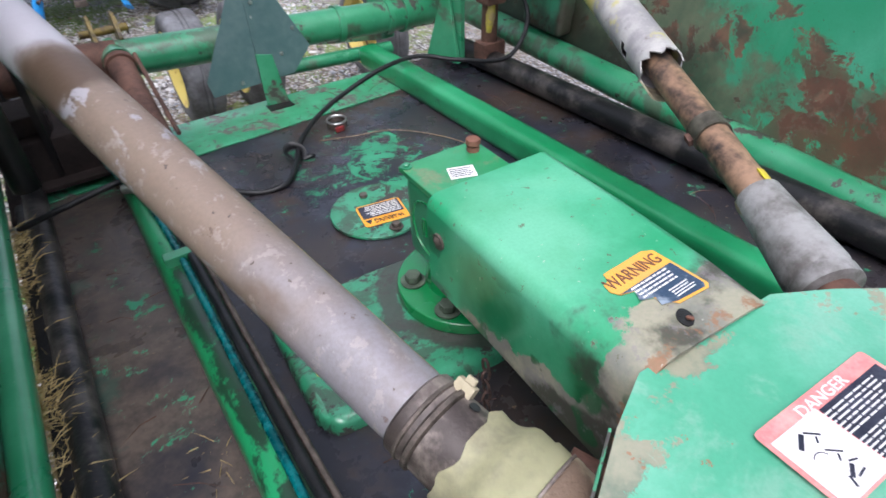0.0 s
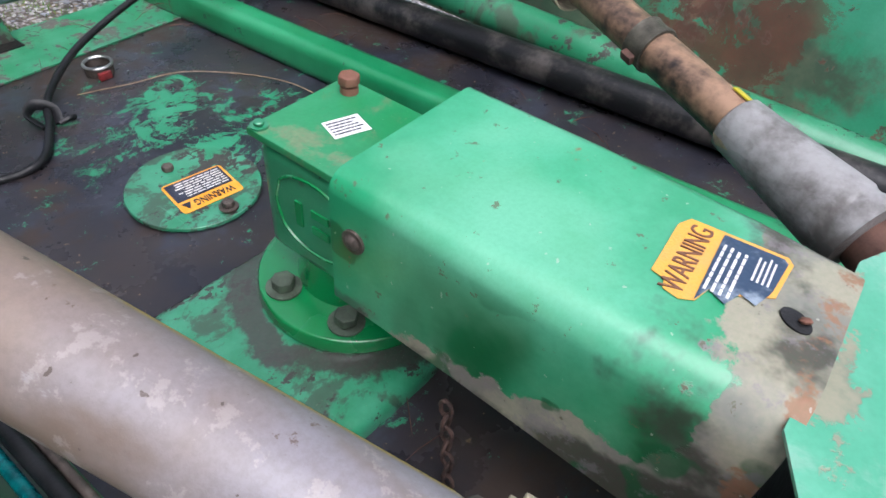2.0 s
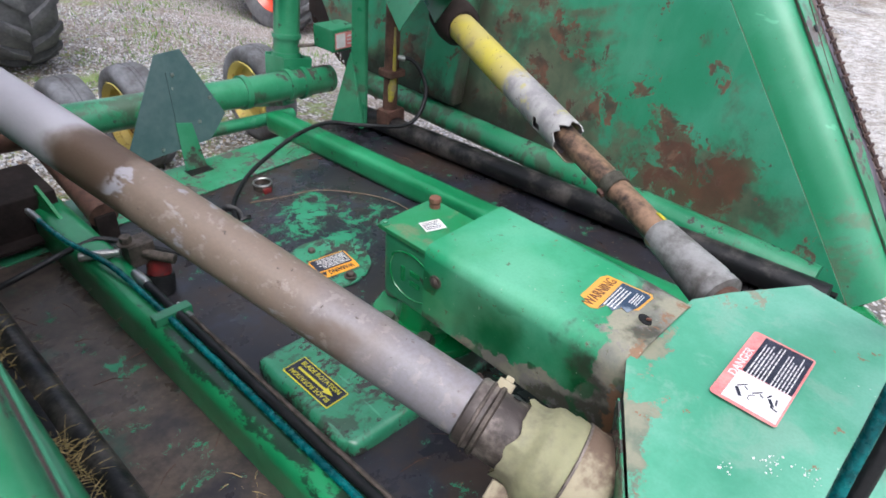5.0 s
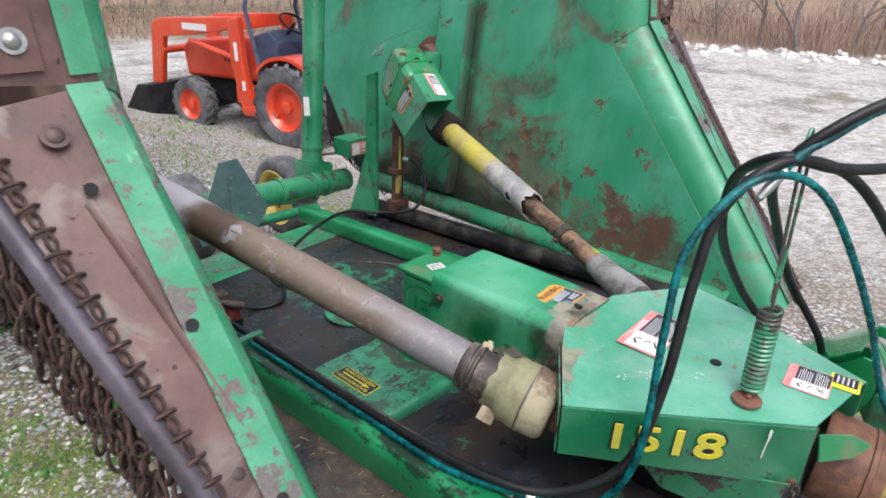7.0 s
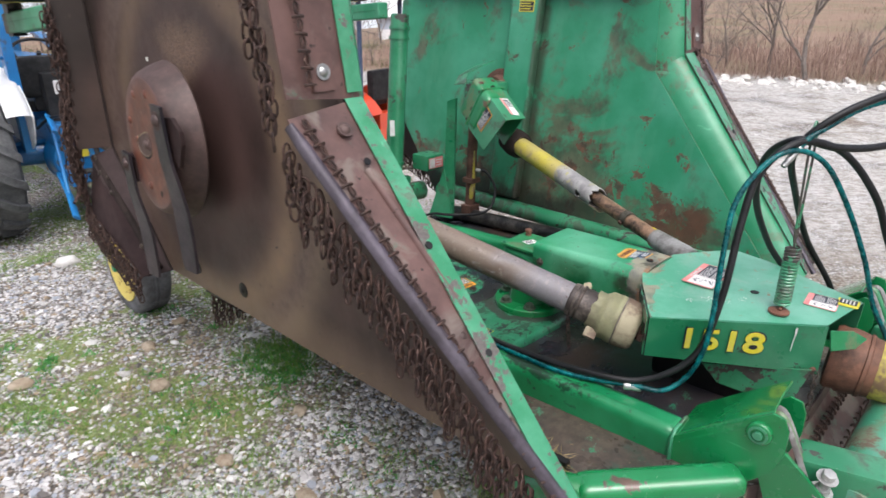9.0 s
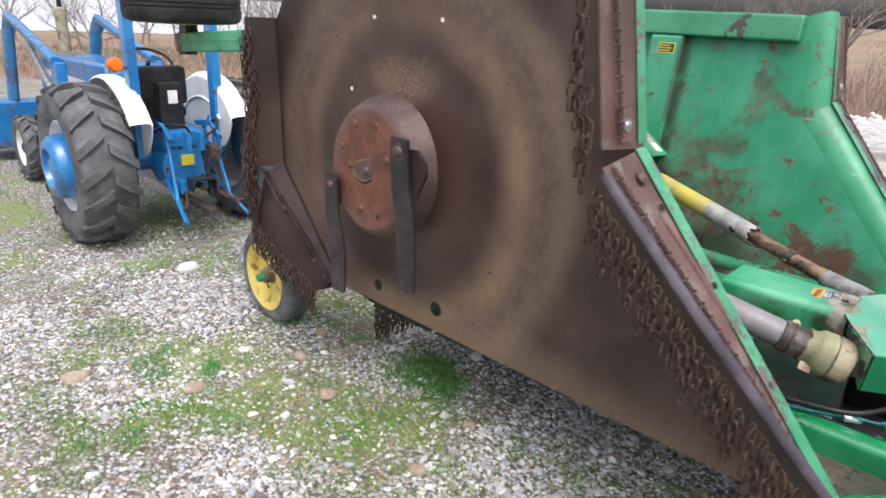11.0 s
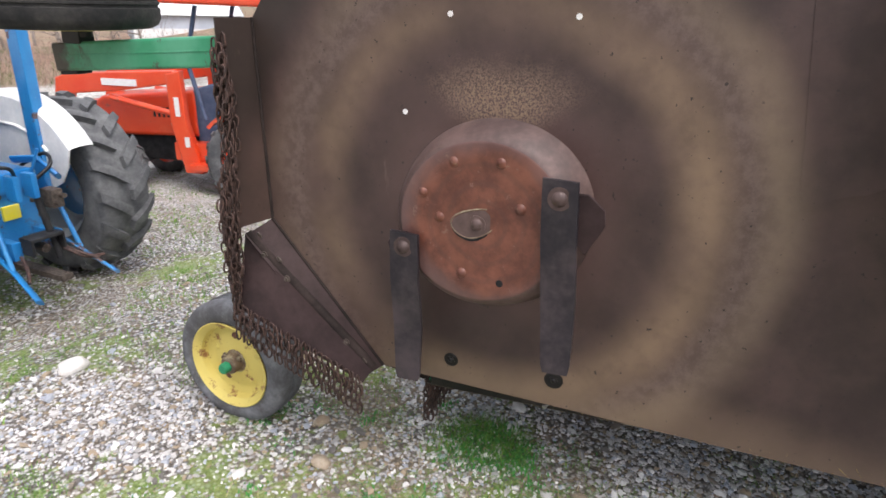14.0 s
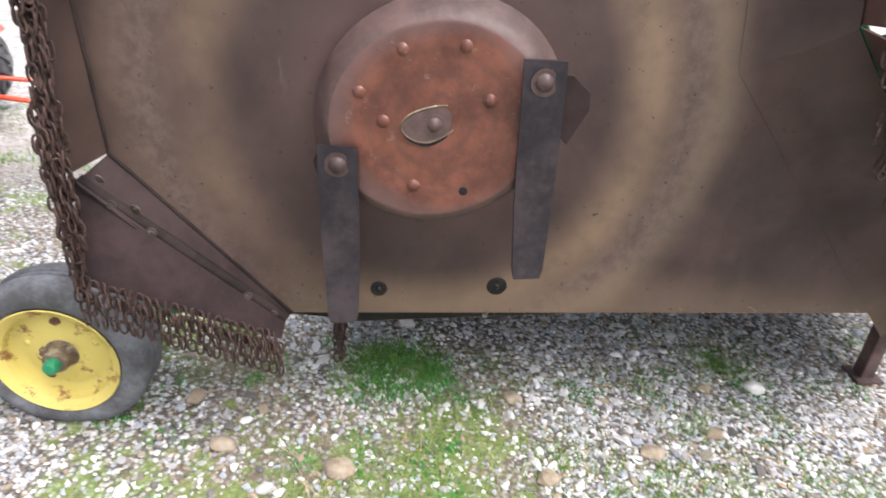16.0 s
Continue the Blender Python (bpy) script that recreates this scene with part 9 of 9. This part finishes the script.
# ---- loose gravel, grass and far growth ----
def scatter_stones():
    rnd = np.random.default_rng(7)
    base = bmesh.new()
    bmesh.ops.create_icosphere(base, subdivisions=1, radius=1.0)
    bv = np.array([v.co[:] for v in base.verts])
    base.verts.index_update()
    bf = np.array([[v.index for v in f.verts] for f in base.faces])
    base.free()
    n = 175000
    x, y = rnd.uniform(-3.6, 1.2, n), rnd.uniform(-0.9, 6.4, n)
    near = np.hypot(x + 1.6, (y - 2.0) * 0.7)
    keep = rnd.random(n) < np.clip(1.55 - near * 0.44, 0.10, 1.0)
    patch = np.array([noise.noise((a * 1.1, b * 1.1, 5.0)) for a, b in zip(x, y)])
    # barer ground by the wing keeps more pale stones, which brightens it
    bare_lit = (x > -1.7) & (y < 1.9)
    keep &= rnd.random(n) < np.where(bare_lit, 0.95, np.where(patch > 0.04, 0.26, np.where(patch > -0.10, 0.62, 1.0)))
    mat = np.array([noise.noise((a * 1.3, b * 1.3, 9.0)) for a, b in zip(x, y)])
    keep &= rnd.random(n) < np.where((mat > 0.08) & (x < -0.4) & ~bare_lit, 0.28, 1.0)
    x, y = x[keep], y[keep]
    n = len(x)
    size = 0.0067 * np.exp(rnd.normal(0, 0.34, n)) * np.where(rnd.random(n) < 0.03, 1.8, 1.0)
    scale = size[:, None] * np.stack([rnd.uniform(0.9, 1.6, n), rnd.uniform(0.8, 1.2, n), rnd.uniform(0.5, 0.85, n)], 1)
    ang = rnd.uniform(0, 2 * math.pi, n)
    tilt = rnd.normal(0, 0.35, n)
    lump = bv[None] * (1 + rnd.normal(0, 0.21, (n, len(bv), 1)))
    v = lump * scale[:, None]
    c, s = np.cos(tilt)[:, None], np.sin(tilt)[:, None]
    v = np.stack([v[..., 0], c * v[..., 1] - s * v[..., 2], s * v[..., 1] + c * v[..., 2]], -1)
    c, s = np.cos(ang)[:, None], np.sin(ang)[:, None]
    v = np.stack([c * v[..., 0] - s * v[..., 1], s * v[..., 0] + c * v[..., 1], v[..., 2]], -1)
    gz = np.array([ground_height(a, b) + 0.012 * noise.noise((a * 1.7, b * 1.7, 0)) for a, b in zip(x, y)])
    v += np.stack([x, y, gz + size * 0.25], 1)[:, None]
    f = bf[None] + (np.arange(n) * len(bv))[:, None, None]
    me = bpy.data.meshes.new("gravel_stones")
    me.from_pydata(v.reshape(-1, 3).tolist(), [], f.reshape(-1, 3).tolist())
    me.materials.append(M["stone"])
    tagged(new("gravel_stones", me), "loose pale limestone gravel in mixed sizes", "gravel", kind="stuff")


scatter_stones()
M["tan_stone"] = grimy("tan_stone", (0.26, 0.20, 0.14), (0.42, 0.36, 0.28), 20, 0.85)
M["white_stone"] = grimy("white_stone", (0.55, 0.53, 0.50), (0.75, 0.73, 0.70), 14, 0.8)


def stone(x, y, r, mat, label, seed):
    rnd = random.Random(seed)
    bm = bmesh.new()
    bmesh.ops.create_icosphere(bm, subdivisions=3, radius=1.0)
    for v in bm.verts:
        k = 1 + 0.30 * noise.noise(v.co * 1.1 + Vector((seed, 0, 0))) + 0.06 * noise.noise(v.co * 4)
        v.co = Vector((v.co.x * k * 1.25, v.co.y * k, v.co.z * k * 0.62)) * r
    bm.transform(pose(x, y, ground_height(x, y) + r * 0.28, 0, 0, rnd.uniform(0, 360)))
    tagged(part("stone", bm, mat), label, "stone", "larger stones")


for i, (x, y, r) in enumerate(((-1.133, 2.601, 0.045), (-1.087, 1.474, 0.036), (-0.785, 1.944, 0.032), (-0.744, 0.902, 0.036), (-1.191, 1.886, 0.034), (-1.007, 3.014, 0.036), (-0.757, 3.164, 0.034), (-0.273, 2.346, 0.034), (-1.987, 3.58, 0.055), (-1.588, 3.101, 0.042), (-1.0, 1.2, 0.03))):
    stone(x, y, r, "tan_stone" if i % 4 != 3 else "white_stone", "smooth tan field stone lying in the gravel" if i % 4 != 3 else "pale stone lying in the gravel", i + 3)
stone(-0.887, 4.608, 0.060, "white_stone", "large flat white stone on the gravel", 40)


def blade_paint(name, a, b):
    n = Nodes(name, 0.7)
    pick = n.add("ShaderNodeNewGeometry").outputs["Random Per Island"]
    return n.finish(n.mix(pick, a, b))


M["grass"] = blade_paint("grass_blades", (0.055, 0.145, 0.016), (0.20, 0.34, 0.06))
M["clover"] = blade_paint("clover_leaves", (0.025, 0.15, 0.025), (0.08, 0.31, 0.06))
M["straw"] = blade_paint("dry_grass_blades", (0.30, 0.22, 0.10), (0.48, 0.38, 0.22))
M["reed"] = blade_paint("dry_reeds", (0.20, 0.115, 0.095), (0.46, 0.33, 0.26))
M["bark"] = grimy("grey_bark", (0.15, 0.125, 0.11), (0.30, 0.26, 0.235), 6, 0.9)
M["evergreen"] = blade_paint("green_brush", (0.05, 0.08, 0.02), (0.14, 0.15, 0.06))


def blades(name, spots, mat, label, category, seed):
    """Bent grass blades. spots: (x, y, count, spread, height, width, lean)."""
    rnd = random.Random(seed)
    verts, faces = [], []
    for x, y, count, spread, height, width, lean in spots:
        for _ in range(count):
            px, py = x + rnd.gauss(0, spread), y + rnd.gauss(0, spread)
            pz = ground_height(px, py) - 0.005
            h, a, l = height * rnd.uniform(0.4, 1.15), rnd.uniform(0, 6.283), lean * rnd.uniform(0.2, 1.2)
            d, o = Vector((math.cos(a), math.sin(a), 0)), Vector((-math.sin(a), math.cos(a), 0)) * width * rnd.uniform(0.6, 1.3)
            p = Vector((px, py, pz))
            q, r = p + d * l * h * 0.35 + Vector((0, 0, h * 0.62)), p + d * l * h + Vector((0, 0, h * (1 - 0.25 * l)))
            b = len(verts)
            verts += [p - o, p + o, q + o * 0.7, q - o * 0.7, r]
            faces += [(b, b + 1, b + 2, b + 3), (b + 3, b + 2, b + 4)]
    me = bpy.data.meshes.new(name)
    me.from_pydata([v[:] for v in verts], [], faces)
    me.materials.append(M[mat])
    return tagged(new(name, me), label, category, kind="stuff")


rnd = random.Random(12)
tufts = []
for _ in range(1300):
    x, y = rnd.uniform(-3.4, 0.9), rnd.uniform(-0.6, 6.6)
    if noise.noise((x * 1.1, y * 1.1, 5.0)) > rnd.uniform(-0.05, 0.12) + (0.14 if y < 1.9 and x > -1.2 else 0.05 if y < 2.2 else 0.0):
        tufts.append((x, y, rnd.randint(18, 60), rnd.uniform(0.02, 0.065), rnd.uniform(0.012, 0.034), 0.0018, 1.0))
tufts += [(-0.60 + 0.1 * math.cos(i), 2.42 + 0.16 * math.sin(i * 2.1), 160, 0.06, 0.05, 0.0020, 0.9) for i in range(9)]
tufts += [(-0.95, 2.25, 130, 0.07, 0.045, 0.002, 0.9), (-0.70, 1.35, 90, 0.06, 0.04, 0.002, 0.9), (-0.55, 1.10, 60, 0.05, 0.04, 0.002, 0.9), (-1.5, 2.75, 120, 0.1, 0.035, 0.0018, 1.0)]
tufts += [(rnd.uniform(-2.5, 6), rnd.uniform(4.5, 9), 40, 0.16, 0.05, 0.004, 1.0) for _ in range(160)]
for _ in range(900):
    x, y = rnd.uniform(-2.5, -0.4), rnd.uniform(0.2, 4.2)
    if noise.noise((x * 1.3, y * 1.3, 9.0)) > rnd.uniform(-0.02, 0.12) + (0.14 if y < 1.9 and x > -1.2 else 0.09 if y < 2.2 else 0.0):
        tufts.append((x, y, rnd.randint(40, 90), rnd.uniform(0.03, 0.085), rnd.uniform(0.018, 0.04), 0.0019, 1.0))
clover = [(-0.62 + 0.10 * math.cos(i), 2.36 + 0.13 * math.sin(i * 2.1), 170, 0.05, 0.032, 0.0045, 1.1) for i in range(9)]
clover += [(rnd.uniform(-2.2, -0.4), rnd.uniform(0.4, 3.6), rnd.randint(30, 80), rnd.uniform(0.02, 0.05), 0.026, 0.0040, 1.1) for _ in range(70)]
blades("clover", clover, "clover", "bright green clover patches in the gravel", "clover", 66)
blades("grass", tufts, "grass", "short green grass and moss tufts in the gravel", "grass", 61)
dry = [(rnd.uniform(-3.2, 0.8), rnd.uniform(-0.5, 6.0), 8, 0.05, 0.06, 0.0011, 1.6) for _ in range(120)]
dry += [(rnd.uniform(-2.4, -0.5), rnd.uniform(0.2, 3.2), 7, 0.07, 0.06, 0.0012, 1.9) for _ in range(170)]
dry += [(-1.02, 2.33, 24, 0.05, 0.12, 0.0012, 1.8), (-1.28, 2.62, 20, 0.05, 0.11, 0.0012, 1.8)]
blades("dry_grass", dry, "straw", "flattened dry grass stems on the gravel", "grass", 62)

# reeds and brush along the yard's edge
reeds = []
for _ in range(1500):
    a, r = radians(rnd.uniform(-12, 118)), rnd.uniform(19.5, 30)
    x, y = r * math.sin(a), r * math.cos(a)
    reeds.append((x, y, rnd.randint(22, 36), 0.40, rnd.uniform(0.25, 0.75) * (0.7 if a < 0.75 else rnd.uniform(1.0, 2.6)), 0.006, 1.3))
for _ in range(900):
    a, r = radians(rnd.uniform(-12, 118)), rnd.uniform(30, 120)
    x, y = r * math.sin(a), r * math.cos(a)
    reeds.append((x, y, 16, 1.0, rnd.uniform(0.3, 0.7), 0.015, 1.0))
blades("dry_reeds", reeds, "reed", "tall dry brown grass beyond the yard", "grass", 63)
low_green = [(r * math.sin(a), r * math.cos(a), 34, 0.7, 0.35, 0.008, 1.2) for a, r in ((radians(rnd.uniform(-10, 40)), rnd.uniform(20, 45)) for _ in range(260))]
blades("green_brush", low_green, "evergreen", "low green growth on the bank", "brush", 64)


def bare_tree(seed, height, most=5):
    """A leafless tree as (limbs, twigs) meshes, built at the origin."""
    rnd = random.Random(seed)
    bits = []

    def grow(p, d, length, r, depth):
        pts, q, dd = [p], p, d
        for _ in range(3):
            dd = (dd + Vector((rnd.gauss(0, 0.13), rnd.gauss(0, 0.13), rnd.gauss(0.03, 0.08)))).normalized()
            q = q + dd * length / 3
            pts.append(q)
        bits.append(sweep(pts, [r, r * 0.86, r * 0.74, r * 0.62], 7 if depth < 2 else 3, caps=depth == 0))
        if depth < most:
            for _ in range(3 if depth < 3 else 2):
                side = Vector((rnd.gauss(0, 1), rnd.gauss(0, 1), rnd.gauss(0.25, 0.5))).normalized()
                start = pts[rnd.randint(1, 3)]
                grow(start, (dd * rnd.uniform(0.5, 1.0) + side * rnd.uniform(0.5, 0.95)).normalized(), length * rnd.uniform(0.58, 0.8), r * rnd.uniform(0.42, 0.6), depth + 1)
            grow(pts[3], dd, length * 0.75, r * 0.6, depth + 1)

    grow(Vector((0, 0, -0.1)), Vector((0.05, 0, 1)), height * 0.30, height * 0.0125, 0)
    bm = joined(*bits)
    me = bpy.data.meshes.new("tree")
    bm.to_mesh(me)
    bm.free()
    me.materials.append(M["bark"])
    return me


TREES = [bare_tree(s, h) for s, h in ((1, 6.5), (2, 8.0), (3, 5.0))]
SHRUBS = [bare_tree(s, h, 4) for s, h in ((4, 6.5), (5, 8.0), (6, 5.0))]


def plant(k, az, r, scale, turn):
    x, y = r * math.sin(radians(az)), r * math.cos(radians(az))
    ob = new("bare_tree", TREES[k] if scale > 0.5 and r < 45 else SHRUBS[k])
    ob.matrix_world = pose(x, y, ground_height(x, y), 0, 0, turn) @ Matrix.Scale(scale, 4)
    tagged(ob, "leafless grey tree standing in dry grass", "tree", "bare trees")


for i in range(30):
    plant(i % 3, rnd.uniform(-5, 112), rnd.uniform(19.8, 29), rnd.uniform(0.16, 0.34), rnd.uniform(0, 360))
plant(0, 74.9, 19.2, 0.95, 40)
plant(1, 72.0, 20.8, 0.62, 200)
plant(2, 78.9, 21.7, 0.90, 300)
plant(0, 68.7, 22.3, 0.50, 90)
for i in range(26):
    plant(i % 3, rnd.uniform(52, 100), rnd.uniform(21, 30), rnd.uniform(0.22, 0.5), rnd.uniform(0, 360))
plant(0, 66, 27, 0.6, 120)
for i in range(44):
    plant(i % 3, rnd.uniform(-2, 44), rnd.uniform(32, 75), rnd.uniform(0.7, 1.2), rnd.uniform(0, 360))
for i in range(12):
    plant(i % 3, rnd.uniform(50, 120), rnd.uniform(80, 200), rnd.uniform(0.9, 1.4), rnd.uniform(0, 360))
# stones heaped along the far edge of the yard
edge = [(rnd.uniform(40, 112), rnd.uniform(17.2, 19.6)) for _ in range(330)]
bits = []
for a, r in edge:
    bm = bmesh.new()
    bmesh.ops.create_icosphere(bm, subdivisions=1, radius=rnd.uniform(0.03, 0.17))
    x, y = r * math.sin(radians(a)), r * math.cos(radians(a))
    bm.transform(pose(x, y, ground_height(x, y) + 0.03, rnd.uniform(0, 90), 0, rnd.uniform(0, 360)) @ Matrix.Diagonal((1.2, 1, 0.7, 1)))
    bits.append(bm)
ob = part("rubble", joined(*bits), "white_stone", flat=True)
tagged(ob, "pale broken rock along the far edge of the yard", "rubble", kind="stuff")


# pale farm building far beyond the yard
barn = thing("farm_building", (41.2, 42.3, -1.5), "long pale grey farm building with white roof, far off", "building")
A, B = Vector((38.0, 45.1, 0)), Vector((44.5, 39.5, 0))
along = (B - A).normalized()
back = Vector((-along.y, along.x, 0))


def slab(p, q, r, s, thick, mat, name, label=""):
    return part(name, sheet([p, q, r, s], back, thick), mat, barn, label)


up = lambda v, z: Vector((v.x, v.y, z))
slab(up(A, -1.8), up(B, -1.8), up(B, 0.35), up(A, 0.35), 0.2, "barn_wall", "wall", "pale grey wall")
slab(up(A - back * 0.4, 0.30), up(B - back * 0.4, 0.30), up(B + back * 5, 2.4), up(A + back * 5, 2.4), 0.15, "white", "roof", "white metal roof")
slab(up(A - back * 0.25, -1.8), up(B - back * 0.25, -1.8), up(B - back * 0.25, -0.75), up(A - back * 0.25, -0.75), 0.1, "white", "base_panel", "white base panel")
slab(up(A + back * 10, -1.8), up(B + back * 10, -1.8), up(B + back * 10, 0.35), up(A + back * 10, 0.35), 0.2, "barn_wall", "wall")
slab(up(A + back * 10.4, 0.30), up(B + back * 10.4, 0.30), up(B + back * 5, 2.4), up(A + back * 5, 2.4), 0.15, "white", "roof")
for end in (A, B):
    part("gable_wall", sheet([up(end, -1.8), up(end + back * 10, -1.8), up(end + back * 10, 0.3), up(end + back * 5, 2.3), up(end, 0.3)], along, 0.2), "barn_wall", barn)
